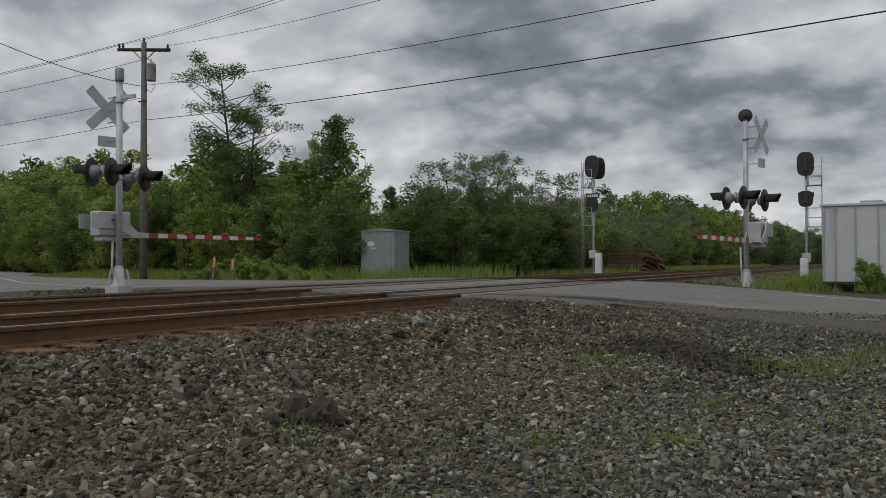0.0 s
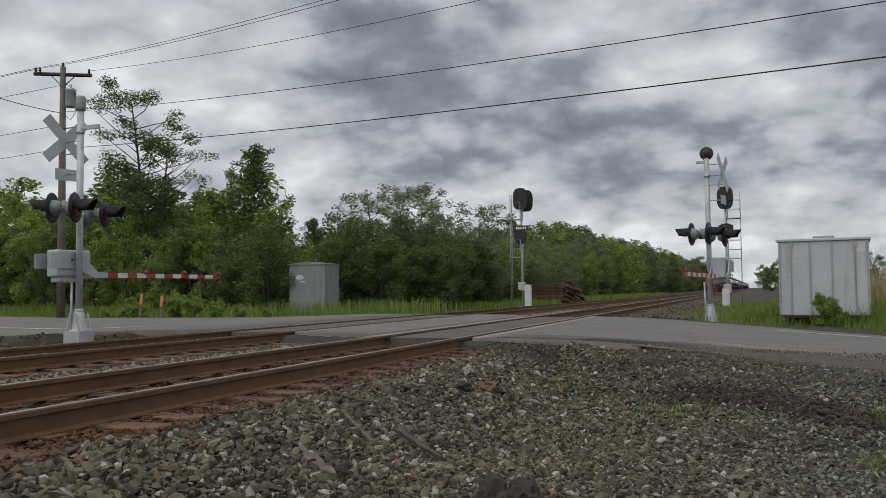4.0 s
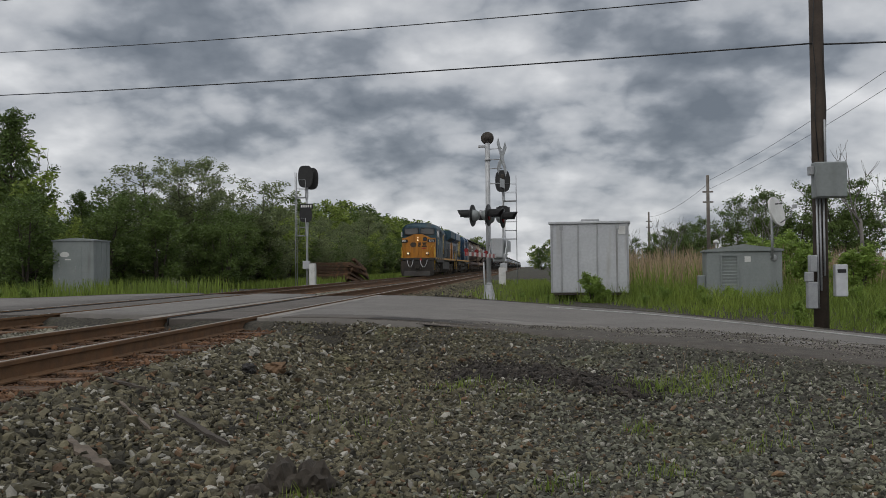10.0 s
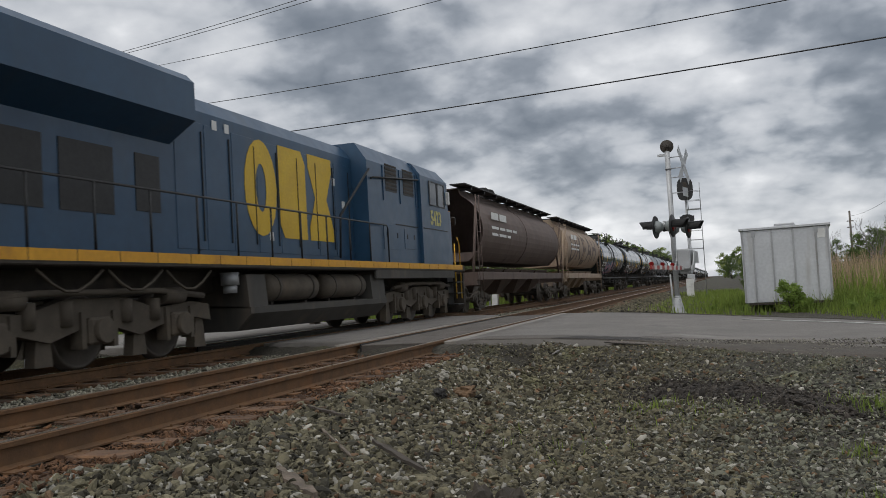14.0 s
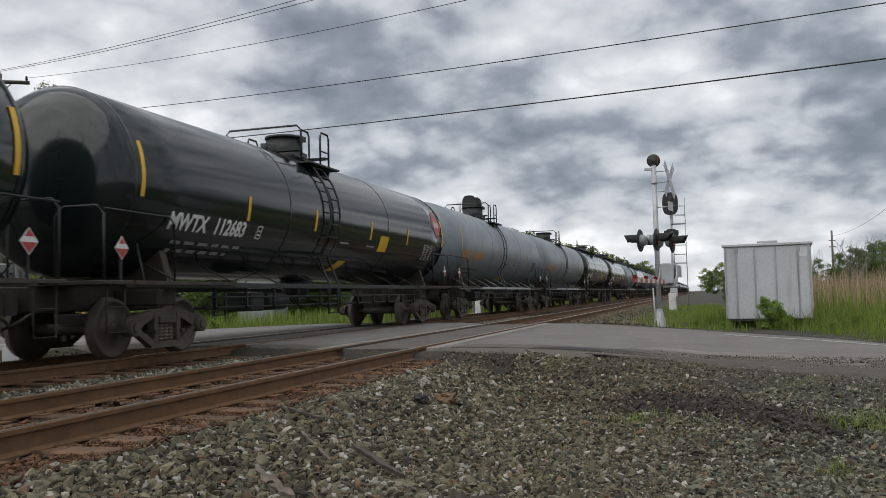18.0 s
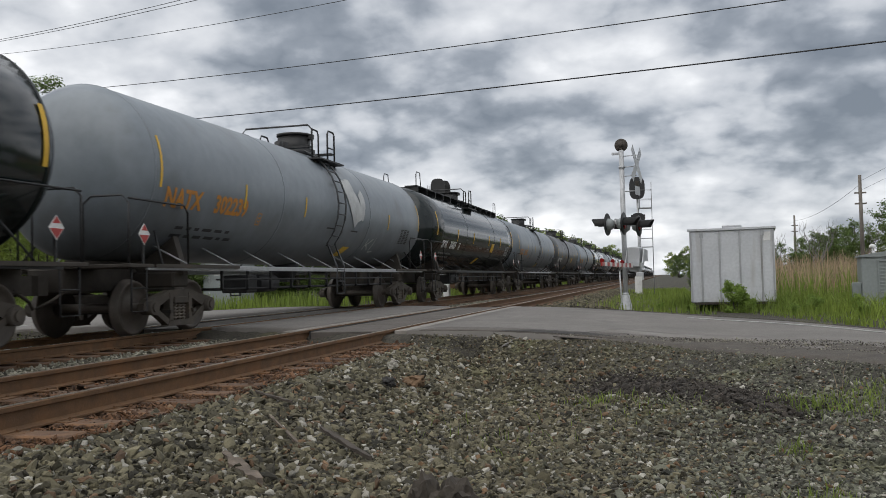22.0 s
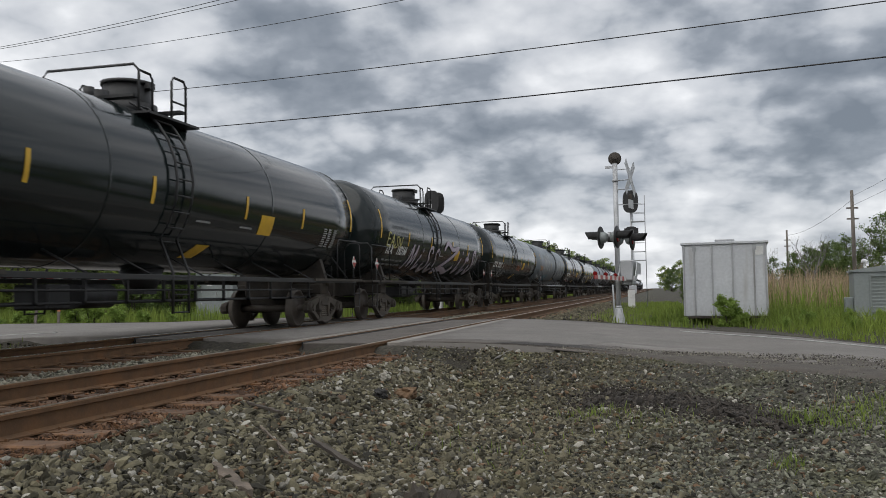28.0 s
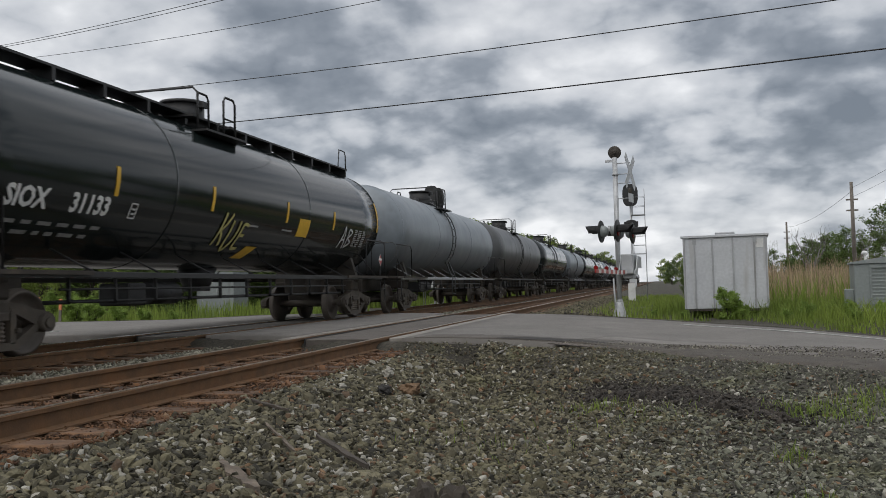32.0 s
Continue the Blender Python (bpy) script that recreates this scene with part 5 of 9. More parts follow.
    prism(bm, [(-1.02, 3.30), (1.02, 3.30), (0.34, 3.60), (-0.34, 3.60)], -9.95, -8.6, "y")
    part("nose_top", bm, M_locoyel, nose)
    bm = B()
    prism(bm, [(-1.452, -8.6), (1.452, -8.6), (1.452, -9.14), (-1.452, -9.14)], 1.60, 3.28, "z")
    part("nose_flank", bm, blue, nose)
    bm = B()
    box(bm, -0.30, 0.42, -9.975, -9.90, 1.65, 2.95, 0.02)
    part("nose_door", bm, M_locoyel, nose)
    loco_front = Matrix(((1, 0, 0, 0), (0, 0, -1, 0), (0, 1, 0, 0), (0, 0, 0, 1)))
    bm = B()
    ring = [(-0.38 + 0.27 * math.cos(a), 2.72 + 0.22 * math.sin(a)) for a in [2 * math.pi * k / 24 for k in range(24)]]
    prism(bm, ring, -9.985, -9.972, "y")
    part("nose_mark", bm, M_markdark, nose, "dark worn oval of the railway's mark")
    for pts in ([(0.0, 2.52), (0.22, 2.52), (0.30, 2.90), (0.06, 2.90)], [(0.32, 2.52), (0.80, 2.52), (0.66, 2.71), (0.80, 2.90), (0.34, 2.90), (0.46, 2.71)]):
        bm = B()
        prism(bm, pts, -9.985, -9.972, "y")
        part("nose_mark", bm, M_markdark, nose, "dark worn block of the railway's mark")
    bm = B()
    box(bm, 0.34, 0.68, -9.985, -9.96, 2.36, 2.45, 0.004)
    part("warning_plate", bm, M_red, nose, "small red warning plate")
    bm = B()
    box(bm, 0.46, 0.78, -9.982, -9.95, 3.04, 3.33, 0.03)
    part("nose_window", bm, M_glassdark, nose, "small dark nose door window")
    for z in (2.05, 3.0):
        bm = B()
        tube(bm, [(-0.52, -9.96, z - 0.12), (-0.52, -10.02, z - 0.08), (-0.26, -10.02, z - 0.08), (-0.26, -9.96, z - 0.12)], 0.014)
        part("nose_grab_iron", bm, M_locoyel, nose)
    bm = B()
    tube(bm, [(-1.12, -10.1, 2.60), (-0.62, -10.1, 2.64)], 0.018)
    tube(bm, [(-0.62, -10.1, 1.62), (-0.62, -10.1, 2.64)], 0.018)
    part("front_handrail", bm, M_locoyel, nose, "yellow end handrail")
    bm = B()
    tube(bm, [(0.10, -10.1, 1.62), (0.10, -10.1, 2.60), (0.16, -10.1, 2.66), (1.0, -10.1, 2.66), (1.12, -10.02, 2.58), (1.36, -9.85, 1.62)], 0.018)
    tube(bm, [(0.85, -10.1, 1.62), (0.85, -10.1, 2.66)], 0.018)
    part("front_handrail", bm, M_locoyel, nose, "yellow end handrails")
    # headlights, ditch lights and number boards
    bm = B()
    box(bm, -0.15, 0.15, -9.985, -9.70, 2.98, 3.44, 0.03)
    hl = part("headlight_housing", bm, M_locoyel, nose)
    for z in (3.10, 3.31):
        bm = B()
        cyl(bm, (0, -9.995, z), (0, -9.96, z), 0.064, seg=16)
        part("headlight", bm, M_lampglow if not clean else M_white, lo, "pair of lit round headlights" if not clean else "unlit headlight")
    for x in (-0.82, 0.82):
        bm = B()
        box(bm, x - 0.13, x + 0.13, -10.06, -9.90, 1.84, 2.10, 0.03)
        part("ditch_light_box", bm, M_black, lo)
        bm = B()
        cyl(bm, (x, -10.075, 1.97), (x, -10.055, 1.97), 0.085, seg=16)
        part("ditch_light", bm, M_lampglow if not clean else M_white, lo)
        s = 1 if x > 0 else -1
        bm = B()
        box(bm, -0.36, 0.36, -0.03, 0.03, -0.13, 0.13, 0.02)
        nb = part("number_board", bm, M_black, nose, "black number board with white digits")
        ang = 34 * s
        nb.matrix_basis = pose(s * 1.15, -9.86, 3.03, 0, 0, ang)
        t = text_part(number, 0.22, Matrix(((1, 0, 0, 0), (0, 0, -1, -0.035), (0, 1, 0, 0), (0, 0, 0, 1))), M_txtwhite, nb, "digits")
    # cab
    bm = B()
    prism(bm, [(-1.50, 1.6), (1.50, 1.6), (1.50, 4.14), (1.26, 4.48), (0.78, 4.62), (-0.78, 4.62), (-1.26, 4.48), (-1.50, 4.14)], -8.75, -6.25, "y")
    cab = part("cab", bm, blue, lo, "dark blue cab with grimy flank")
    for v in cab.data.vertices:
        if v.co.y < -8.5 and v.co.z > 4.4:
            v.co.y += 0.30
    bm = B()
    for s in (-1, 1):
        prism(bm, [(s * 0.14, 3.70), (s * 1.26, 3.66), (s * 1.24, 4.10), (s * 0.14, 4.18)], -8.775, -8.755, "y")
    part("windscreen", bm, M_glasspale, cab, "windscreen panes paled for the sky's reflection")
    bm = B()
    for s in (-1, 1):
        for a, b, z0, z1 in ((s * 0.10, s * 1.31, 3.60, 3.67), (s * 0.10, s * 1.31, 4.16, 4.20), (s * 0.08, s * 0.14, 3.60, 4.20), (s * 1.25, s * 1.31, 3.60, 4.18)):
            box(bm, min(a, b), max(a, b), -8.79, -8.752, z0, z1)
    part("windscreen_frame", bm, M_black, cab)
    for s in (-1, 1):
        for y0, y1 in ((-8.35, -7.75), (-7.65, -7.0)):
            bm = B()
            a, b = sorted((s * 1.503, s * 1.513))
            box(bm, a, b, y0, y1, 3.36, 4.02)
            # the front pane has the mirrored sky in its colour
            w = part("cab_window", bm, M_glasspale if y0 < -8 else M_glassdark, cab)
            bm = B()
            a, b = sorted((s * 1.500, s * 1.53))
            for q in ((y0 - 0.03, y0, 3.33, 4.05), (y1, y1 + 0.03, 3.33, 4.05), (y0, y1, 3.33, 3.36), (y0, y1, 4.02, 4.05)):
                box(bm, a, b, *q)
            part("window_frame", bm, M_ladder, w)
        bm = B()
        a, b = sorted((s * 1.50, s * 1.62))
        box(bm, a, b, -8.62, -8.54, 3.45, 3.85, 0.02)
        part("mirror", bm, M_white, cab)
    bm = B()
    box(bm, 1.502, 1.515, -7.7, -7.25, 1.85, 2.45)
    part("vent_grille", bm, M_black, cab)
    for s in (-1, 1):
        bm = B()
        a, b = sorted((s * 1.45, s * 1.512))
        box(bm, a, b, -9.05, -2.6, 1.20, 1.60, 0.01)
        part("side_skirt", bm, M_locogrey, lo, "dusty grey-brown side skirt")
        for y0, y1, z in ((-8.6, -6.35, 2.62), (-6.1, -4.4, 2.62)):
            bm = B()
            a, b = sorted((s * (1.50 if y0 < -6.2 else 1.40), s * (1.515 if y0 < -6.2 else 1.42)))
            box(bm, a, b, y0, y1, z, z + 0.025)
            part("drip_rail", bm, M_black, cab)
        bm = B()
        x = s * 1.47
        tube(bm, [(s * 1.40, -6.2, 4.0), (x, -6.15, 3.98), (x, -2.85, 3.70), (s * 1.40, -2.8, 3.68)], 0.028)
        part("roof_handrail", bm, M_black, lo)
        bm = B()
        tube(bm, [(s * 1.42, -2.7, 3.9), (s * 1.1, -1.6, 2.7), (s * 1.1, -1.5, 1.7)], 0.03)
        part("drain_pipe", bm, M_black, lo)
    text_part(number, 0.58, Matrix.Translation((1.507, -7.5, 2.95)) @ SIDE, M_txtyel, cab, "digits", squash=0.85)
    text_part(number, 0.58, Matrix.Translation((-1.507, -7.5, 2.95)) @ pose(0, 0, 0, 0, 0, 180) @ SIDE, M_txtyel, cab, "digits", squash=0.85)
    # equipment cabinet, hood, radiator
    bm = B()
    prism(bm, [(-1.40, 1.6), (1.40, 1.6), (1.40, 4.12), (1.1, 4.56), (-1.1, 4.56), (-1.40, 4.12)], -6.25, -2.6, "y")
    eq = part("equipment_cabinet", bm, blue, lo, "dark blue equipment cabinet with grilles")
    for s in (-1, 1):
        for y0, y1 in ((-5.9, -5.1), (-4.6, -3.8)):
            bm = B()
            a, b = sorted((s * 1.39, s * 1.412))
            for k in range(7):
                box(bm, a, b, y0, y1, 3.52 + k * 0.1, 3.57 + k * 0.1)
            g = part("grille", bm, M_under, eq)
            bm = B()
            a, b = sorted((s * 1.38, s * 1.404))
            box(bm, a, b, y0, y1, 3.46, 4.11)
            part("grille_backing", bm, M_black, g)
        for y0, y1, z0, z1 in ((-6.0, -5.0, 2.0, 2.55), (-4.7, -3.5, 1.95, 2.6)):
            bm = B()
            a, b = sorted((s * 1.40, s * 1.412))
            box(bm, a, b, y0, y1, z0, z1, 0.004)
            d = part("access_door", bm, blue, eq)
            for yy in (y0 + 0.2, y1 - 0.25):
                bm = B()
                a, b = sorted((s * 1.412, s * 1.42))
                box(bm, a, b, yy, yy + 0.07, (z0 + z1) / 2, (z0 + z1) / 2 + 0.12)
                part("latch", bm, M_black, d)
        for y in (-6.1, -4.85, -3.65):
            bm = B()
            a, b = sorted((s * 1.40, s * 1.425))
            box(bm, a, b, y, y + 0.05, 3.2, 4.11)
            part("stiffener", bm, blue, eq)
    bm = B()
    prism(bm, [(-0.98, 1.6), (0.98, 1.6), (0.98, 4.16), (0.75, 4.46), (-0.75, 4.46), (-0.98, 4.16)], -2.6, 4.7, "y")
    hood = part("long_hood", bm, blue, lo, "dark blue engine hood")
    for s in (-1, 1):
        for k in range(8):
            y = -2.4 + k * 0.88
            bm = B()
            a, b = sorted((s * 0.98, s * 0.990))
            box(bm, a, b, y, y + 0.82, 1.75, 3.95, 0.004)
            d = part("hood_door", bm, blue, hood)
            bm = B()
            a, b = sorted((s * 0.99, s * 1.01))
            box(bm, a, b, y + 0.04, y + 0.06, 1.9, 3.8)
            part("hinge", bm, M_black, d)
    loco_mark(hood, M_marky if not clean else M_markbright, 0.993, 0.5, 3.02, 1.9)
    loco_mark(hood, M_marky if not clean else M_markbright, -0.999, 0.5, 3.02, 1.9, way=-1)
    for k, (y, z) in enumerate(((-2.1, 2.9), (-1.6, 3.4), (-1.0, 3.75), (2.2, 3.2), (2.9, 3.9), (1.4, 2.0), (3.3, 3.9))):
        for q in (-1, 1):
            bm = B()
            a, b = sorted((q * 0.992, q * 0.998))
            box(bm, a, b, y, y + 0.15, z, z + 0.17)
            part("data_plate", bm, M_white, hood, "small white data plate")
    bm = B()
    cyl(bm, (0, 0.8, 4.4), (0, 0.8, 4.62), 0.32, seg=16)
    part("exhaust_stack", bm, M_black, hood)
    for y in (2.6, 4.0):
        bm = B()
        cyl(bm, (0, y, 4.4), (0, y, 4.56), 0.45, seg=20)
        part("roof_fan", bm, M_black, hood)
    bm = B()
    box(bm, -0.5, 0.5, -2.2, -0.6, 4.4, 4.56, 0.03)
    part("roof_hatch", bm, M_black, hood)
    bm = B()
    prism(bm, [(-0.98, 1.6), (0.98, 1.6), (0.98, 3.45), (1.50, 3.78), (1.50, 4.40), (1.36, 4.54), (-1.36, 4.54), (-1.50, 4.40), (-1.50, 3.78), (-0.98, 3.45)], 4.7, 10.15, "y")
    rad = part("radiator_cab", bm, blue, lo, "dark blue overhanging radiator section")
    for s in (-1, 1):
        for y0, y1, z0, z1 in ((5.0, 5.6, 2.3, 3.2), (6.1, 7.2, 2.2, 3.2), (7.5, 8.3, 2.2, 3.2)):
            bm = B()
            a, b = sorted((s * 0.975, s * 0.992))
            box(bm, a, b, y0, y1, z0, z1)
            part("screen", bm, M_black, rad)
    if rear_yellow:
        bm = B()
        prism(bm, [(-0.97, 1.62), (0.97, 1.62), (0.97, 3.42), (1.0, 3.5), (1.0, 3.6), (-1.0, 3.6), (-1.0, 3.5), (-0.97, 3.42)], 10.152, 10.16, "y")
        part("rear_panel", bm, M_locoyel, rad, "golden-yellow rear end")
        for s in (-1, 1):
            bm = B()
            a, b = sorted((s * 0.985, s * 0.992))
            box(bm, a, b, 8.95, 10.15, 1.65, 3.4)
            part("rear_corner_panel", bm, M_locoyel, rad)
    # handrails, steps
    for s in (-1, 1):
        railing(lo, s * 1.48, -2.5 if not clean else -3.6, 9.5, 1.6, 2.55, 1.2, M_black)
        for e in (-1, 1):
            y = e * 10.02
            bm = B()
            tube(bm, [(s * 1.42, y, 0.55), (s * 1.42, y, 2.3), (s * 1.42, y - e * 0.2, 2.5)], 0.02)
            tube(bm, [(s * 1.42, y - e * 0.55, 0.55), (s * 1.42, y - e * 0.55, 2.3)], 0.02)
            part("grab_rail", bm, M_yellow, lo)
            bm = B()
            for z in (0.35, 0.70, 1.05, 1.38):
                a, b = sorted((y, y - e * 0.62))
                box(bm, s * 1.3 - 0.17, s * 1.3 + 0.17, a, b, z, z + 0.035)
            box(bm, s * 1.13 - 0.02, s * 1.13 + 0.02, min(y, y - e * 0.62), max(y, y - e * 0.62), 0.3, 1.4)
            part("steps", bm, M_black, lo)
    bm = coupler_mesh(21.6)
    part("coupler", bm, M_under, lo)
    for x, w in ((-0.85, 0.5), (0.25, 0.6)):
        bm = B()
        tube(bm, [(x, -10.38, 1.42), (x + w * 0.1, -10.5, 1.1), (x + w * 0.35, -10.54, 0.82), (x + w * 0.65, -10.54, 0.82), (x + w * 0.9, -10.5, 1.1), (x + w, -10.38, 1.42)], 0.028)
        part("air_hose", bm, M_galv, lo, "pale looped air hose")
    bm = B()
    cyl(bm, (0.30, -10.42, 1.45), (0.30, -10.37, 1.45), 0.09, seg=12)
    part("coupling_cap", bm, M_red, lo)
    bm = B()
    tube(bm, [(1.30, -9.5, 2.75), (1.22, -9.72, 2.7), (1.05, -10.0, 2.3), (1.0, -10.15, 1.62)], 0.018)
    part("nose_handrail", bm, M_yellow, lo)
    # roof fittings
    bm = B()
    box(bm, -0.6, 0.6, -8.2, -6.6, 4.58, 4.68, 0.04)
    for x in (-0.3, 0.0, 0.3):
        cyl(bm, (x, -7.0, 4.62), (x, -7.0, 4.75), 0.03, seg=6)
    cyl(bm, (-0.4, -8.0, 4.6), (-0.4, -8.0, 4.78), 0.08, seg=10)
    part("roof_box", bm, M_black, cab)
    return lo


M_markbright = mat("bright_yellow_mark_paint", (0.66, 0.44, 0.02), (0.56, 0.36, 0.02), 2, 0.5)
M_marky = mat("faded_yellow_mark_paint", (0.60, 0.40, 0.045), (0.50, 0.32, 0.04), 2, 0.5)
M_markdark = mat("worn_dark_mark_paint", (0.030, 0.026, 0.024), (0.075, 0.042, 0.018), 3, 0.6)
M_txtyel = mat("pale_yellow_lettering", (0.52, 0.48, 0.16), (0.42, 0.38, 0.13), 6, 0.5)


# ---- covered hoppers ----
def hopper(L, paint, label):
    h = thing("covered_hopper", label, "hopper car", group="covered hoppers of the train")
    half = L / 2 - 0.45
    bm = B()
    arc = [(1.57 * math.cos(a), 2.95 + 1.42 * math.sin(a)) for a in [radians(-52 + 8.5 * k) for k in range(15)]]
    sec = [(x, z) for x, z in arc if x > 0.75] + [(0.70, 4.42)]
    sec = sec + [(-x, z) for x, z in sec[::-1]]
    prism(bm, sec, -half + 0.9, half - 0.9, "y")
    body = part("body", bm, paint, h)
    for v in body.data.vertices:
        if v.co.z < 2.0:
            v.co.y *= 0.92
    bm = B()
    n = 4
    for k in range(n):
        y = (k - (n - 1) / 2) * (2 * half - 4.6) / n
        w = (2 * half - 4.6) / n
        lo_ = [(-1.2, y - w * 0.48, 1.56), (1.2, y - w * 0.48, 1.56), (1.2, y + w * 0.48, 1.56), (-1.2, y + w * 0.48, 1.56)]
        b_ = [(-0.45, y - 0.3, 0.55), (0.45, y - 0.3, 0.55), (0.45, y + 0.3, 0.55), (-0.45, y + 0.3, 0.55)]
        a = [bm.verts.new(p) for p in lo_]
        c = [bm.verts.new(p) for p in b_]
        bm.faces.new(a), bm.faces.new(c)
        for i in range(4):
            bm.faces.new((a[i], a[(i + 1) % 4], c[(i + 1) % 4], c[i]))
    part("hopper_bay", bm, paint, h)
    bm = B()
    for s in (-1, 1):
        box(bm, s * 1.5 - 0.06, s * 1.5 + 0.06, -half, half, 1.12, 1.40, 0.01)
        box(bm, -1.5, 1.5, min(s * half, s * (half - 0.35)), max(s * half, s * (half - 0.35)), 0.95, 1.40)
        for q in (-1, 1):
            tube(bm, [(q * 1.35, s * (half - 0.15), 1.35), (q * 1.35, s * (half - 0.95), 3.8)], 0.05)
            for z in [1.6 + 0.4 * k for k in range(7)]:
                tube(bm, [(q * 1.56, s * (half - 0.62), z), (q * 1.56, s * (half - 0.2), z)], 0.016)
            for yy in (half - 0.62, half - 0.2):
                tube(bm, [(q * 1.56, s * yy, 0.5), (q * 1.56, s * yy, 4.1)], 0.018)
        box(bm, -0.35, 0.35, min(s * half, s * (half - 2.6)), max(s * half, s * (half - 2.6)), 0.72, 1.12)
    part("sill", bm, paint, h)
    # end bulkheads and a stiffening band at mid length
    for y in (-half + 0.95, -half * 0.02, half - 0.95):
        bm = B()
        prism(bm, [(x * 1.012, 2.95 + (z - 2.95) * 1.012) for x, z in sec], y - 0.05, y + 0.05, "y")
        part("side_band", bm, paint, h)
    bm = B()
    for q in (-1, 1):
        box(bm, q * 0.9 - 0.28, q * 0.9 + 0.28, -half + 0.3, half - 0.3, 4.50, 4.54)
    for k in range(9):
        y = -half + 1.3 + (2 * half - 2.6) * k / 8
        box(bm, -1.15, 1.15, y - 0.04, y + 0.04, 4.38, 4.50)
    for k in range(4):
        y = (k - 1.5) * (2 * half - 2) / 4
        box(bm, -0.45, 0.45, y - 1.1, y + 1.1, 4.42, 4.56, 0.03)
    part("roof_walk", bm, M_black, h)
    for y in (-half + 1.75, half - 1.75):
        truck(h, y)
    part("coupler", coupler_mesh(L), M_under, h)
    bm = B()
    r = random.Random(int(L * 10))
    for z, n_ in ((3.35, 2), (3.0, 4), (2.75, 3)):
        y = -half + 2.2
        for k in range(n_):
            w = r.uniform(0.4, 1.1)
            box(bm, 1.575, 1.582, y, y + w, z, z + (0.26 if z > 3.2 else 0.10))
            y += w + 0.2
    part("stencil_lettering", bm, M_txtwhite, body, "faded white stencilled lines")
    return h


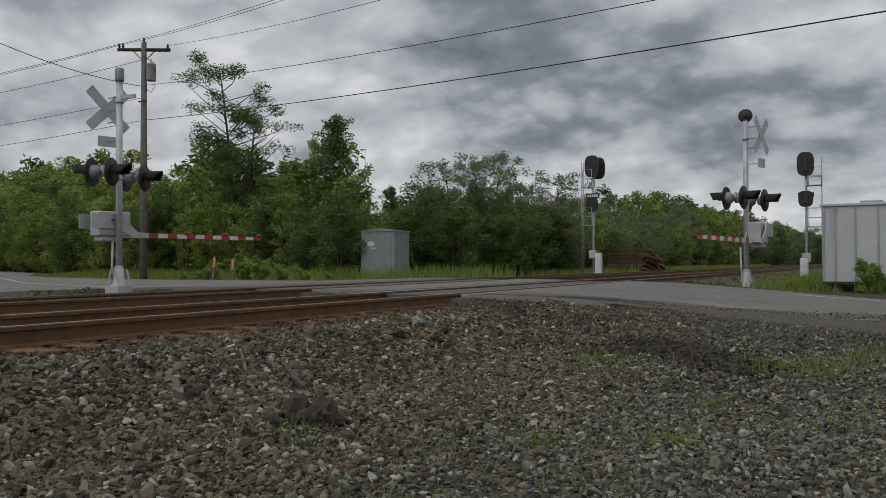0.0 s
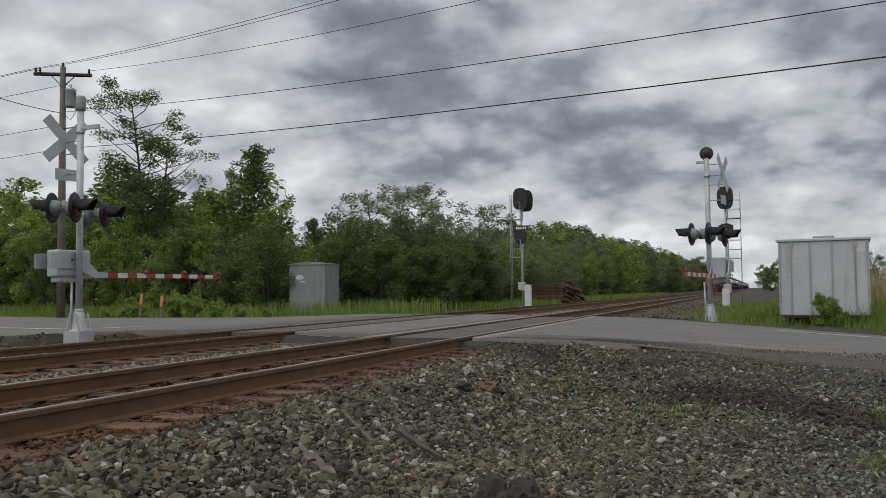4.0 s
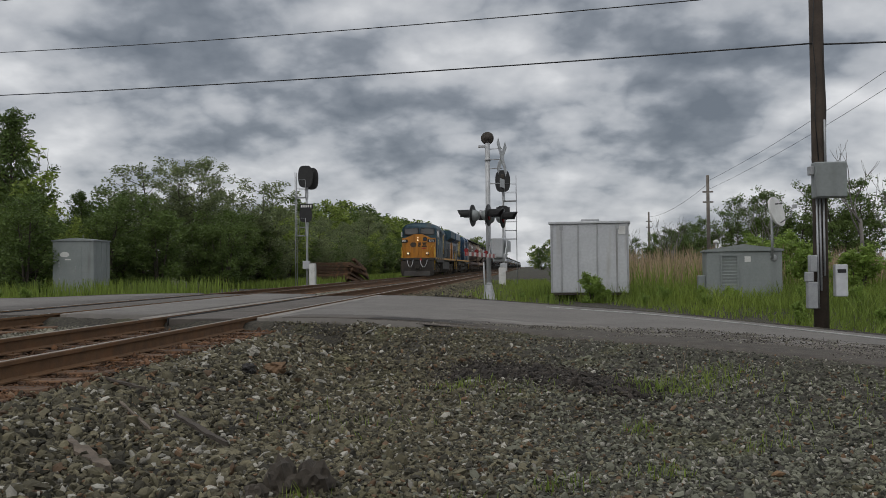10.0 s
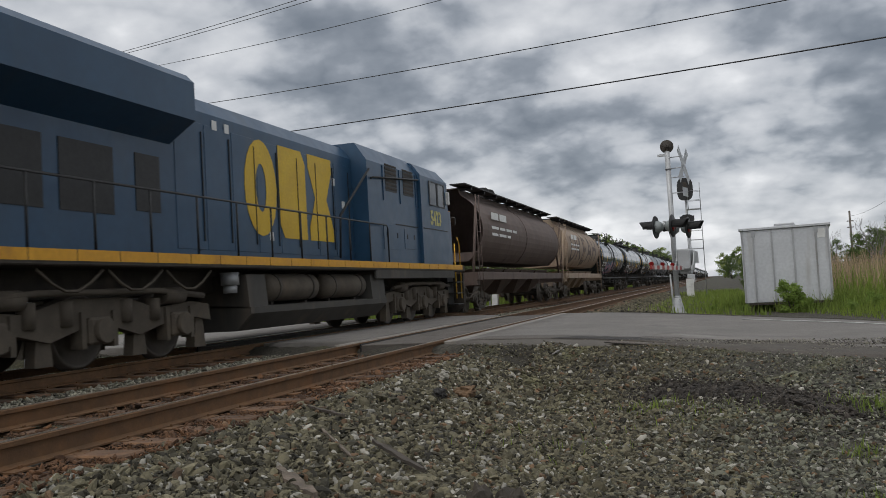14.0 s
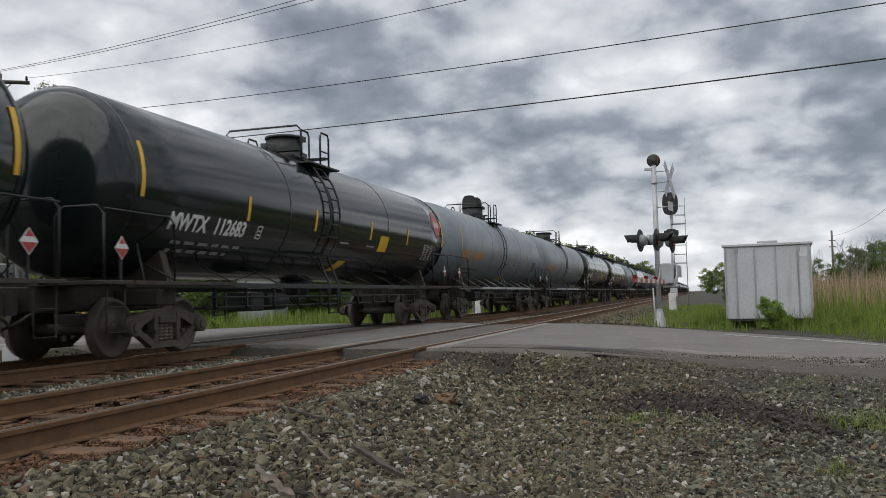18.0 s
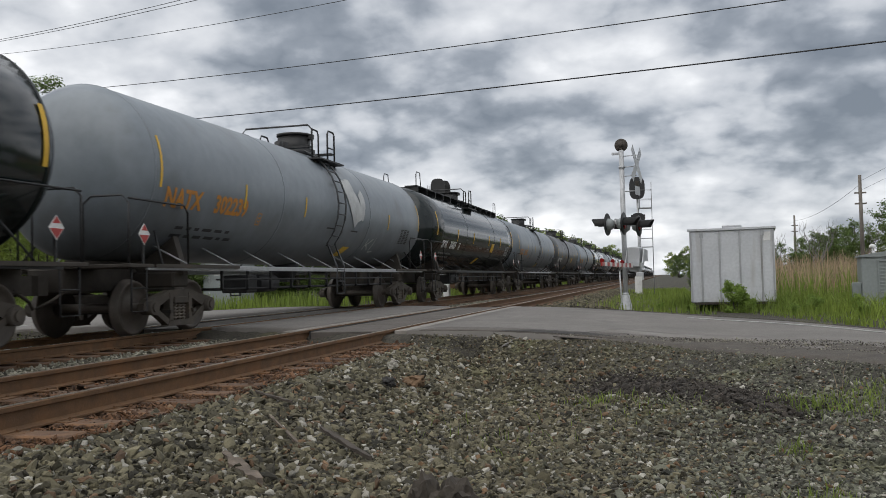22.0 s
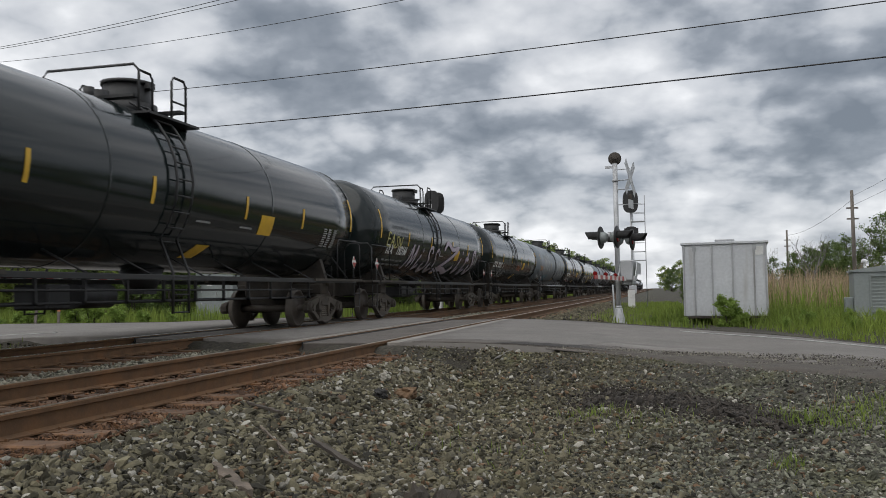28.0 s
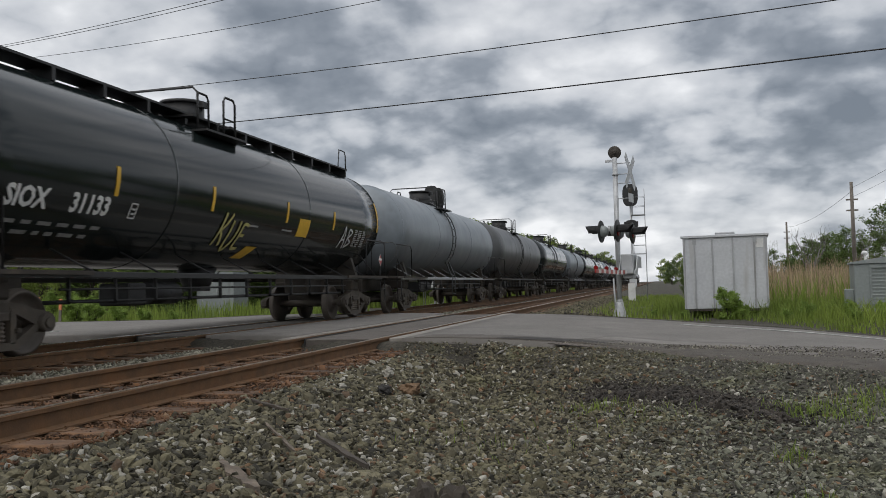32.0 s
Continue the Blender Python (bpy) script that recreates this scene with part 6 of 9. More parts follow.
# ---- the consist ----
def build_train():
    a = locomotive("5371", "dark blue and yellow diesel locomotive with lit headlights")
    place_car(a, -232.6, -211.0)
    b = locomotive("5423", "dark blue diesel locomotive coupled with its rear end leading", clean=True)
    b.rotation_euler = (0, 0, math.pi)
    place_car(b, -211.4, -189.4)
    place_car(hopper(17.8, M_rust, "brown covered hopper car with rusty grime"), -189.2, -171.4)
    h2 = hopper(15.6, M_tan, "faded tan covered hopper car with red-brown spray paint")
    place_car(h2, -171.4, -155.6)
    bm = B()
    for st in word_strokes("ukeah", -5.4, 5.2, 2.2, 3.6, 3):
        pts = spline(st, 5) if len(st) > 2 else [V(*st[0]), V(*st[1])]
        for p, q in zip(pts, pts[1:]):
            d = (q - p).normalized() * 0.13
            n = V(-d.y, d.x)
            bm.faces.new([bm.verts.new((1.57 * math.sqrt(max(1 - ((e.y - 2.95) / 1.42) ** 2, 0.02)) + 0.012, e.x, e.y)) for e in (p + n, p - n, q - n, q + n)])
    part("spray_paint", bm, M_rust, h2.children[0], "red-brown sprayed strokes")
    R, zc = TANK_R, TANK_Z

    def graffiti(f0, f1, z0, z1, n, w, material, label, seed):
        return lambda shell, half: scrawl(shell, tag_strokes(f0 * half, f1 * half, zc + z0, zc + z1, n, seed), w, R, zc, material, label)

    def sprayed(word, f0, f1, z0, z1, w, material, label, seed, gap=0.12):
        return lambda shell, half: scrawl(shell, word_strokes(word, f0 * half, f1 * half, zc + z0, zc + z1, seed, gap=gap), w, R, zc, material, label)

    def diamond(shell, half):
        bm = B()
        c, q = half * 0.86, 0.46
        for k in range(6):
            z0, z1 = zc + 0.35 + q * (k - 3) / 3, zc + 0.35 + q * (k - 2) / 3
            w0, w1 = q * (1 - abs(k - 3) / 3), q * (1 - abs(k - 2) / 3)
            pts = [(c - w0, z0), (c + w0, z0), (c + w1, z1), (c - w1, z1)]
            pts = [p for i, p in enumerate(pts) if p not in pts[:i]]
            bm.faces.new([bm.verts.new((math.sqrt(R * R - (z - zc) ** 2) + 0.008, y, z)) for y, z in pts])
        bmesh.ops.remove_doubles(bm, verts=bm.verts, dist=0.0005)
        d = part("red_diamond", bm, M_red, shell, "red diamond with pale bars")
        bm = B()
        for k in range(3):
            bm.faces.new([bm.verts.new((math.sqrt(R * R - (z - zc) ** 2) + 0.012, y, z)) for y, z in ((c - 0.22 + k * 0.16, zc + 0.27), (c - 0.12 + k * 0.16, zc + 0.27), (c - 0.12 + k * 0.16, zc + 0.45), (c - 0.22 + k * 0.16, zc + 0.45))])
        part("diamond_bars", bm, M_white, d)

    def white_patch(shell, half):
        scrawl(shell, [[(1.75, zc - 0.36), (1.35, zc + 0.05), (1.12, zc + 0.45), (1.08, zc + 0.72)], [(1.85, zc - 0.32), (1.70, zc + 0.10), (1.45, zc + 0.40), (1.40, zc + 0.78)], [(1.98, zc - 0.25), (2.08, zc + 0.05), (2.12, zc + 0.25), (2.02, zc + 0.48)]], 0.38, R, zc, M_whiteg, "bleached white patch where old paint came off")

    BK, GR, DK = M_tblack, M_tgrey, M_tdark
    black, grey = "glossy black tank car with yellow strips", "weathered grey tank car with yellow strips"
    cars = [
        (-155.5, -138.0, BK, "TILX", "195330", False, M_txtwhite, black + " and blue graffiti", [sprayed("hoba", -0.57, 0.11, -1.22, -0.46, 0.40, M_blueg, "blue sprayed glow behind the letters", 12), sprayed("hoba", -0.57, 0.11, -1.22, -0.46, 0.23, M_pinkg, "fat pink sprayed letters", 12), graffiti(0.48, 0.78, -1.08, -0.55, 5, 0.035, M_txtdim, "thin faded white sprayed tag", 32), graffiti(0.11, 0.28, -1.1, -0.8, 4, 0.03, M_whiteg, "thin white sprayed tag", 31)]),
        (-138.0, -120.55, BK, "SIOX", "31093", True, M_txtwhite, black + " and pale graffiti", [sprayed("unahel", 0.23, 0.55, -1.15, -0.70, 0.035, M_pinkg, "thin pink sprayed scrawl", 12), graffiti(0.23, 0.4, -0.85, -0.68, 2, 0.03, M_blueg, "thin blue sprayed line", 33), sprayed("blu", -0.62, -0.48, -1.1, -0.6, 0.03, M_txtdim, "faded sprayed tag", 51), sprayed("zetu", -0.44, -0.30, -1.1, -0.66, 0.04, M_whiteg, "thin white sprayed tag", 52), sprayed("les", -0.15, -0.03, -0.92, -0.62, 0.045, M_whiteg, "white sprayed tag in two lines", 53), sprayed("ebu", -0.15, -0.01, -1.25, -0.92, 0.045, M_whiteg, "white sprayed tag in two lines", 54)]),
        (-120.55, -102.75, BK, "MWTX", "112683", False, M_txtwhite, black + " and a red diamond", [diamond]),
        (-102.75, -85.3, GR, "NATX", "364499", False, M_txtorange, grey + " and orange numbers", []),
        (-85.3, -67.75, GR, "NATX", "364057", False, M_txtorange, grey + " and white spray paint", [sprayed("alok", 0.10, 0.36, -0.55, -0.15, 0.06, M_whiteg, "white sprayed tag", 14)]),
        (-67.75, -50.1, BK, "SIOX", "31162", True, M_txtwhite, black + " and a long running board", []),
        (-50.1, -32.5, BK, "CTCX", "730968", True, M_txtwhite, black, []),
        (-32.5, -14.9, GR, "NATX", "302239", False, M_txtorange, grey + " and a bleached white patch", [white_patch, sprayed("kl", 0.36, 0.50, -1.05, -0.70, 0.04, M_whiteg, "white sprayed tag", 15)]),
        (-14.9, 2.9, BK, "SIOX", "31025", True, M_txtwhite, black + " and a long running board", []),
        (2.9, 20.7, GR, "UTLX", "25467", False, M_txtorange, grey + " and orange numbers", []),
        (20.7, 38.2, DK, "CTCX", "301892", False, M_txtwhite, "dull dark grey tank car with yellow strips", []),
        (38.2, 55.85, GR, "UTLX", "201687", False, M_txtorange, grey, []),
        (55.85, 74.8, BK, "TILX", "191243", False, M_txtwhite, black + " and white numbers", []),
        (74.8, 92.0, GR, "", "", False, M_txtorange, grey + " and an orange tag", [graffiti(-0.5, 0.1, -0.5, 0.1, 4, 0.09, M_orangeg, "orange sprayed tag", 16)]),
        (92.0, 109.4, BK, "", "", False, M_txtwhite, black, []),
        (109.4, 127.05, BK, "TILX", "192166", False, M_txtwhite, black + " and lilac sprayed letters", [sprayed("easn", -0.84, -0.64, -0.52, -0.12, 0.05, M_txtyel, "pale yellow sprayed tag", 19), sprayed("miss", -0.50, -0.02, -1.12, -0.30, 0.13, M_lilac, "pale lilac sprayed letters", 16), sprayed("z", 0.02, 0.33, -1.15, -0.12, 0.17, M_lilac, "large pale lilac sprayed letter", 17, 0.0), sprayed("its", 0.36, 0.76, -1.12, -0.15, 0.15, M_lilac, "pale lilac sprayed letters", 18, 0.2)]),
        (127.05, 144.8, BK, "CTCX", "302693", False, M_txtwhite, black + " and a thin white tag", [sprayed("bluet", -0.56, -0.32, -1.15, -0.8, 0.035, M_whiteg, "thin white sprayed tag", 18), sprayed("oke", 0.05, 0.20, -0.75, -0.5, 0.03, M_orangeg, "thin orange sprayed tag", 19)]),
        (144.8, 162.55, GR, "UTLX", "", False, M_txtorange, grey + " and large white spray paint", [sprayed("moen", -0.66, -0.10, -0.50, 0.55, 0.16, M_whiteg, "large white sprayed letters", 20), sprayed("alen", 0.24, 0.92, -0.75, 0.50, 0.17, M_whiteg, "large white sprayed letters", 21), sprayed("etklu", -0.58, -0.30, -1.20, -0.82, 0.06, M_blueg, "pale sprayed tag", 22)]),
        (162.55, 180.3, BK, "TILX", "191349", False, M_txtwhite, black + " and white numbers", []),
        (180.3, 198.5, BK, "SIOX", "31133", True, M_txtwhite, black + " and a long running board", [sprayed("kue", -0.14, 0.0, -1.05, -0.5, 0.06, M_txtyel, "pale yellow sprayed tag", 23), sprayed("ab", 0.60, 0.70, -0.85, -0.35, 0.05, M_whiteg, "white sprayed tag", 24)]),
    ]
    for u0, u1, pt, mk, nm, bd, tm, lb, ex in cars:
        c, L, half, shell = tank_car(u0, u1, pt, mk, nm, bd, not bd, tm, label=lb, extras=ex, aft={-32.5: 1.25, 2.9: 0.95, 144.8: 1.5}.get(u0, 0.0))
        place_car(c, u0, u1)
    u = 198.5
    order = "GDBGKBGKDBKGBKGBDKGB"
    for ch in order:
        pt = {"G": GR, "D": DK, "B": BK, "K": BK}[ch]
        c, L, half, shell = tank_car(u, u + 17.7, pt, "", "", ch == "K", ch != "K", label=grey if ch == "G" else black, low=True)
        place_car(c, u, u + 17.7)
        u += 17.7


build_train()


def motions():
    for ob, u in TRAIN:
        rz = math.degrees(ob.rotation_euler.z)
        walk(ob, [(t, pose(X_FAR, u - SPEED * (t - 24.0), TOP, 0, 0, rz)) for t in (0.0, 8.0, 16.0, 24.0, 32.0)])


# ---- crossing signals ----
def signal_light(parent, c, d, lit, name="flashing_light"):
    """A round lamp on a black backing disc, under a long hood, that faces d."""
    c, d = V(*c), V(*d).normalized()
    side = V(-d.y, d.x, 0)
    bm = B()
    lathe(bm, c - d * 0.02, d, [(0, 0.29), (0.012, 0.30), (0.02, 0.30), (0.02, 0.0)], 28)
    disc = part(name, bm, M_black, parent, "flashing light on a black backing disc")
    bm = B()
    lathe(bm, c - d * 0.20, d, [(0, 0.04), (0.02, 0.10), (0.08, 0.145), (0.17, 0.16), (0.18, 0.16)], 18)
    part("lamp_housing", bm, M_cabgrey, disc, "grey rounded lamp housing")
    bm = B()
    n = 12
    rows = []
    for s in (0.0, 0.40):
        rows.append([])
        for k in range(n + 1):
            a = radians(-15 + 210 * k / n)
            r = 0.165
            z = math.sin(a) * r
            ln = s if z > -0.05 else s * 0.35
            rows[-1].append(bm.verts.new(c + d * (0.02 + ln * (0.7 + 0.3 * max(z, 0) / r)) + side * math.cos(a) * r + V(0, 0, z)))
    fs = [bm.faces.new((rows[0][k], rows[0][k + 1], rows[1][k + 1], rows[1][k])) for k in range(n)]
    bmesh.ops.solidify(bm, geom=fs, thickness=0.006)
    part("hood", bm, M_black, disc)
    bm = B()
    lathe(bm, c + d * 0.015, d, [(0, 0.15), (0.02, 0.13), (0.035, 0.0)], 20)
    part("lens", bm, M_redglow if lit else M_redlens, disc, "lit red lens" if lit else "dark red lens")
    return disc


def gate_signal(base, zt, road_dir, arm_dir, arm_len, arm_z, lz, cross_z, cross_off, bell, label, lits, light_dir=None):
    x, y, z = base
    g = thing("crossing_gate", label, "crossing signal", group="crossing gates at the road")
    bm = B()
    cyl(bm, (x, y, z), (x, y, zt), 0.068, seg=18)
    for q in (z + 0.42, lz - 0.1, zt - 0.5):
        cyl(bm, (x, y, q), (x, y, q + 0.06), 0.085, seg=18)
    part("mast", bm, M_alu, g, "weathered aluminium mast")
    bm = B()
    prism(bm, [(x - 0.2, y - 0.2), (x + 0.2, y - 0.2), (x + 0.2, y + 0.2), (x - 0.2, y + 0.2)], z - 0.25, z + 0.03, "z")
    for a, b in ((-0.16, -0.16), (0.16, -0.16), (0.16, 0.16), (-0.16, 0.16)):
        prism(bm, [(x + a - 0.02, z + 0.03), (x + a + 0.02, z + 0.03), (x + a * 0.4 + 0.02, z + 0.4), (x + a * 0.4 - 0.02, z + 0.4)], y + b - 0.012, y + b + 0.012, "y")
    lathe(bm, (x, y, z + 0.02), (0, 0, 1), [(0, 0.2), (0.03, 0.2), (0.05, 0.13), (0.40, 0.10), (0.42, 0.07)], 8)
    part("base", bm, M_alu, g, "cast base on a concrete footing")
    d = V(*road_dir, 0).normalized()
    s = V(-d.y, d.x, 0)
    if s.y < 0:
        s = -s
    # lights
    d0, s0 = d, s
    if light_dir:
        d = V(*light_dir, 0).normalized()
        s = V(-d.y, d.x, 0) if d.x > 0 else V(d.y, -d.x, 0)
    bm = B()
    tube(bm, [V(x, y, lz + 0.12) - s * 0.75, V(x, y, lz + 0.12) + s * 0.75], 0.028)
    for q in (-0.72, 0.72):
        tube(bm, [V(x, y, lz + 0.12) + s * q, V(x, y, lz) + s * q], 0.035)
    cyl(bm, (x, y, lz + 0.04), (x, y, lz + 0.2), 0.095, seg=12)
    part("crossarm", bm, M_alu, g)
    k = 0
    for q in (-0.72, 0.72):
        for e in (-1, 1):
            signal_light(g, V(x, y, lz) + s * q + d * e * 0.23, d * e, lits[k])
            k += 1
    d, s = d0, s0
    # crossbuck
    cb = V(x, y, cross_z) + d * cross_off
    for sg, nm in ((1, "a"), (-1, "b")):
        bm = B()
        u = (s + V(0, 0, sg * 0.95)).normalized()
        n = V(-d.y, d.x, 0)
        w = u.cross(d).normalized()
        vs = []
        for t in (0.0 + 0.006 * (sg > 0), 0.004 + 0.006 * (sg > 0)):
            vs.append([bm.verts.new(cb + d * t + u * a * 0.61 + w * b * 0.115) for a, b in ((-1, -1), (1, -1), (1, 1), (-1, 1))])
        bm.faces.new(vs[0]), bm.faces.new(vs[1][::-1])
        for i in range(4):
            bm.faces.new((vs[0][i], vs[0][(i + 1) % 4], vs[1][(i + 1) % 4], vs[1][i]))
        part("crossbuck_blade", bm, M_alu, g, "bare aluminium back of a crossbuck blade")
    bm = B()
    c2 = cb + V(0, 0, -0.72)
    u = s
    vs = [[bm.verts.new(c2 + d * t + u * a * 0.24 + V(0, 0, b * 0.12)) for a, b in ((-1, -1), (1, -1), (1, 1), (-1, 1))] for t in (0, 0.004)]
    bm.faces.new(vs[0]), bm.faces.new(vs[1][::-1])
    for i in range(4):
        bm.faces.new((vs[0][i], vs[0][(i + 1) % 4], vs[1][(i + 1) % 4], vs[1][i]))
    part("tracks_plate", bm, M_alu, g)
    bm = B()
    for zz in (cross_z + 0.25, cross_z - 0.05, cross_z - 0.3, cross_z - 0.72):
        tube(bm, [(x, y, zz), V(x, y, zz) + d * cross_off], 0.014)
    part("bracket", bm, M_galv, g)
    # bell or cap
    bm = B()
    if bell:
        lathe(bm, (x, y + 0.10, zt + 0.14), (0, -1, 0), [(0.0, 0.02), (0.02, 0.15), (0.06, 0.18), (0.10, 0.18), (0.13, 0.15), (0.15, 0.05), (0.19, 0.03)], 20)
        cyl(bm, (x, y, zt), (x, y, zt + 0.05), 0.05, seg=10)
        part("bell", bm, M_under, g, "dark round warning bell")
        bm = B()
        box(bm, x - 0.26, x, y - 0.04, y + 0.04, zt - 0.12, zt - 0.06)
        part("bracket", bm, M_alu, g)
    else:
        lathe(bm, (x, y, zt - 0.02), (0, 0, 1), [(0, 0.09), (0.04, 0.10), (0.26, 0.10), (0.3, 0.08), (0.3, 0)], 14)
        part("mast_cap", bm, M_cabgrey, g)
        bm = B()
        box(bm, x, x + 0.48, y - 0.03, y + 0.03, zt - 0.42, zt - 0.34)
        part("bracket", bm, M_alu, g)
    # gate mechanism and arm
    a = V(*arm_dir, 0).normalized()
    b = V(-a.y, a.x, 0)
    rot = Matrix.Translation((x, y, arm_z)) @ Matrix(((a.x, b.x, 0, 0), (a.y, b.y, 0, 0), (0, 0, 1, 0), (0, 0, 0, 1)))
    bm = B()
    box(bm, -0.42, 0.40, 0.12, 0.46, -0.05, 0.50, 0.03)
    box(bm, -0.35, 0.2, 0.15, 0.42, -0.16, -0.05, 0.02)
    bm.transform(rot)
    mech = part("gate_mechanism", bm, M_alu, g, "grey aluminium gate motor housing")
    for q in (-1, 1):
        bm = B()
        prism(bm, [(-0.62, 0.12), (-0.62, 0.42), (0.15, 0.45), (0.32, 0.25), (0.55, 0.06), (0.80, 0.05), (0.80, -0.06), (0.50, -0.07), (0.22, 0.02), (0.1, 0.12)], 0.30 + q * 0.22, 0.30 + q * 0.22 + 0.025, "y")
        bm.transform(rot)
        part("arm_bracket", bm, M_alu, mech)
    bm = B()
    for q in (-0.12, 0.0, 0.12):
        cyl(bm, (q, 0.1, 0.3), (q, 0.05, 0.3), 0.02, seg=8)
    bm.transform(rot)
    part("bolts", bm, M_black, mech)
    n = 14
    arm = None
    for k in range(n):
        bm = B()
        t0, t1 = 0.72 + (arm_len - 0.72) * k / n, 0.72 + (arm_len - 0.72) * (k + 1) / n
        hw = 0.055 - 0.015 * k / n
        box(bm, t0, t1, 0.285, 0.315, -hw, hw)
        bm.transform(rot)
        if arm is None:
            arm = part("gate_arm", bm, M_white, g, "red and white striped gate arm")
        else:
            part("stripe", bm, M_red if k % 2 else M_white, arm)
    for t in (0.98, 0.72, 0.45):
        bm = B()
        L = arm_len * t
        cyl(bm, (L - 0.04, 0.30, 0.075), (L + 0.06, 0.30, 0.075), 0.045, seg=12)
        box(bm, L - 0.01, L + 0.01, 0.29, 0.31, 0.03, 0.075)
        bm.transform(rot)
        part("arm_lamp", bm, M_redlens, arm, "small red arm lamp")
    # conduit
    bm = B()
    tube(bm, [(x - 0.10, y - 0.05, z), (x - 0.12, y - 0.08, z + 0.5), (x - 0.14, y - 0.05, arm_z - 0.15)], 0.025)
    part("conduit", bm, M_alu, g)
    return g


GATE_L = (-12.85, 13.7, 0.0)
GATE_R = (-1.1, 23.8, -0.16)
gate_signal(GATE_R, 4.22, (-0.97, 0.24), (-0.10, -0.99), 5.4, 1.05, 2.16, 3.80, -0.42, True, "aluminium crossing gate with lowered striped arm and bell", (0, 0, 0, 1))
gate_signal(GATE_L, 4.56, (-0.97, 0.24), (0.10, 0.995), 4.6, 1.18, 2.47, 3.98, 0.50, False, "aluminium crossing gate with lowered striped arm and crossbuck", (0, 0, 0, 1), (-0.942, -0.335))


# ---- railway block signals ----
def block_signal(x, y, z, top, ladder_dx, label, heads, turned=True):
    g = thing("block_signal", label, "railway signal", group="block signals beside the tracks")
    bm = B()
    cyl(bm, (x, y, z), (x, y, top - 0.8), 0.065, seg=14)
    part("mast", bm, M_alu, g)
    for hz, big in heads:
        bm = B()
        w, h = (0.42, 0.62) if big else (0.36, 0.42)
        n = 24
        out = [(x + w * math.copysign(abs(math.cos(a)) ** 0.6, math.cos(a)), hz + h * math.copysign(abs(math.sin(a)) ** 0.75, math.sin(a))) for a in [2 * math.pi * k / n for k in range(n)]]
        prism(bm, out, y - 0.27, y - 0.25, "y")
        box(bm, x - 0.2, x + 0.2, y - 0.25, y + 0.05, hz - h * 0.8, hz + h * 0.8, 0.03)
        hd = part("signal_head", bm, M_black, g, "black signal head with hooded lenses")
        if turned:
            # the rear of the head, with its pale case in the middle
            bm = B()
            box(bm, x - 0.10, x + 0.10, y - 0.34, y - 0.271, hz - h * 0.62, hz + h * 0.62, 0.03)
            part("head_case", bm, M_under, hd, "grey rear case of the signal head")
        elif big:
            bm = B()
            prism(bm, [(a + 0.16, b - 0.06) for a, b in out], y + 0.30, y + 0.42, "y")
            part("second_head", bm, M_black, hd)
    bm = B()
    box(bm, x - 0.38, x + 0.38, y - 0.12, y - 0.09, top - 2.36, top - 2.08)
    pl = part("number_plate", bm, M_black, g, "black plate with white marks")
    for k in range(5):
        bm = B()
        box(bm, x - 0.30 + k * 0.13, x - 0.22 + k * 0.13, y - 0.124, y - 0.121, top - 2.29, top - 2.15)
        part("plate_mark", bm, M_txtwhite, pl)
    # ladder with a cage and platforms
    lx = x + ladder_dx
    bm = B()
    for q in (-0.17, 0.17):
        tube(bm, [(lx, y + q, z), (lx, y + q, top - 0.3)], 0.022)
    for k in range(int((top - z - 0.5) / 0.32)):
        zz = z + 0.35 + 0.32 * k
        tube(bm, [(lx, y - 0.17, zz), (lx, y + 0.17, zz)], 0.012)
    part("ladder", bm, M_galv, g, "galvanised access ladder")
    for zz in (top - 1.75, top - 3.9):
        bm = B()
        a, b = sorted((x, lx))
        box(bm, a, b, y - 0.3, y + 0.3, zz, zz + 0.04)
        for yy in (-0.3, 0.3):
            tube(bm, [(a + 0.1, y + yy, zz), (a + 0.1, y + yy, zz + 1.0), (b, y + yy, zz + 1.0), (b, y + yy, zz)], 0.018)
            tube(bm, [(a + 0.1, y + yy, zz + 0.5), (b, y + yy, zz + 0.5)], 0.014)
        part("platform", bm, M_galv, g)
    bm = B()
    box(bm, x - 0.2, x + 0.2, y - 0.25, y - 0.05, z + 0.95, z + 1.4, 0.02)
    part("junction_box", bm, M_alu, g)
    bm = B()
    cyl(bm, (x, y, z - 0.3), (x, y, z + 0.04), 0.28, seg=12)
    part("footing", bm, M_concrete, g)
    return g


def marker_post(x, y, z, h, r):
    g = thing("marker_post", "white concrete marker post beside a signal mast", "post", group="white posts at the signals")
    bm = B()
    prism(bm, [(x - r, y - r), (x + r, y - r), (x + r, y + r), (x - r, y + r)], z - 0.2, z + h, "z")
    bmesh.ops.bevel(bm, geom=list(bm.edges), offset=0.03, segments=2, affect="EDGES")
    part("shaft", bm, M_white, g)
    bm = B()
    box(bm, x - r * 0.9, x + r * 0.9, y - r * 0.9, y + r * 0.9, z + h, z + h + 0.03, 0.01)
    part("cap", bm, M_concrete, g)


block_signal(-12.4, 47.0, -0.2, 6.5, -0.62, "two-headed railway block signal with ladder", ((5.93, True), (3.78, False)), False)
block_signal(-1.40, 48.3, -0.45, 6.2, 0.75, "two-headed railway block signal with caged ladder", ((5.58, True), (3.78, False)))
marker_post(-11.93, 46.4, -0.2, 1.25, 0.17)
marker_post(-1.47, 47.6, -0.48, 1.2, 0.19)


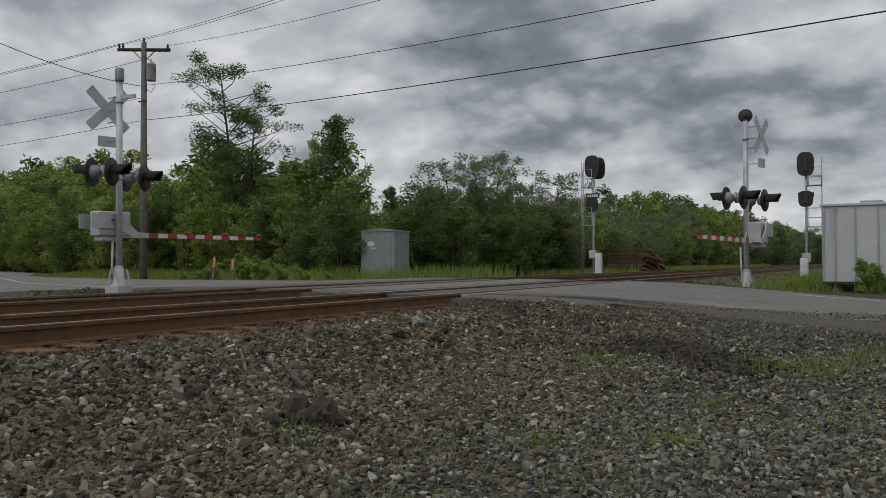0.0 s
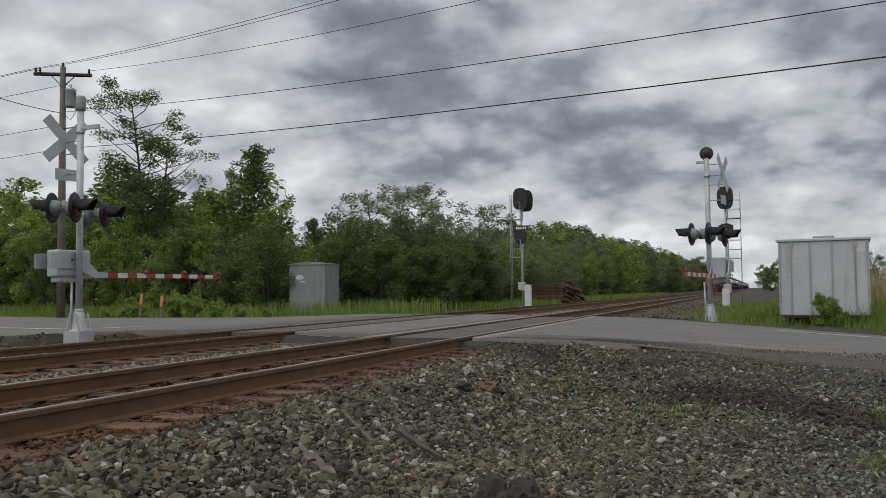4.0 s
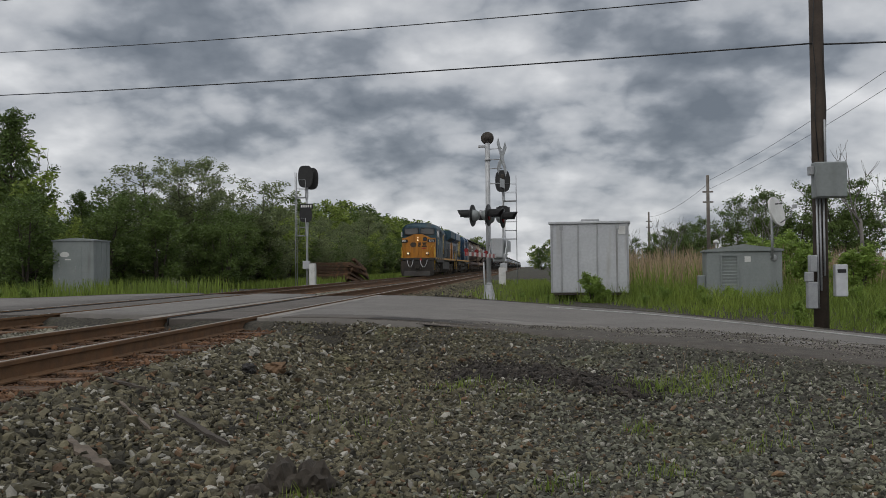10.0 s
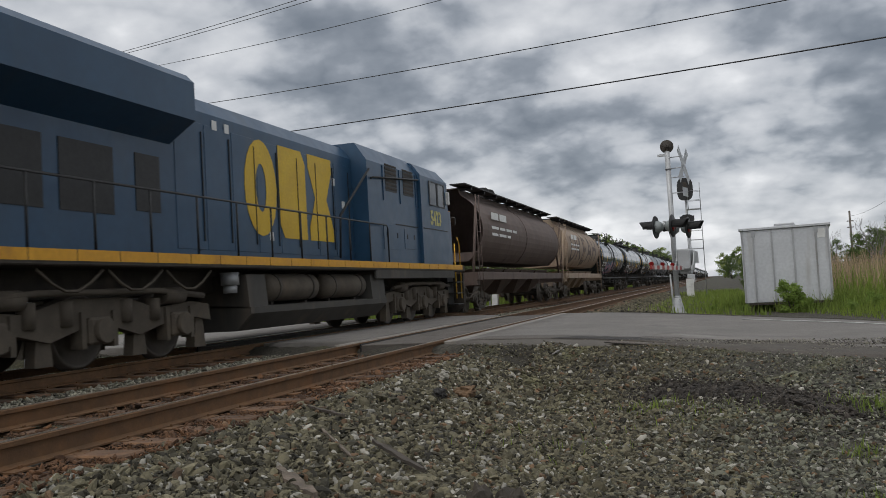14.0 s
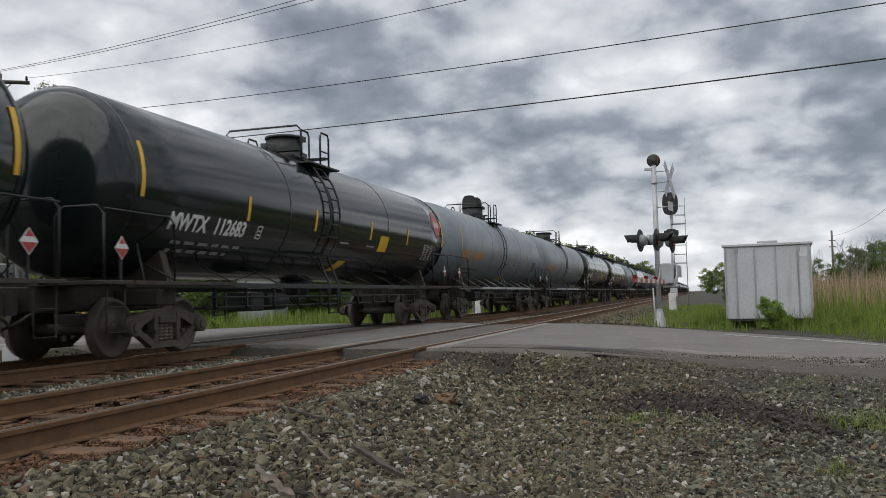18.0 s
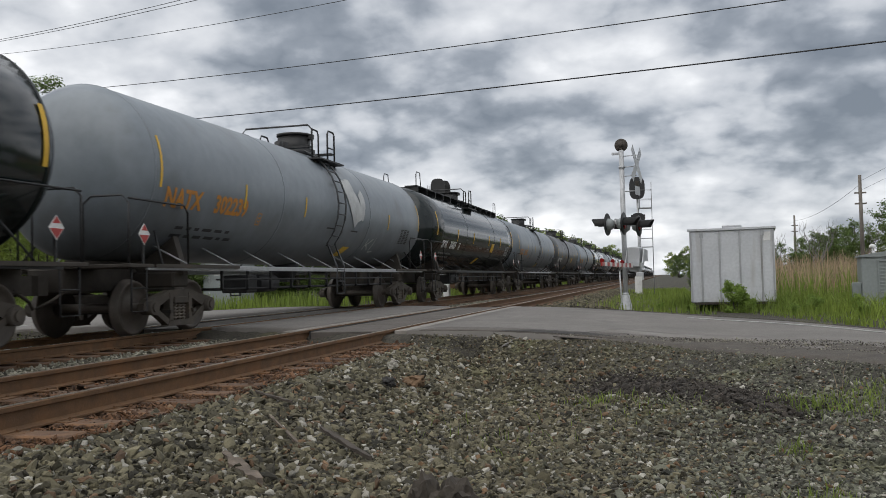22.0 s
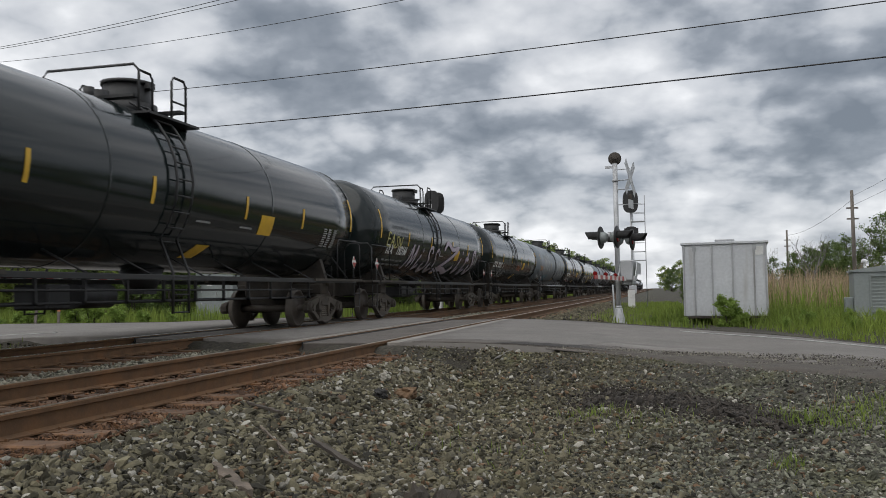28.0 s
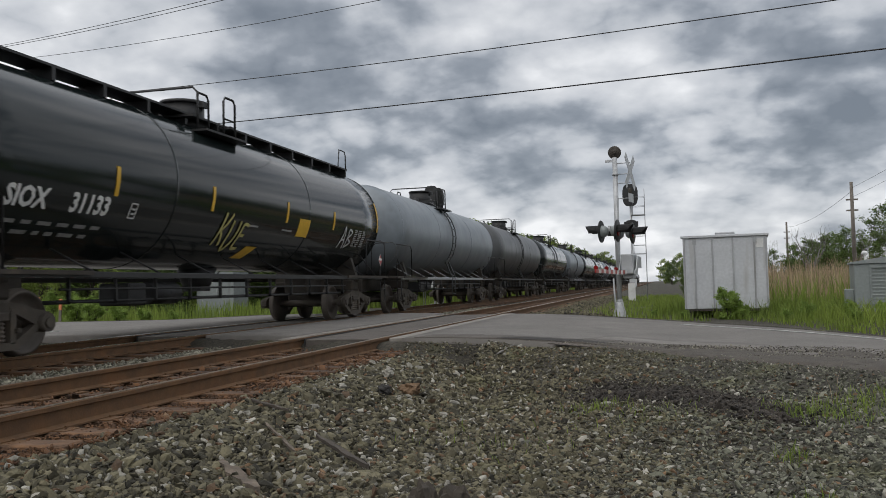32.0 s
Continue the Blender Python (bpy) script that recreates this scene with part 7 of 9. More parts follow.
# ---- shelters and boxes ----
def bungalow(m, w, dp, z0, z1, paint, label, gable=0.0, name="equipment_shelter"):
    g = thing(name, label, "equipment shelter", m)
    bm = B()
    box(bm, -w / 2, w / 2, 0, dp, z0, z1, 0.015)
    part("body", bm, paint, g)
    bm = B()
    e = 0.05
    if gable:
        prism(bm, [(-w / 2 - e, z1), (w / 2 + e, z1), (w / 2 + e, z1 + 0.05), (0, z1 + gable), (-w / 2 - e, z1 + 0.05)], -e, dp + e, "y")
    else:
        box(bm, -w / 2 - e, w / 2 + e, -e, dp + e, z1, z1 + 0.07, 0.01)
    part("roof", bm, paint, g)
    return g


def cabinet_left():
    g = bungalow(pose(-22.0, 39.4, 0, 0, 0, 0), 2.1, 1.6, -0.40, 2.22, M_cabgrey, "small grey-green signal bungalow with a plate on its door", 0.16)
    bm = B()
    box(bm, -0.80, 0.45, -0.02, -0.002, -0.3, 2.0, 0.008)
    d = part("door", bm, M_cabgrey, g)
    bm = B()
    out = [(-0.42 + 0.24 * math.cos(a), 1.55 + 0.13 * math.sin(a) * (1.2 if math.sin(a) > 0 else 0.8)) for a in [2 * math.pi * k / 18 for k in range(18)]]
    prism(bm, out, -0.028, -0.021, "y")
    part("door_plate", bm, M_white, d, "pale oval plate")
    bm = B()
    box(bm, -0.40, -0.10, -0.027, -0.021, 1.30, 1.36)
    part("door_plate_line", bm, M_white, d)
    bm = B()
    for z in (0.35, 0.95, 1.1):
        box(bm, -0.72, -0.66, -0.05, -0.02, z, z + 0.1)
    box(bm, 0.12, 0.16, -0.06, -0.02, 0.7, 1.0)
    part("latch", bm, M_galv, d)
    for k in range(3):
        bm = B()
        y = 0.25 + k * 0.5
        box(bm, 1.05, 1.06, y, y + 0.03, -0.38, 2.2)
        part("seam_strip", bm, M_cabgrey, g)
    for x in (-0.9, 0.9):
        bm = B()
        box(bm, x - 0.06, x + 0.06, 0.05, 1.5, -0.7, -0.40)
        part("skid", bm, M_under, g)
    bm = B()
    cyl(bm, (0.35, 0.3, 2.25), (0.35, 0.3, 2.55), 0.015, seg=6)
    part("antenna", bm, M_galv, g)


def shelter_white():
    g = bungalow(pose(1.76, 25.0, 0, 0, 0, -5.5), 2.24, 2.3, -0.02, 1.98, M_boxgrey, "pale grey metal equipment shelter raised on short legs")
    for x in (-1.08, -0.80, -0.32, 0.22, 0.78, 1.08):
        bm = B()
        box(bm, x - 0.022, x + 0.022, -0.035, 0.0, 0.0, 1.97, 0.005)
        part("seam_strip", bm, M_boxseam, g)
    for x in (-0.80, 0.80):
        bm = B()
        box(bm, x - 0.05, x + 0.05, -0.04, 0.0, 1.80, 1.96)
        part("hinge", bm, M_galv, g)
    for x in (-0.95, 0.95):
        for y in (0.1, 2.1):
            bm = B()
            box(bm, x - 0.05, x + 0.05, y - 0.05, y + 0.05, -0.45, -0.02)
            box(bm, x - 0.1, x + 0.1, y - 0.1, y + 0.1, -0.45, -0.40)
            part("leg", bm, M_under, g)
    bm = B()
    box(bm, -1.1, 1.1, 0.0, 2.25, -0.08, -0.02)
    part("base_frame", bm, M_under, g)
    bm = B()
    box(bm, -0.25, 0.28, 0.4, 1.2, 2.05, 2.14, 0.02)
    part("roof_vent", bm, M_galv, g)
    bm = B()
    box(bm, 0.82, 1.02, -0.012, -0.002, 1.66, 1.9)
    part("pale_patch", bm, M_white, g)


def shelter_gable():
    g = bungalow(pose(5.95, 24.4, 0, 0, 0, -8), 2.0, 1.9, -0.35, 1.12, M_cabgrey, "grey gabled equipment shelter in tall grass", 0.20)
    bm = B()
    for k in range(9):
        z = 0.15 + k * 0.09
        prism(bm, [(-0.012, z + 0.05), (-0.002, z), (-0.002, z + 0.06)], -0.58, -0.18, "x")
    v = part("louvre", bm, M_cabgrey, g)
    bm = B()
    for a, b, c, d in ((-0.62, -0.58, 0.10, 1.0), (-0.18, -0.14, 0.10, 1.0), (-0.62, -0.14, 1.0, 1.04), (-0.62, -0.14, 0.06, 0.10)):
        box(bm, a, b, -0.05, -0.001, c, d)
    part("louvre_frame", bm, M_cabgrey, v)
    bm = B()
    box(bm, 0.02, 0.18, -0.012, -0.001, 0.82, 0.98)
    part("notice", bm, M_white, g, "small white notice")
    bm = B()
    lathe(bm, (0.78, -0.001, 0.93), (0, -1, 0), [(0, 0.09), (0.03, 0.09), (0.03, 0.06), (0.06, 0.0)], 14)
    part("round_vent", bm, M_galv, g)
    bm = B()
    box(bm, -1.22, -1.0, 0.2, 0.7, 0.05, 0.45, 0.02)
    part("side_box", bm, M_cabgrey, g)
    bm = B()
    cyl(bm, (-0.72, 0.1, 1.05), (-0.72, 0.1, 1.38), 0.02, seg=8)
    lathe(bm, (-0.72, 0.1, 1.36), (0, 0, 1), [(0, 0.075), (0.05, 0.075), (0.09, 0.05), (0.1, 0)], 14)
    part("antenna", bm, M_white, g, "white mushroom antenna")
    for x in (-0.9, 0.9):
        bm = B()
        box(bm, x - 0.1, x + 0.1, 0.05, 1.8, -0.75, -0.35)
        part("plinth", bm, M_concrete, g)


def satellite_dish():
    g = thing("satellite_dish", "white satellite dish on a pole above a grey shelter", "satellite dish")
    x, y = 6.68, 24.25
    bm = B()
    cyl(bm, (x, y, 0.9), (x, y, 2.1), 0.035, seg=10)
    part("pole", bm, M_galv, g)
    bm = B()
    ax = V(0.74, -0.62, 0.25).normalized()
    prof = [(0.14 * (r / 0.5) ** 2, max(r, 1e-6)) for r in (0.0, 0.1, 0.2, 0.31, 0.42)]
    lathe(bm, V(x + 0.02, y, 2.16), ax, prof + [(0.155, 0.42)], 28)
    part("reflector", bm, M_white, g)
    bm = B()
    p = V(x, y, 2.16)
    tube(bm, [p + V(0, 0, -0.42), p + ax * 0.55 + V(0, 0, -0.25), p + ax * 0.6], 0.018)
    box(bm, *(p + ax * 0.6)[:1], (p + ax * 0.6).x + 0.1, (p + ax * 0.6).y - 0.05, (p + ax * 0.6).y + 0.05, (p + ax * 0.6).z - 0.05, (p + ax * 0.6).z + 0.05)
    part("feed_arm", bm, M_galv, g)
    bm = B()
    for k in range(4):
        q = p + ax * 0.16 + V(-0.05 + k * 0.03, -0.02 - 0.05 * k, 0.18)
        box(bm, q.x, q.x + 0.025, q.y - 0.03, q.y, q.z, q.z + 0.04)
    part("marking_bars", bm, M_black, g)


cabinet_left()
shelter_white()
shelter_gable()
satellite_dish()


# ---- poles and wires ----
def pole_right():
    x, y = 4.97, 15.15
    g = thing("utility_pole", "dark wooden utility pole with grey boxes and conduits", "utility pole")
    bm = B()
    tube(bm, [(x, y, -0.6), (x + 0.01, y, 3.0), (x, y, 6.0), (x, y, 9.3)], [0.122, 0.118, 0.110, 0.100], 16)
    part("shaft", bm, M_poledark, g, "dark creosoted shaft")
    bm = B()
    box(bm, x - 0.17, x + 0.34, y - 0.36, y - 0.12, 1.86, 2.46, 0.015)
    b = part("meter_cabinet", bm, M_cabgrey, g, "grey steel cabinet")
    bm = B()
    box(bm, x - 0.16, x + 0.33, y - 0.375, y - 0.361, 1.88, 2.44, 0.004)
    part("cabinet_door", bm, M_cabgrey, b)
    bm = B()
    box(bm, x - 0.24, x - 0.17, y - 0.3, y - 0.15, 2.25, 2.4, 0.01)
    part("switch_box", bm, M_galv, b)
    for i, (a, z0, z1, w) in enumerate(((-0.24, 0.62, 0.90, 0.12), (-0.30, 0.45, 0.62, 0.12), (-0.28, 0.0, 0.45, 0.16), (0.17, 0.20, 0.74, 0.2))):
        bm = B()
        box(bm, x + a, x + a + w, y - 0.22, y - 0.08, z0, z1, 0.012)
        part("service_box", bm, M_galv if i < 3 else M_boxgrey, g)
    bm = B()
    box(bm, x + 0.2, x + 0.34, y - 0.226, y - 0.221, 0.60, 0.66)
    part("box_label", bm, M_black, g)
    for a, z0, z1 in ((-0.09, 0.0, 1.86), (-0.04, 0.3, 1.86), (0.02, 0.55, 1.86), (0.06, 2.46, 3.2)):
        bm = B()
        tube(bm, [(x + a, y - 0.15, z0), (x + a, y - 0.15, z1)], 0.018)
        part("conduit", bm, M_galv, g)
    bm = B()
    tube(bm, [(x - 0.04, y - 0.13, 2.5), (x - 0.09, y - 0.13, 3.3), (x - 0.05, y - 0.13, 3.9), (x - 0.10, y - 0.12, 4.6), (x - 0.05, y - 0.12, 5.6)], 0.008)
    tube(bm, [(x + 0.07, y - 0.12, 2.5), (x + 0.10, y - 0.12, 3.4), (x + 0.07, y - 0.12, 4.4)], 0.008)
    part("riser_cable", bm, M_wire, g)
    bm = B()
    box(bm, x - 1.2, x + 1.2, y - 0.16, y - 0.06, 7.3, 7.42, 0.01)
    part("crossarm", bm, M_poledark, g)


def pole_left():
    x, y = -28.1, 28.85
    g = thing("utility_pole", "weathered wooden utility pole with crossarm and transformer", "utility pole")
    bm = B()
    tube(bm, [(x, y, H(x, y) - 0.3), (x, y, 5), (x, y, 10.75)], [0.175, 0.155, 0.115], 16)
    part("shaft", bm, M_polewood, g)
    d = V(0.86, 0.5, 0)
    p = V(x, y, 10.4)
    bm = B()
    tube(bm, [p - d * 1.2, p + d * 1.2], 0.085, 4)
    part("crossarm", bm, M_poledark, g)
    for q in (-1, 1):
        bm = B()
        tube(bm, [p + d * 0.55 * q, V(x, y, 9.85)], 0.022)
        part("brace", bm, M_poledark, g)
    for q in (-1.12, -0.95, 0.0, 1.08):
        bm = B()
        c = p + d * q + (V(0, 0, 0.34) if q == 0 else V(0, 0, 0.08))
        lathe(bm, c, (0, 0, 1), [(0, 0.03), (0.07, 0.065), (0.11, 0.04), (0.17, 0.055), (0.21, 0.0)], 10)
        part("insulator", bm, M_black, g)
    bm = B()
    c = V(x + 0.34, y + 0.1, 8.95)
    lathe(bm, c, (0, 0, 1), [(0, 0.0), (0.0, 0.21), (0.04, 0.225), (0.72, 0.225), (0.75, 0.245), (0.80, 0.18), (0.86, 0.05), (1.0, 0.04), (1.0, 0.0)], 18)
    part("transformer", bm, M_galv, g, "grey can transformer")
    bm = B()
    tube(bm, [(c.x + 0.15, c.y, 9.8), (c.x + 0.30, c.y - 0.05, 9.3), (c.x + 0.26, c.y, 8.7), (c.x, c.y, 8.4), (x + 0.1, y, 8.62)], 0.014)
    tube(bm, [(x + 0.05, y - 0.05, 10.2), (x + 0.2, y - 0.02, 9.95), (c.x, c.y, 9.9)], 0.012)
    part("drop_lead", bm, M_wire, g)
    bm = B()
    tube(bm, [(x - 0.22, y - 0.1, 8.0), (x + 0.30, y - 0.12, 8.0)], 0.04, 6)
    part("bracket", bm, M_poledark, g)


def far_pole(x, y, top):
    g = thing("utility_pole", "distant grey wooden utility pole", "utility pole", group="far utility poles")
    bm = B()
    tube(bm, [(x, y, H(x, y) - 0.3), (x, y, top)], [0.15, 0.10], 8)
    part("shaft", bm, M_polewood, g)
    bm = B()
    for z in (top - 1.2, top - 1.9):
        box(bm, x - 0.35, x + 0.35, y - 0.05, y + 0.05, z, z + 0.1)
    part("crossarm", bm, M_polewood, g)


pole_right()
pole_left()
far_pole(12.3, 60, 6.9)
far_pole(14.5, 105, 7.2)


def wire(a, b, sag, r, label="black overhead cable between the poles"):
    g = B()
    pts = []
    for k in range(33):
        t = k / 32
        p = V(*a).lerp(V(*b), t)
        p.z -= sag * 4 * t * (1 - t)
        pts.append(p)
    tube(g, pts, r, 5)
    return solid("overhead_wire", g, M_wire, label, "wire", group="overhead wires")


PR = (4.97, 15.15)
WIRES = [((-29.2, 28.3, 10.65), (3.6, 13.6, 7.75), 0.45, 0.009), ((-29.0, 28.4, 10.65), (3.9, 13.8, 7.72), 0.45, 0.009), ((-27.1, 29.4, 10.6), (5.3, 15.2, 7.35), 0.45, 0.009), ((-28.1, 28.85, 8.75), (4.97, 15.05, 5.45), 0.28, 0.011), ((-28.1, 28.85, 7.15), (4.97, 15.05, 4.52), 0.2, 0.014)]
for w in WIRES:
    wire(*w)
# onward runs, past the right pole and past the left pole
wire((4.97, 15.15, 4.52), (22, 6, 4.9), 0.7, 0.015)
wire((4.97, 15.15, 5.45), (22, 6, 5.6), 0.6, 0.011)
wire((4.97, 15.15, 7.35), (22, 6, 7.5), 0.6, 0.009)
wire((13.5, 27, 8.4), (12.3, 60, 6.5), 0.3, 0.009)
wire((13.9, 27, 8.0), (12.3, 60, 5.9), 0.3, 0.009)
wire((12.3, 60, 6.3), (14.5, 105, 6.6), 0.5, 0.012)
for q, z, sag in ((-1.12, 10.65, 0.4), (-0.95, 10.65, 0.45), (0.0, 9.95, 0.45), (0.0, 8.2, 0.4), (0.0, 7.15, 0.4)):
    wire((-28.1 + 0.86 * q, 28.85 + 0.5 * q, z), (-59 + 0.86 * q, 29.2 + 0.5 * q, z - 0.4), sag, 0.012)
wire((-28.1, 28.85, 8.7), (-25.8, 13.2, 10.2), 0.75, 0.016, "sagging black service cable from the pole")


# ---- small things on the ground ----
def marker_stake(x, y, lean):
    g = thing("marker_stake", "thin wooden survey stake with an orange-painted top", "stake", group="survey stakes in the weeds")
    g.matrix_basis = pose(x, y, H(x, y) - 0.1, 0, lean, 0)
    bm = B()
    box(bm, -0.06, 0.06, -0.02, 0.02, 0, 0.85, 0.006)
    part("shaft", bm, M_polewood, g)
    bm = B()
    box(bm, -0.065, 0.065, -0.025, 0.025, 0.85, 1.28, 0.008)
    part("painted_top", bm, M_stake, g, "orange painted top")


marker_stake(-23.75, 28.6, 6)
marker_stake(-23.0, 29.0, 3)


def tie_pile():
    g = thing("stack_of_ties", "stack of old dark railway ties beside the track", "timber stack")
    r = random.Random(3)
    bm = B()
    box(bm, -1.3, 1.3, -0.11, 0.11, -0.09, 0.09, 0.012)
    me = mesh_of("old_tie", bm, M_tie)
    for row in range(7):
        for k in range(9 - row // 3):
            t = new("old_tie", me)
            t.parent = g
            t.matrix_basis = pose(-14.2 + r.uniform(-0.12, 0.12), 60.2 + k * 0.27 + row * 0.05, -0.1 + row * 0.2, 0, r.uniform(-1, 1), r.uniform(-3, 3))
    for k in range(9):
        t = new("old_tie", me)
        t.parent = g
        t.matrix_basis = pose(-12.3 + r.uniform(-0.2, 0.2), 60.0 + r.uniform(0, 2), -0.1 + 0.14 * k, r.uniform(-4, 4), 12 + r.uniform(-6, 6), 80 + r.uniform(-8, 8))


tie_pile()


M_chunk = mat("weathered_timber_chunk", (0.20, 0.16, 0.125), (0.10, 0.082, 0.066), 14, 0.95, bump=0.8, bscale=50)


def plank(name, pts, w, t, material, label):
    bm = B()
    a, b = V(*pts[0]), V(*pts[1])
    d = (b - a).normalized()
    s = V(-d.y, d.x, 0).normalized()
    n = 9
    r = random.Random(int(a.x * 100))
    rows = []
    for k in range(n + 1):
        p = a.lerp(b, k / n)
        ww = w * r.uniform(0.5, 1.15) * (0.4 if k in (0, n) else 1)
        rows.append([bm.verts.new(p + s * ww / 2), bm.verts.new(p - s * ww / 2), bm.verts.new(p - s * ww / 2 + V(0, 0, t * r.uniform(0.6, 1.1))), bm.verts.new(p + s * ww / 2 + V(0, 0, t * r.uniform(0.6, 1.1)))])
    for p, q in zip(rows, rows[1:]):
        for i in range(4):
            bm.faces.new((p[i], p[(i + 1) % 4], q[(i + 1) % 4], q[i]))
    bm.faces.new(rows[0][::-1]), bm.faces.new(rows[-1])
    return solid(name, bm, material, label, "wood scrap", group="scraps of wood on the gravel")


def rock(name, x, y, size, material, label, seed, squash=0.7, lift=0.0, cat="rock"):
    bm = B()
    bmesh.ops.create_icosphere(bm, subdivisions=3, radius=1.0)
    for v in bm.verts:
        k = 1 + 0.55 * noise.noise(v.co * 1.6 + V(seed, 0, 0)) + 0.36 * noise.noise(v.co * 4.3 + V(0, seed, 0))
        v.co = V(v.co.x * k * size, v.co.y * k * size, v.co.z * k * size * squash)
    ob = solid(name, bm, material, label, cat)
    ob.matrix_basis = pose(x, y, H(x, y) + size * squash * 0.35 + lift, 0, 0, seed * 40)
    return ob


rock("white_stone", -3.25, 9.85, 0.062, M_stone_pale, "single pale round stone on the ballast", 1.0, 0.9, 0.05)
rock("red_rock", -2.85, 9.45, 0.11, M_stone_rust, "reddish-brown lump of rock on the ballast", 2.0, 0.7, 0.03)
rock("dark_stone", -3.0, 8.95, 0.07, M_asphalt_dark, "small dark stone on the ballast", 3.0, 0.8, 0.04)
rock("rubble_lump", -1.45, 4.96, 0.095, M_rock, "dark split lump of rotten wood in the gravel", 4.0, 1.35, 0.01)
rock("rubble_lump", -1.28, 5.02, 0.105, M_rock, "dark split lump of rotten wood in the gravel", 5.0, 1.2, 0.01)
rock("rubble_lump", -1.56, 4.80, 0.07, M_rock, "dark split lump of rotten wood in the gravel", 6.0, 0.85, 0.01)
rock("lineside_stone", -1.75, 24.6, 0.16, M_asphalt_dark, "dark lump beside the gate mast", 7.0, 0.55)


def lay(x, y, dz=0.05):
    return (x, y, H(x, y) + dz)


plank("wood_scrap", (lay(-3.15, 6.35), lay(-2.7, 5.9)), 0.03, 0.02, M_chunk, "thin grey splinter of wood on the ballast")
plank("wood_scrap", (lay(-2.75, 6.45), lay(-2.15, 5.95)), 0.05, 0.03, M_bark, "dark split piece of wood on the ballast")
plank("wood_scrap", (lay(-2.95, 5.25, 0.01), lay(-2.55, 5.0, 0.01)), 0.09, 0.045, M_chunk, "weathered chunk of broken timber on the ballast")
plank("wood_scrap", (lay(-3.65, 7.1), lay(-3.2, 6.9)), 0.04, 0.025, M_bark, "brown stick lying on the ballast")
plank("wood_scrap", (lay(-2.15, 12.6), lay(-2.3, 11.9)), 0.03, 0.02, M_deadwood, "pale stick at the edge of the asphalt")


# ---- trees, shrubs, grass ----
RS = np.random.RandomState(7)


def leaf_quads(centres, n_each, spread, size, rs, flat=0.0):
    """Small bent leaves (two triangles each) thrown round the given clump centres."""
    m = len(centres) * n_each
    c = np.repeat(np.asarray(centres), n_each, 0)
    g = rs.normal(size=(m, 3))
    g /= np.linalg.norm(g, axis=1)[:, None] + 1e-9
    c = c + g * (rs.rand(m, 1) ** 0.5) * spread * np.array([1, 1, 0.75])
    a = rs.normal(size=(m, 3))
    a[:, 2] *= 0.6
    a /= np.linalg.norm(a, axis=1)[:, None] + 1e-9
    b = rs.normal(size=(m, 3))
    b -= a * (a * b).sum(1)[:, None]
    b /= np.linalg.norm(b, axis=1)[:, None] + 1e-9
    s = size * rs.uniform(0.6, 1.3, (m, 1))
    v = np.stack([c - a * s, c + b * s * 0.42, c + a * s, c - b * s * 0.42], 1).reshape(-1, 3)
    f = np.arange(m * 4).reshape(m, 4)
    return v, f


def grow(bm, p, d, length, r, depth, rnd, tips, spread=0.55, up=0.15, kids=3):
    """A limb that bends, tapers and forks; the tips are collected."""
    pts, q, dd = [p.copy()], p.copy(), d.copy()
    n = 4
    for k in range(n):
        dd = (dd + V(rnd.uniform(-1, 1), rnd.uniform(-1, 1), rnd.uniform(-0.4, 0.8)) * 0.16 + V(0, 0, up * 0.2)).normalized()
        q = q + dd * length / n
        pts.append(q.copy())
    tube(bm, pts, [r * (1 - 0.5 * k / n) for k in range(n + 1)], 6 if r > 0.05 else 4)
    if depth <= 0:
        tips.append((q, dd))
        tips.append((pts[-2], dd))
        return
    for k in range(kids):
        a = rnd.uniform(0, 2 * math.pi)
        side = V(math.cos(a), math.sin(a), rnd.uniform(-0.1, 0.5))
        nd = (dd * (1 - spread) + side * spread + V(0, 0, up)).normalized()
        start = pts[-1] if k < 2 else pts[-2]
        grow(bm, start, nd, length * rnd.uniform(0.62, 0.82), r * 0.52, depth - 1, rnd, tips, spread, up, kids)


def crown_shape(kind, z):
    """How far limbs reach at a share z of the crown's height."""
    if kind == "cone":
        return (1 - z) ** 0.75 + 0.10
    if kind == "column":
        return 0.55 + 0.6 * math.sin(math.pi * min(z + 0.15, 1.0)) - 0.35 * z
    if kind == "open":
        return 0.55 + 0.55 * math.sin(math.pi * z) ** 0.6
    return max(1 - (1.75 * z - 0.72) ** 2, 0.05) ** 0.5 + 0.08


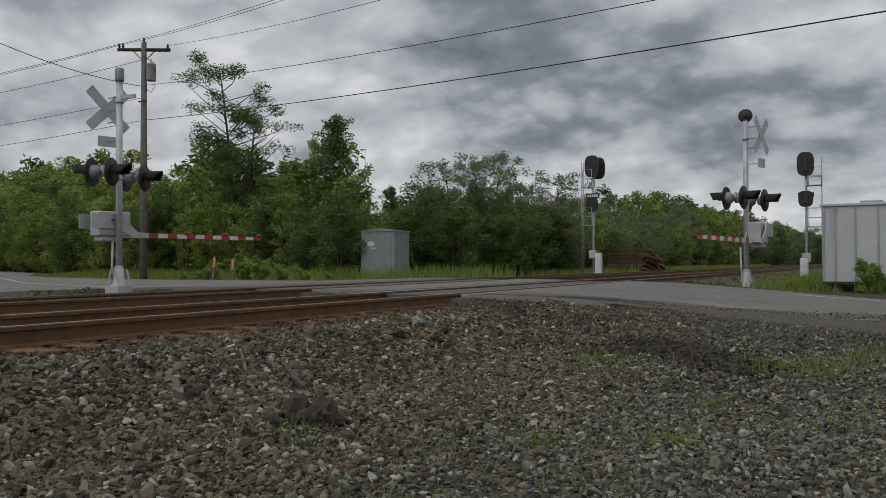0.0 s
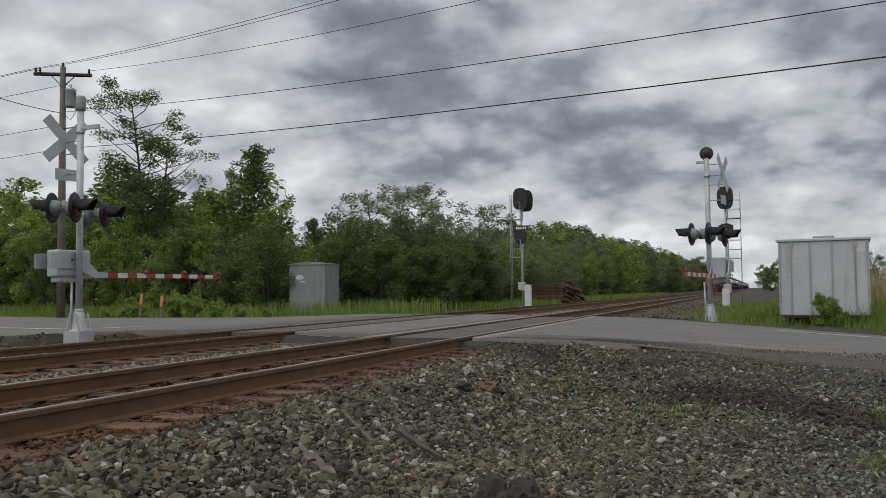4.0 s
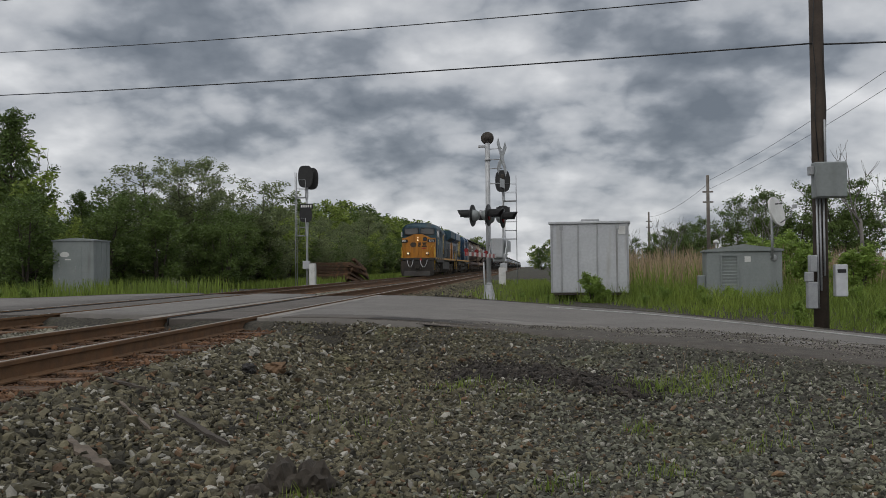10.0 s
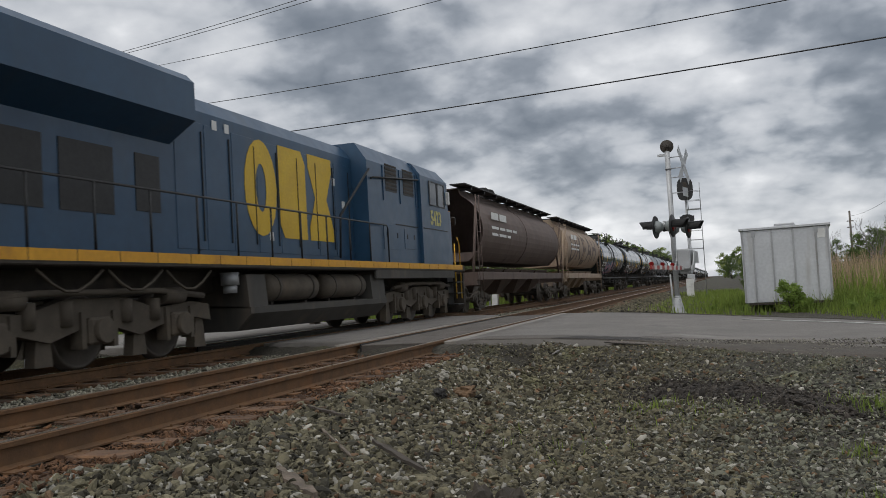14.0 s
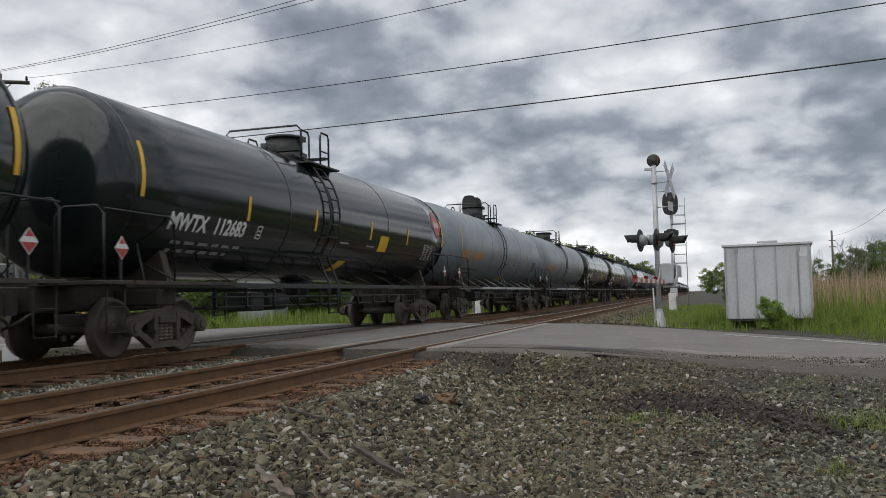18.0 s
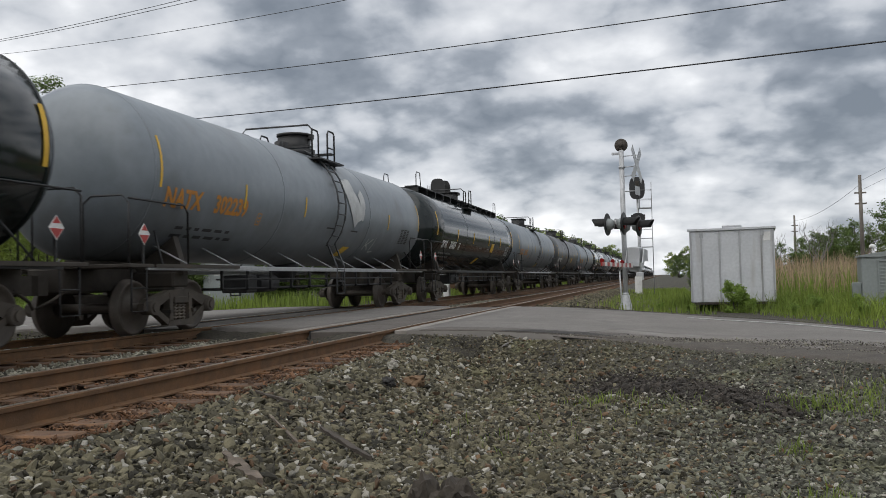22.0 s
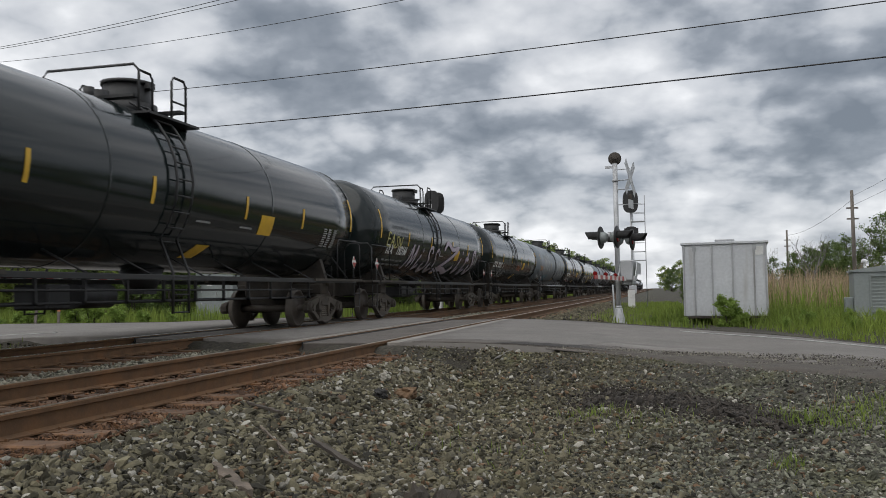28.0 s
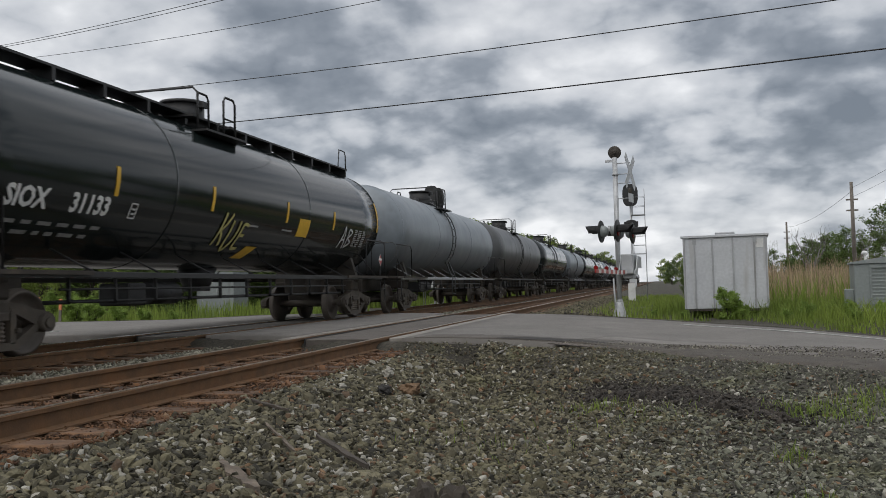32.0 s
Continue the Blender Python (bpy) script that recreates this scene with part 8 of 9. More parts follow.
def make_tree(leafm, h, seed, stems=1, start=0.15, radius=2.5, kind="round", limbs=26, n_leaf=26, spread=0.42, size=0.10, rise=0.55, twist=0.5):
    """A tapered leader (or several) with limbs all the way up; leaf clumps hang along the limbs and at their tips."""
    rnd = random.Random(seed)
    rs = np.random.RandomState(seed)
    bm = B()
    cs = []
    for s in range(stems):
        hh = h * (1.0 if s == 0 else rnd.uniform(0.62, 0.92))
        a = 2 * math.pi * s / stems + rnd.uniform(-0.5, 0.5)
        lean = V(math.cos(a), math.sin(a), 0) * (0.0 if stems == 1 else radius * rnd.uniform(0.25, 0.55))
        path, p = [], V(0, 0, -0.3) + lean * 0.15
        for k in range(8):
            t = k / 7
            path.append(V(lean.x * t + 0.02 * h * math.sin(3.1 * t + seed), lean.y * t + 0.02 * h * math.sin(2.3 * t + seed * 2), -0.3 + (hh + 0.3) * t))
        r0 = 0.011 * hh + 0.02
        tube(bm, path, [r0 * (1.1 - 0.95 * k / 7) for k in range(8)], 6)
        n = max(5, round(limbs / stems))
        for k in range(n):
            z = start + (0.98 - start) * (k + rnd.random()) / n
            i = min(int(z * 7), 6)
            o = path[i].lerp(path[i + 1], z * 7 - i)
            ang = k * 2.4 + rnd.uniform(-twist, twist)
            zz = (z - start) / (1 - start)
            ln = radius * crown_shape(kind, zz) * rnd.uniform(0.55, 1.2) * (1 if stems == 1 else 0.75)
            d = V(math.cos(ang), math.sin(ang), rise * rnd.uniform(0.6, 1.4)).normalized()
            bend = V(rnd.uniform(-0.3, 0.3), rnd.uniform(-0.3, 0.3), rnd.uniform(-0.1, 0.35)) * ln
            q1, q2 = o + d * ln * 0.5, o + d * ln + bend * 0.5
            tube(bm, [o, q1, q2], [r0 * (0.42 - 0.25 * z), r0 * 0.2, r0 * 0.07], 3)
            if kind == "open" and rnd.random() < 0.25:
                continue
            for f in ((0.55, 0.8, 1.0) if kind != "open" else (0.8, 0.95, 1.05)):
                c = o.lerp(q1, f / 0.5) if f < 0.5 else q1.lerp(q2, (f - 0.5) / 0.5)
                cs.append(tuple(c + V(rnd.gauss(0, 0.16), rnd.gauss(0, 0.16), rnd.gauss(0, 0.14)) * spread * 2))
        for k in range(3):
            cs.append(tuple(path[-1] - V(rnd.uniform(-0.1, 0.1), rnd.uniform(-0.1, 0.1), 0.28 * k * spread * 2)))
    v, f = leaf_quads(np.array(cs), n_leaf, spread, size, rs)
    v[:, 2] = np.maximum(v[:, 2], 0.05)
    return mesh_of("trunk", bm, M_bark), raw_mesh("crown", v, f, leafm)


TREE = {
    "willow": make_tree(M_leafC, 9.0, 3, 4, 0.08, 4.2, "round", 120, 84, 0.50, 0.085, 0.45),
    "willow_b": make_tree(M_leafC, 7.5, 14, 4, 0.05, 3.7, "round", 84, 52, 0.46, 0.098, 0.45),
    "tall": make_tree(M_leafB, 14.5, 22, 2, 0.42, 3.5, "open", 66, 110, 0.60, 0.085, 0.55),
    "maple": make_tree(M_leafB, 10.0, 8, 1, 0.04, 3.0, "cone", 90, 52, 0.38, 0.090, 0.75),
    "ash": make_tree(M_leafA, 9.0, 33, 3, 0.06, 1.7, "column", 54, 44, 0.36, 0.086, 0.9),
    "bush": make_tree(M_leafA, 5.0, 40, 5, 0.05, 2.0, "round", 60, 48, 0.40, 0.086, 0.7),
    "bush_b": make_tree(M_leafB, 5.5, 47, 5, 0.04, 2.1, "round", 60, 50, 0.42, 0.088, 0.7),
    "low": make_tree(M_leafD, 1.7, 51, 5, 0.05, 0.75, "round", 30, 34, 0.20, 0.075, 0.9),
    "far": make_tree(M_leafA, 9.0, 60, 3, 0.05, 3.4, "round", 42, 24, 0.75, 0.24, 0.5),
    "far_b": make_tree(M_leafB, 9.0, 66, 3, 0.05, 3.4, "round", 42, 24, 0.75, 0.24, 0.5),
    "far_c": make_tree(M_leafC, 9.0, 69, 3, 0.05, 3.5, "round", 42, 24, 0.75, 0.24, 0.5),
    "dark": make_tree(M_leafB, 7.0, 72, 2, 0.08, 2.3, "round", 50, 44, 0.45, 0.10, 0.6),
}
LABEL = {"willow": "broad grey-green willow with a rounded crown", "willow_b": "bushy grey-green willow at the edge of the wood", "tall": "tall open tree with bare lower limbs", "maple": "dense dark green tree with a pointed crown", "ash": "slender fresh green tree in the hedgerow", "bush": "tall green shrub at the wood's edge", "bush_b": "dense dark green shrub at the wood's edge", "low": "low bright green bush in the grass", "far": "distant green tree along the railway", "far_b": "distant dark green tree along the railway", "far_c": "distant grey-green tree along the railway", "dark": "dark green tree at the marsh's edge"}
GROUPN = {"low": "low bushes in the grass", "dark": "dark trees past the marsh"}


def tree(kind, x, y, h, seed):
    r = random.Random(seed)
    tm, cm = TREE[kind]
    base = {"willow": 9.0, "willow_b": 7.5, "tall": 14.5, "maple": 10.0, "ash": 9.0, "bush": 5.0, "bush_b": 5.5, "low": 1.7, "dark": 7.0}.get(kind, 9.0)
    s = h / base
    name = "bush" if kind in ("bush", "bush_b", "low") else "tree"
    t = thing(name, LABEL[kind], name, group=GROUPN.get(kind, "trees of the wood"))
    t.matrix_basis = pose(x, y, H(x, y) - 0.05, 0, 0, r.uniform(0, 360)) @ Matrix.Diagonal((s * r.uniform(0.9, 1.15), s * r.uniform(0.9, 1.15), s, 1))
    share("trunk", tm, t)
    share("crown", cm, t)
    return t


def far_y(x):
    """Foot of the hedgerow beyond the road."""
    return float(np.interp(x, [-190, -90, -60, -40, -25, -16, -11], [118, 68, 52, 42, 34.8, 30.2, 27.6]))


def plant():
    r = random.Random(11)
    # landmarks, and the dense growth between them
    tree("tall", -40.3, 49.0, 15.4, 5)
    tree("maple", -30.9, 48.8, 11.0, 2)
    tree("ash", -34.2, 49.8, 10.0, 3)
    tree("willow", -21.5, 53.0, 8.3, 4)
    tree("willow_b", -24.6, 55.0, 8.0, 6)
    tree("willow_b", -18.3, 56.0, 7.0, 7)
    for x, y, h in ((-27.5, 50, 6.2), (-26, 53, 6.4), (-28.5, 56, 7.0), (-24.5, 49, 4.6), (-22, 47.5, 4.2), (-29.5, 47, 6.0), (-19.5, 50, 4.6)):
        tree(r.choice(["bush_b", "maple", "bush_b"]), x, y, h, r.random())
    # hedgerow beyond the road
    x = -150.0
    while x < -24:
        y = far_y(x) + 4.5
        tree(r.choice(["bush", "bush_b", "ash", "bush"] if x < -36 else ["bush_b", "maple", "bush_b", "ash"]), x, y + r.uniform(-0.5, 1.5), r.uniform(5.0, 6.8) * (1 if x < -29 else 0.8) * (1 + max(0, -x - 42) / 70), r.random())
        x += r.uniform(2.0, 3.0) * (1 if x > -70 else 1.8)
    x = -160.0
    while x < -27:
        tree(r.choice(["far", "far_b", "far"]), x, far_y(x) + 10 + r.uniform(-1.5, 1.5), r.uniform(8.5, 10.8) * (1 if x < -33 else 0.75) * (1 + max(0, -x - 42) / 110), r.random())
        x += r.uniform(3.6, 5.2) * (1 if x > -70 else 1.6)
    x = -62.0
    while x < -20:
        tree(r.choice(["bush", "bush_b", "bush"]), x, max(far_y(x), 38) + 7.5 + r.uniform(-0.8, 0.8), r.uniform(4.2, 5.6), r.random())
        x += r.uniform(2.0, 2.8)
    # wood's edge along the railway
    y = 49.0
    while y < 132:
        tree(r.choice(["bush", "bush_b", "willow_b", "bush_b"]), -18.4 - 0.02 * (y - 49) + r.uniform(-0.8, 0.8), y, r.uniform(3.6, 5.0) + 0.012 * (y - 49), r.random())
        y += r.uniform(2.6, 3.8)
    y = 56.0
    while y < 150:
        tree(r.choice(["willow_b", "willow", "ash", "willow"]), -23 + r.uniform(-1.5, 1.0), y, r.uniform(5.6, 7.2) + 0.018 * (y - 56), r.random())
        y += r.uniform(4.5, 6.5)
    # far woods on both sides
    y = 130.0
    while y < 800:
        k = 1 + (y - 130) / 900
        tree(r.choice(["far", "far_b", "far_c"]), -20 - r.uniform(0, 4) * k, y, r.uniform(8.0, 10.0) * k * 0.98, r.random())
        tree(r.choice(["far", "far_b", "far_c"]), -31 - r.uniform(0, 10) * k, y + 4, r.uniform(10.5, 13.0) * k * 1.05, r.random())
        y += 5.5 * k * (1 + (y - 130) / 220)
    # beyond the shelters
    for x, y, h in ((11.4, 82, 3.9), (12.6, 80, 4.3), (13.8, 78, 4.5), (14.6, 74, 4.9), (15.6, 72, 5.4), (16.4, 69, 6.2), (9.6, 92, 3.5), (10.6, 88, 3.7), (8.6, 98, 3.0), (17.5, 66, 6.5), (18.8, 62, 6.5), (20.8, 60, 6.6), (23, 61, 6.8), (25.5, 60, 7.0), (28, 58, 7.1), (19.5, 72, 6.6), (12.0, 84, 4.0), (13.2, 81, 4.2), (14.2, 77, 4.6), (22.5, 70, 6.2), (25, 70, 6.6), (31, 66, 7.0), (34, 60, 7.2), (16.0, 84, 4.6), (38, 58, 7.6), (42, 50, 7.6)):
        tree("dark", x, y, h, r.random())
    for x, y, h in ((3.2, 85, 1.8), (4.2, 120, 3.0), (5.5, 140, 3.4), (7.5, 118, 3.0), (9, 150, 4.6), (6, 190, 6.0), (10, 220, 7.5), (3.5, 240, 7), (2.5, 330, 9), (8, 300, 10), (14, 200, 7), (18, 170, 7), (24, 140, 7.5), (3.0, 62, 1.4), (2.0, 70, 1.5), (2.6, 52, 1.1), (12, 110, 3.2), (14, 96, 3.2)):
        tree("bush_b" if h < 5 else r.choice(["far", "far_b"]), x, y, h, r.random())
    # low growth
    for x, y, h in ((1.78, 24.25, 0.85), (2.15, 24.3, 0.45), (-22.6, 29.4, 1.25), (-21.6, 29.2, 1.1), (-24.4, 29.3, 1.0), (-25.3, 29.6, 0.9), (-20.4, 29.1, 0.85), (-19.3, 29.2, 0.7), (-18.2, 29.4, 0.6), (-26.4, 29.8, 0.7), (-31, 40.5, 1.6), (-33.5, 41.8, 1.7), (-29.2, 39.6, 1.4), (-35.8, 42.6, 1.4), (-27, 38.7, 1.1), (8.4, 26.6, 1.7), (10.2, 27.5, 1.6), (11.8, 26, 1.8), (12.5, 23, 1.1), (8.0, 31, 2.0), (9.4, 33, 2.2), (13, 30, 2.2), (3.6, 23.2, 0.5), (5.2, 22.6, 0.5), (6.4, 20.2, 0.45), (7.6, 20.8, 0.6), (3.0, 22.6, 0.35), (4.3, 21.4, 0.4), (5.8, 19.2, 0.4), (5.4, 17.6, 0.35), (6.8, 17.2, 0.45), (4.6, 23.4, 0.5), (6.9, 22.4, 0.55), (8.8, 19.6, 0.5), (0.6, 24.0, 0.3), (-0.2, 25.2, 0.3)):
        tree("low", x, y, h, r.random())


plant()


def bare_tree(x, y, h, seed, label="bare dead tree with pale forked limbs"):
    rnd = random.Random(seed)
    bm = B()
    tips = []
    tube(bm, [(0, 0, -0.3), (0.1, 0, h * 0.25), (0.05, 0.1, h * 0.45)], [0.018 * h, 0.013 * h, 0.011 * h], 8)
    for k in range(4):
        a = rnd.uniform(0, 6.28)
        grow(bm, V(0.05, 0.1, h * rnd.uniform(0.3, 0.45)), V(math.cos(a) * 0.6, math.sin(a) * 0.6, 0.8).normalized(), h * 0.27, 0.0065 * h, 2, rnd, tips, 0.5, 0.3, 2)
    ob = solid("dead_tree", bm, M_deadwood, label, "tree", "bare trees past the marsh")
    ob.matrix_basis = pose(x, y, H(x, y), 0, 0, rnd.uniform(0, 360))


for i, (x, y, h) in enumerate(((19.5, 52.5, 8.6), (15.8, 60, 6.0), (9.6, 62, 4.6), (10.8, 66, 4.8), (14.8, 57, 5.4), (8.3, 70, 4.4), (11.6, 72, 4.6), (13.0, 64, 4.8), (12.6, 76, 5.2), (22.5, 56, 7.2), (17.2, 62, 6.2), (-31.0, 50.5, 9.6))):
    bare_tree(x, y, h, 80 + i)


def blades(name, xy, hts, w, material, label, lean=0.25, kind="stuff", seed=1):
    rs = np.random.RandomState(seed)
    n = len(xy)
    z = height(xy[:, 0], xy[:, 1]) - 0.02
    a = rs.rand(n) * 6.283
    dx, dy = np.cos(a), np.sin(a)
    b = rs.rand(n) * 6.283
    ln = lean * hts * rs.rand(n)
    ww = w * rs.uniform(0.6, 1.3, n)
    p = lambda k, f, zz, q: np.stack([xy[:, 0] + dx * ww * q * k + np.cos(b) * ln * f, xy[:, 1] + dy * ww * q * k + np.sin(b) * ln * f, z + zz], 1)
    v = np.stack([p(-1, 0, 0 * hts, 0.5), p(1, 0, 0 * hts, 0.5), p(1, 0.35, hts * 0.6, 0.42), p(-1, 0.35, hts * 0.6, 0.42), p(0.3, 1.0, hts, 0.3), p(-0.3, 1.0, hts, 0.3)], 1).reshape(-1, 3)
    i = np.arange(n)[:, None] * 6
    f = np.concatenate([i + np.array([[0, 1, 2, 3]]), i + np.array([[3, 2, 4, 5]])])
    ob = new(name, raw_mesh(name, v, f, material))
    tagged(ob, label, "grass", kind=kind)
    return ob


def scatter(n, x0, x1, y0, y1, seed, keep):
    rs = np.random.RandomState(seed)
    p = np.stack([rs.uniform(x0, x1, n), rs.uniform(y0, y1, n)], 1)
    return p[keep(p[:, 0], p[:, 1])]


def off_road(m):
    return lambda x, y: road_dist(x, y) > m


def grasses():
    rs = np.random.RandomState(4)
    # verge and field right of the near track
    p = scatter(42000, -0.2, 16, 12, 34, 21, lambda x, y: (road_dist(x, y) > 0.25) & (y > 30 - 2.4 * x - 2) & (y > 9))
    p = p[(p[:, 1] - 12 > -0.9 * (p[:, 0] - 5)) & ((p[:, 1] > 19) | (p[:, 0] > 5))]
    d = road_dist(p[:, 0], p[:, 1])
    h = np.clip(0.07 + 0.085 * d, 0.07, 0.40) * rs.uniform(0.4, 1.3, len(p)) * (1 + 0.5 * lumps(p[:, 0], p[:, 1], 1.9, 0.7))
    blades("grass", p, h, 0.020, M_grass, "fresh green grass along the road's verge", 0.7, seed=5)
    p = scatter(9000, -2.6, 1.2, 22.4, 60, 22, lambda x, y: (road_dist(x, y) > 0.3) & (x > -2.4 + 0.0 * y) & (rs.rand(len(x)) < 0.25 + 0.35 * (x + 2.4)))
    blades("grass", p, rs.uniform(0.06, 0.28, len(p)), 0.02, M_grass, "thin grass beside the ballast", seed=6)
    p = scatter(9000, 2.6, 22, 27, 62, 23, off_road(2))
    blades("reeds", p, rs.uniform(0.6, 1.35, len(p)) * (1 + 0.25 * lumps(p[:, 0], p[:, 1], 0.9, 2.7)), 0.032, M_grass, "tall green reeds in the marsh", 0.4, seed=7)
    p = scatter(8000, 2.9, 20, 30, 62, 24, off_road(2))
    blades("dry_reeds", p, rs.uniform(1.0, 1.9, len(p)) * (1 + 0.15 * lumps(p[:, 0], p[:, 1], 0.8, 1.7)), 0.026, M_straw, "dry straw-coloured reeds in the marsh", 0.3, seed=8)
    # far side of the road and along the wood
    p = scatter(56000, -80, -12.5, 26, 62, 25, lambda x, y: (road_dist(x, y) > 0.3) & (y > 26) & (x < -13.5))
    p = p[~((abs(p[:, 0] + 22.0) < 1.6) & (p[:, 1] > 36.6) & (p[:, 1] < 41.2))]
    d = road_dist(p[:, 0], p[:, 1])
    p, d = p[d < 12], d[d < 12]
    blades("grass", p, np.clip(0.08 + 0.10 * d, 0.08, 0.7) * rs.uniform(0.5, 1.3, len(p)), 0.04, M_grass, "green grass in front of the wood", seed=9)
    p = scatter(16000, -18.5, -12.6, 48, 140, 26, lambda x, y: x < -12.8)
    blades("grass", p, rs.uniform(0.2, 0.6, len(p)), 0.05, M_grass, "green grass along the railway", seed=10)
    p = scatter(1600, -15.0, -12.6, 12.4, 18, 27, lambda x, y: (road_dist(x, y) > 0.1) & ((x + 13) ** 2 + (y - 15.5) ** 2 < 2.2))
    blades("grass", p, rs.uniform(0.05, 0.16, len(p)), 0.012, M_grass, "short grass at the gate's foot", seed=11)
    # weeds in the gravel
    pts = []
    for cx, cy, r, n in ((-0.75, 9.4, 0.35, 150), (1.45, 8.45, 0.55, 330), (1.9, 8.85, 0.5, 240), (1.15, 8.3, 0.35, 120), (0.91, 7.04, 0.16, 60), (0.88, 5.64, 0.2, 80), (0.19, 5.36, 0.22, 70), (0.75, 4.4, 0.3, 50), (-0.35, 4.9, 0.25, 40), (1.7, 6.4, 0.3, 50), (2.6, 7.4, 0.8, 120), (-0.2, 8.7, 0.5, 60), (-1.3, 4.75, 0.25, 60), (0.1, 3.7, 0.5, 40), (-1.6, 7.4, 0.9, 60)):
        q = rs.normal(size=(n, 2)) * r * 0.5 + (cx, cy)
        pts.append(q)
    p = np.concatenate(pts)
    blades("weeds", p, rs.uniform(0.03, 0.14, len(p)), 0.008, M_grass, "sparse yellow-green weeds in the gravel", 0.7, seed=12)
    pts = []
    for cx, cy, r, n in ((-0.8, 9.4, 1.0, 3200), (-2.0, 8.5, 0.9, 2600), (-2.0, 5.1, 0.8, 2400), (-1.2, 7.4, 1.2, 3000), (0.6, 7.6, 0.8, 1600), (-1.5, 6.2, 0.9, 1600), (0.3, 5.4, 0.9, 1500), (1.5, 8.5, 0.7, 1400)):
        pts.append(rs.normal(size=(n, 2)) * r * 0.5 + (cx, cy))
    p = np.concatenate(pts)
    p = p[road_dist(p[:, 0], p[:, 1]) > 0.3]
    blades("moss", p, rs.uniform(0.012, 0.034, len(p)), 0.014, M_moss, "low olive moss between the stones", 1.4, seed=14)
    p = np.array([(1.55, 8.92), (1.57, 8.87), (1.52, 8.89)])
    blades("dry_stalks", p, np.array([0.42, 0.36, 0.3]), 0.008, M_straw, "dry pale stalks in the gravel", 0.3, seed=13)


grasses()


# ---- ballast stones ----
def stone_shapes(rs, n=16):
    """Blunt broken stones: twenty-sided, knocked out of shape, cut flat on a side or two."""
    g = (1 + 5 ** 0.5) / 2
    ico = np.array([(-1, g, 0), (1, g, 0), (-1, -g, 0), (1, -g, 0), (0, -1, g), (0, 1, g), (0, -1, -g), (0, 1, -g), (g, 0, -1), (g, 0, 1), (-g, 0, -1), (-g, 0, 1)], float) / math.hypot(1, g)
    fs = np.array([(0, 11, 5), (0, 5, 1), (0, 1, 7), (0, 7, 10), (0, 10, 11), (1, 5, 9), (5, 11, 4), (11, 10, 2), (10, 7, 6), (7, 1, 8), (3, 9, 4), (3, 4, 2), (3, 2, 6), (3, 6, 8), (3, 8, 9), (4, 9, 5), (2, 4, 11), (6, 2, 10), (8, 6, 7), (9, 8, 1)])
    out = []
    for k in range(n):
        vs = ico + rs.uniform(-0.2, 0.2, (12, 3))
        for j in range(3):
            d = rs.normal(size=3)
            d /= np.linalg.norm(d)
            lim = rs.uniform(0.45, 0.75)
            over = np.maximum(vs @ d - lim, 0)
            vs = vs - over[:, None] * d
        sc = np.array([rs.uniform(1.05, 1.6), rs.uniform(0.7, 1.0), rs.uniform(0.36, 0.66)])
        out.append((vs * sc, fs))
    return out


def stones(name, xy, size, material, label, seed, lift=0.25, zf=None, label_kind="stuff"):
    rs = np.random.RandomState(seed)
    shapes = stone_shapes(rs)
    z = (height(xy[:, 0], xy[:, 1]) if zf is None else zf(xy[:, 0], xy[:, 1]))
    pick = rs.randint(0, len(shapes), len(xy))
    V_, F_, base = [], [], 0
    for k, (vs, fs) in enumerate(shapes):
        idx = np.where(pick == k)[0]
        n = len(idx)
        if not n:
            continue
        s = size[idx]
        q = rs.normal(size=(n, 4))
        q[:, 1:3] *= 0.45
        q /= np.linalg.norm(q, axis=1)[:, None]
        w, x, y, zz = q.T
        R = np.stack([np.stack([1 - 2 * (y * y + zz * zz), 2 * (x * y - zz * w), 2 * (x * zz + y * w)], 1), np.stack([2 * (x * y + zz * w), 1 - 2 * (x * x + zz * zz), 2 * (y * zz - x * w)], 1), np.stack([2 * (x * zz - y * w), 2 * (y * zz + x * w), 1 - 2 * (x * x + y * y)], 1)], 1)
        P = np.einsum("nij,vj->nvi", R, vs) * s[:, None, None]
        P += np.stack([xy[idx, 0], xy[idx, 1], z[idx] + s * lift], 1)[:, None, :]
        V_.append(P.reshape(-1, 3))
        F_.append((fs[None] + (np.arange(n) * len(vs))[:, None, None]).reshape(-1, 3) + base)
        base += n * len(vs)
    ob = new(name, raw_mesh(name, np.concatenate(V_), np.concatenate(F_), material))
    tagged(ob, label, "gravel", kind="stuff")


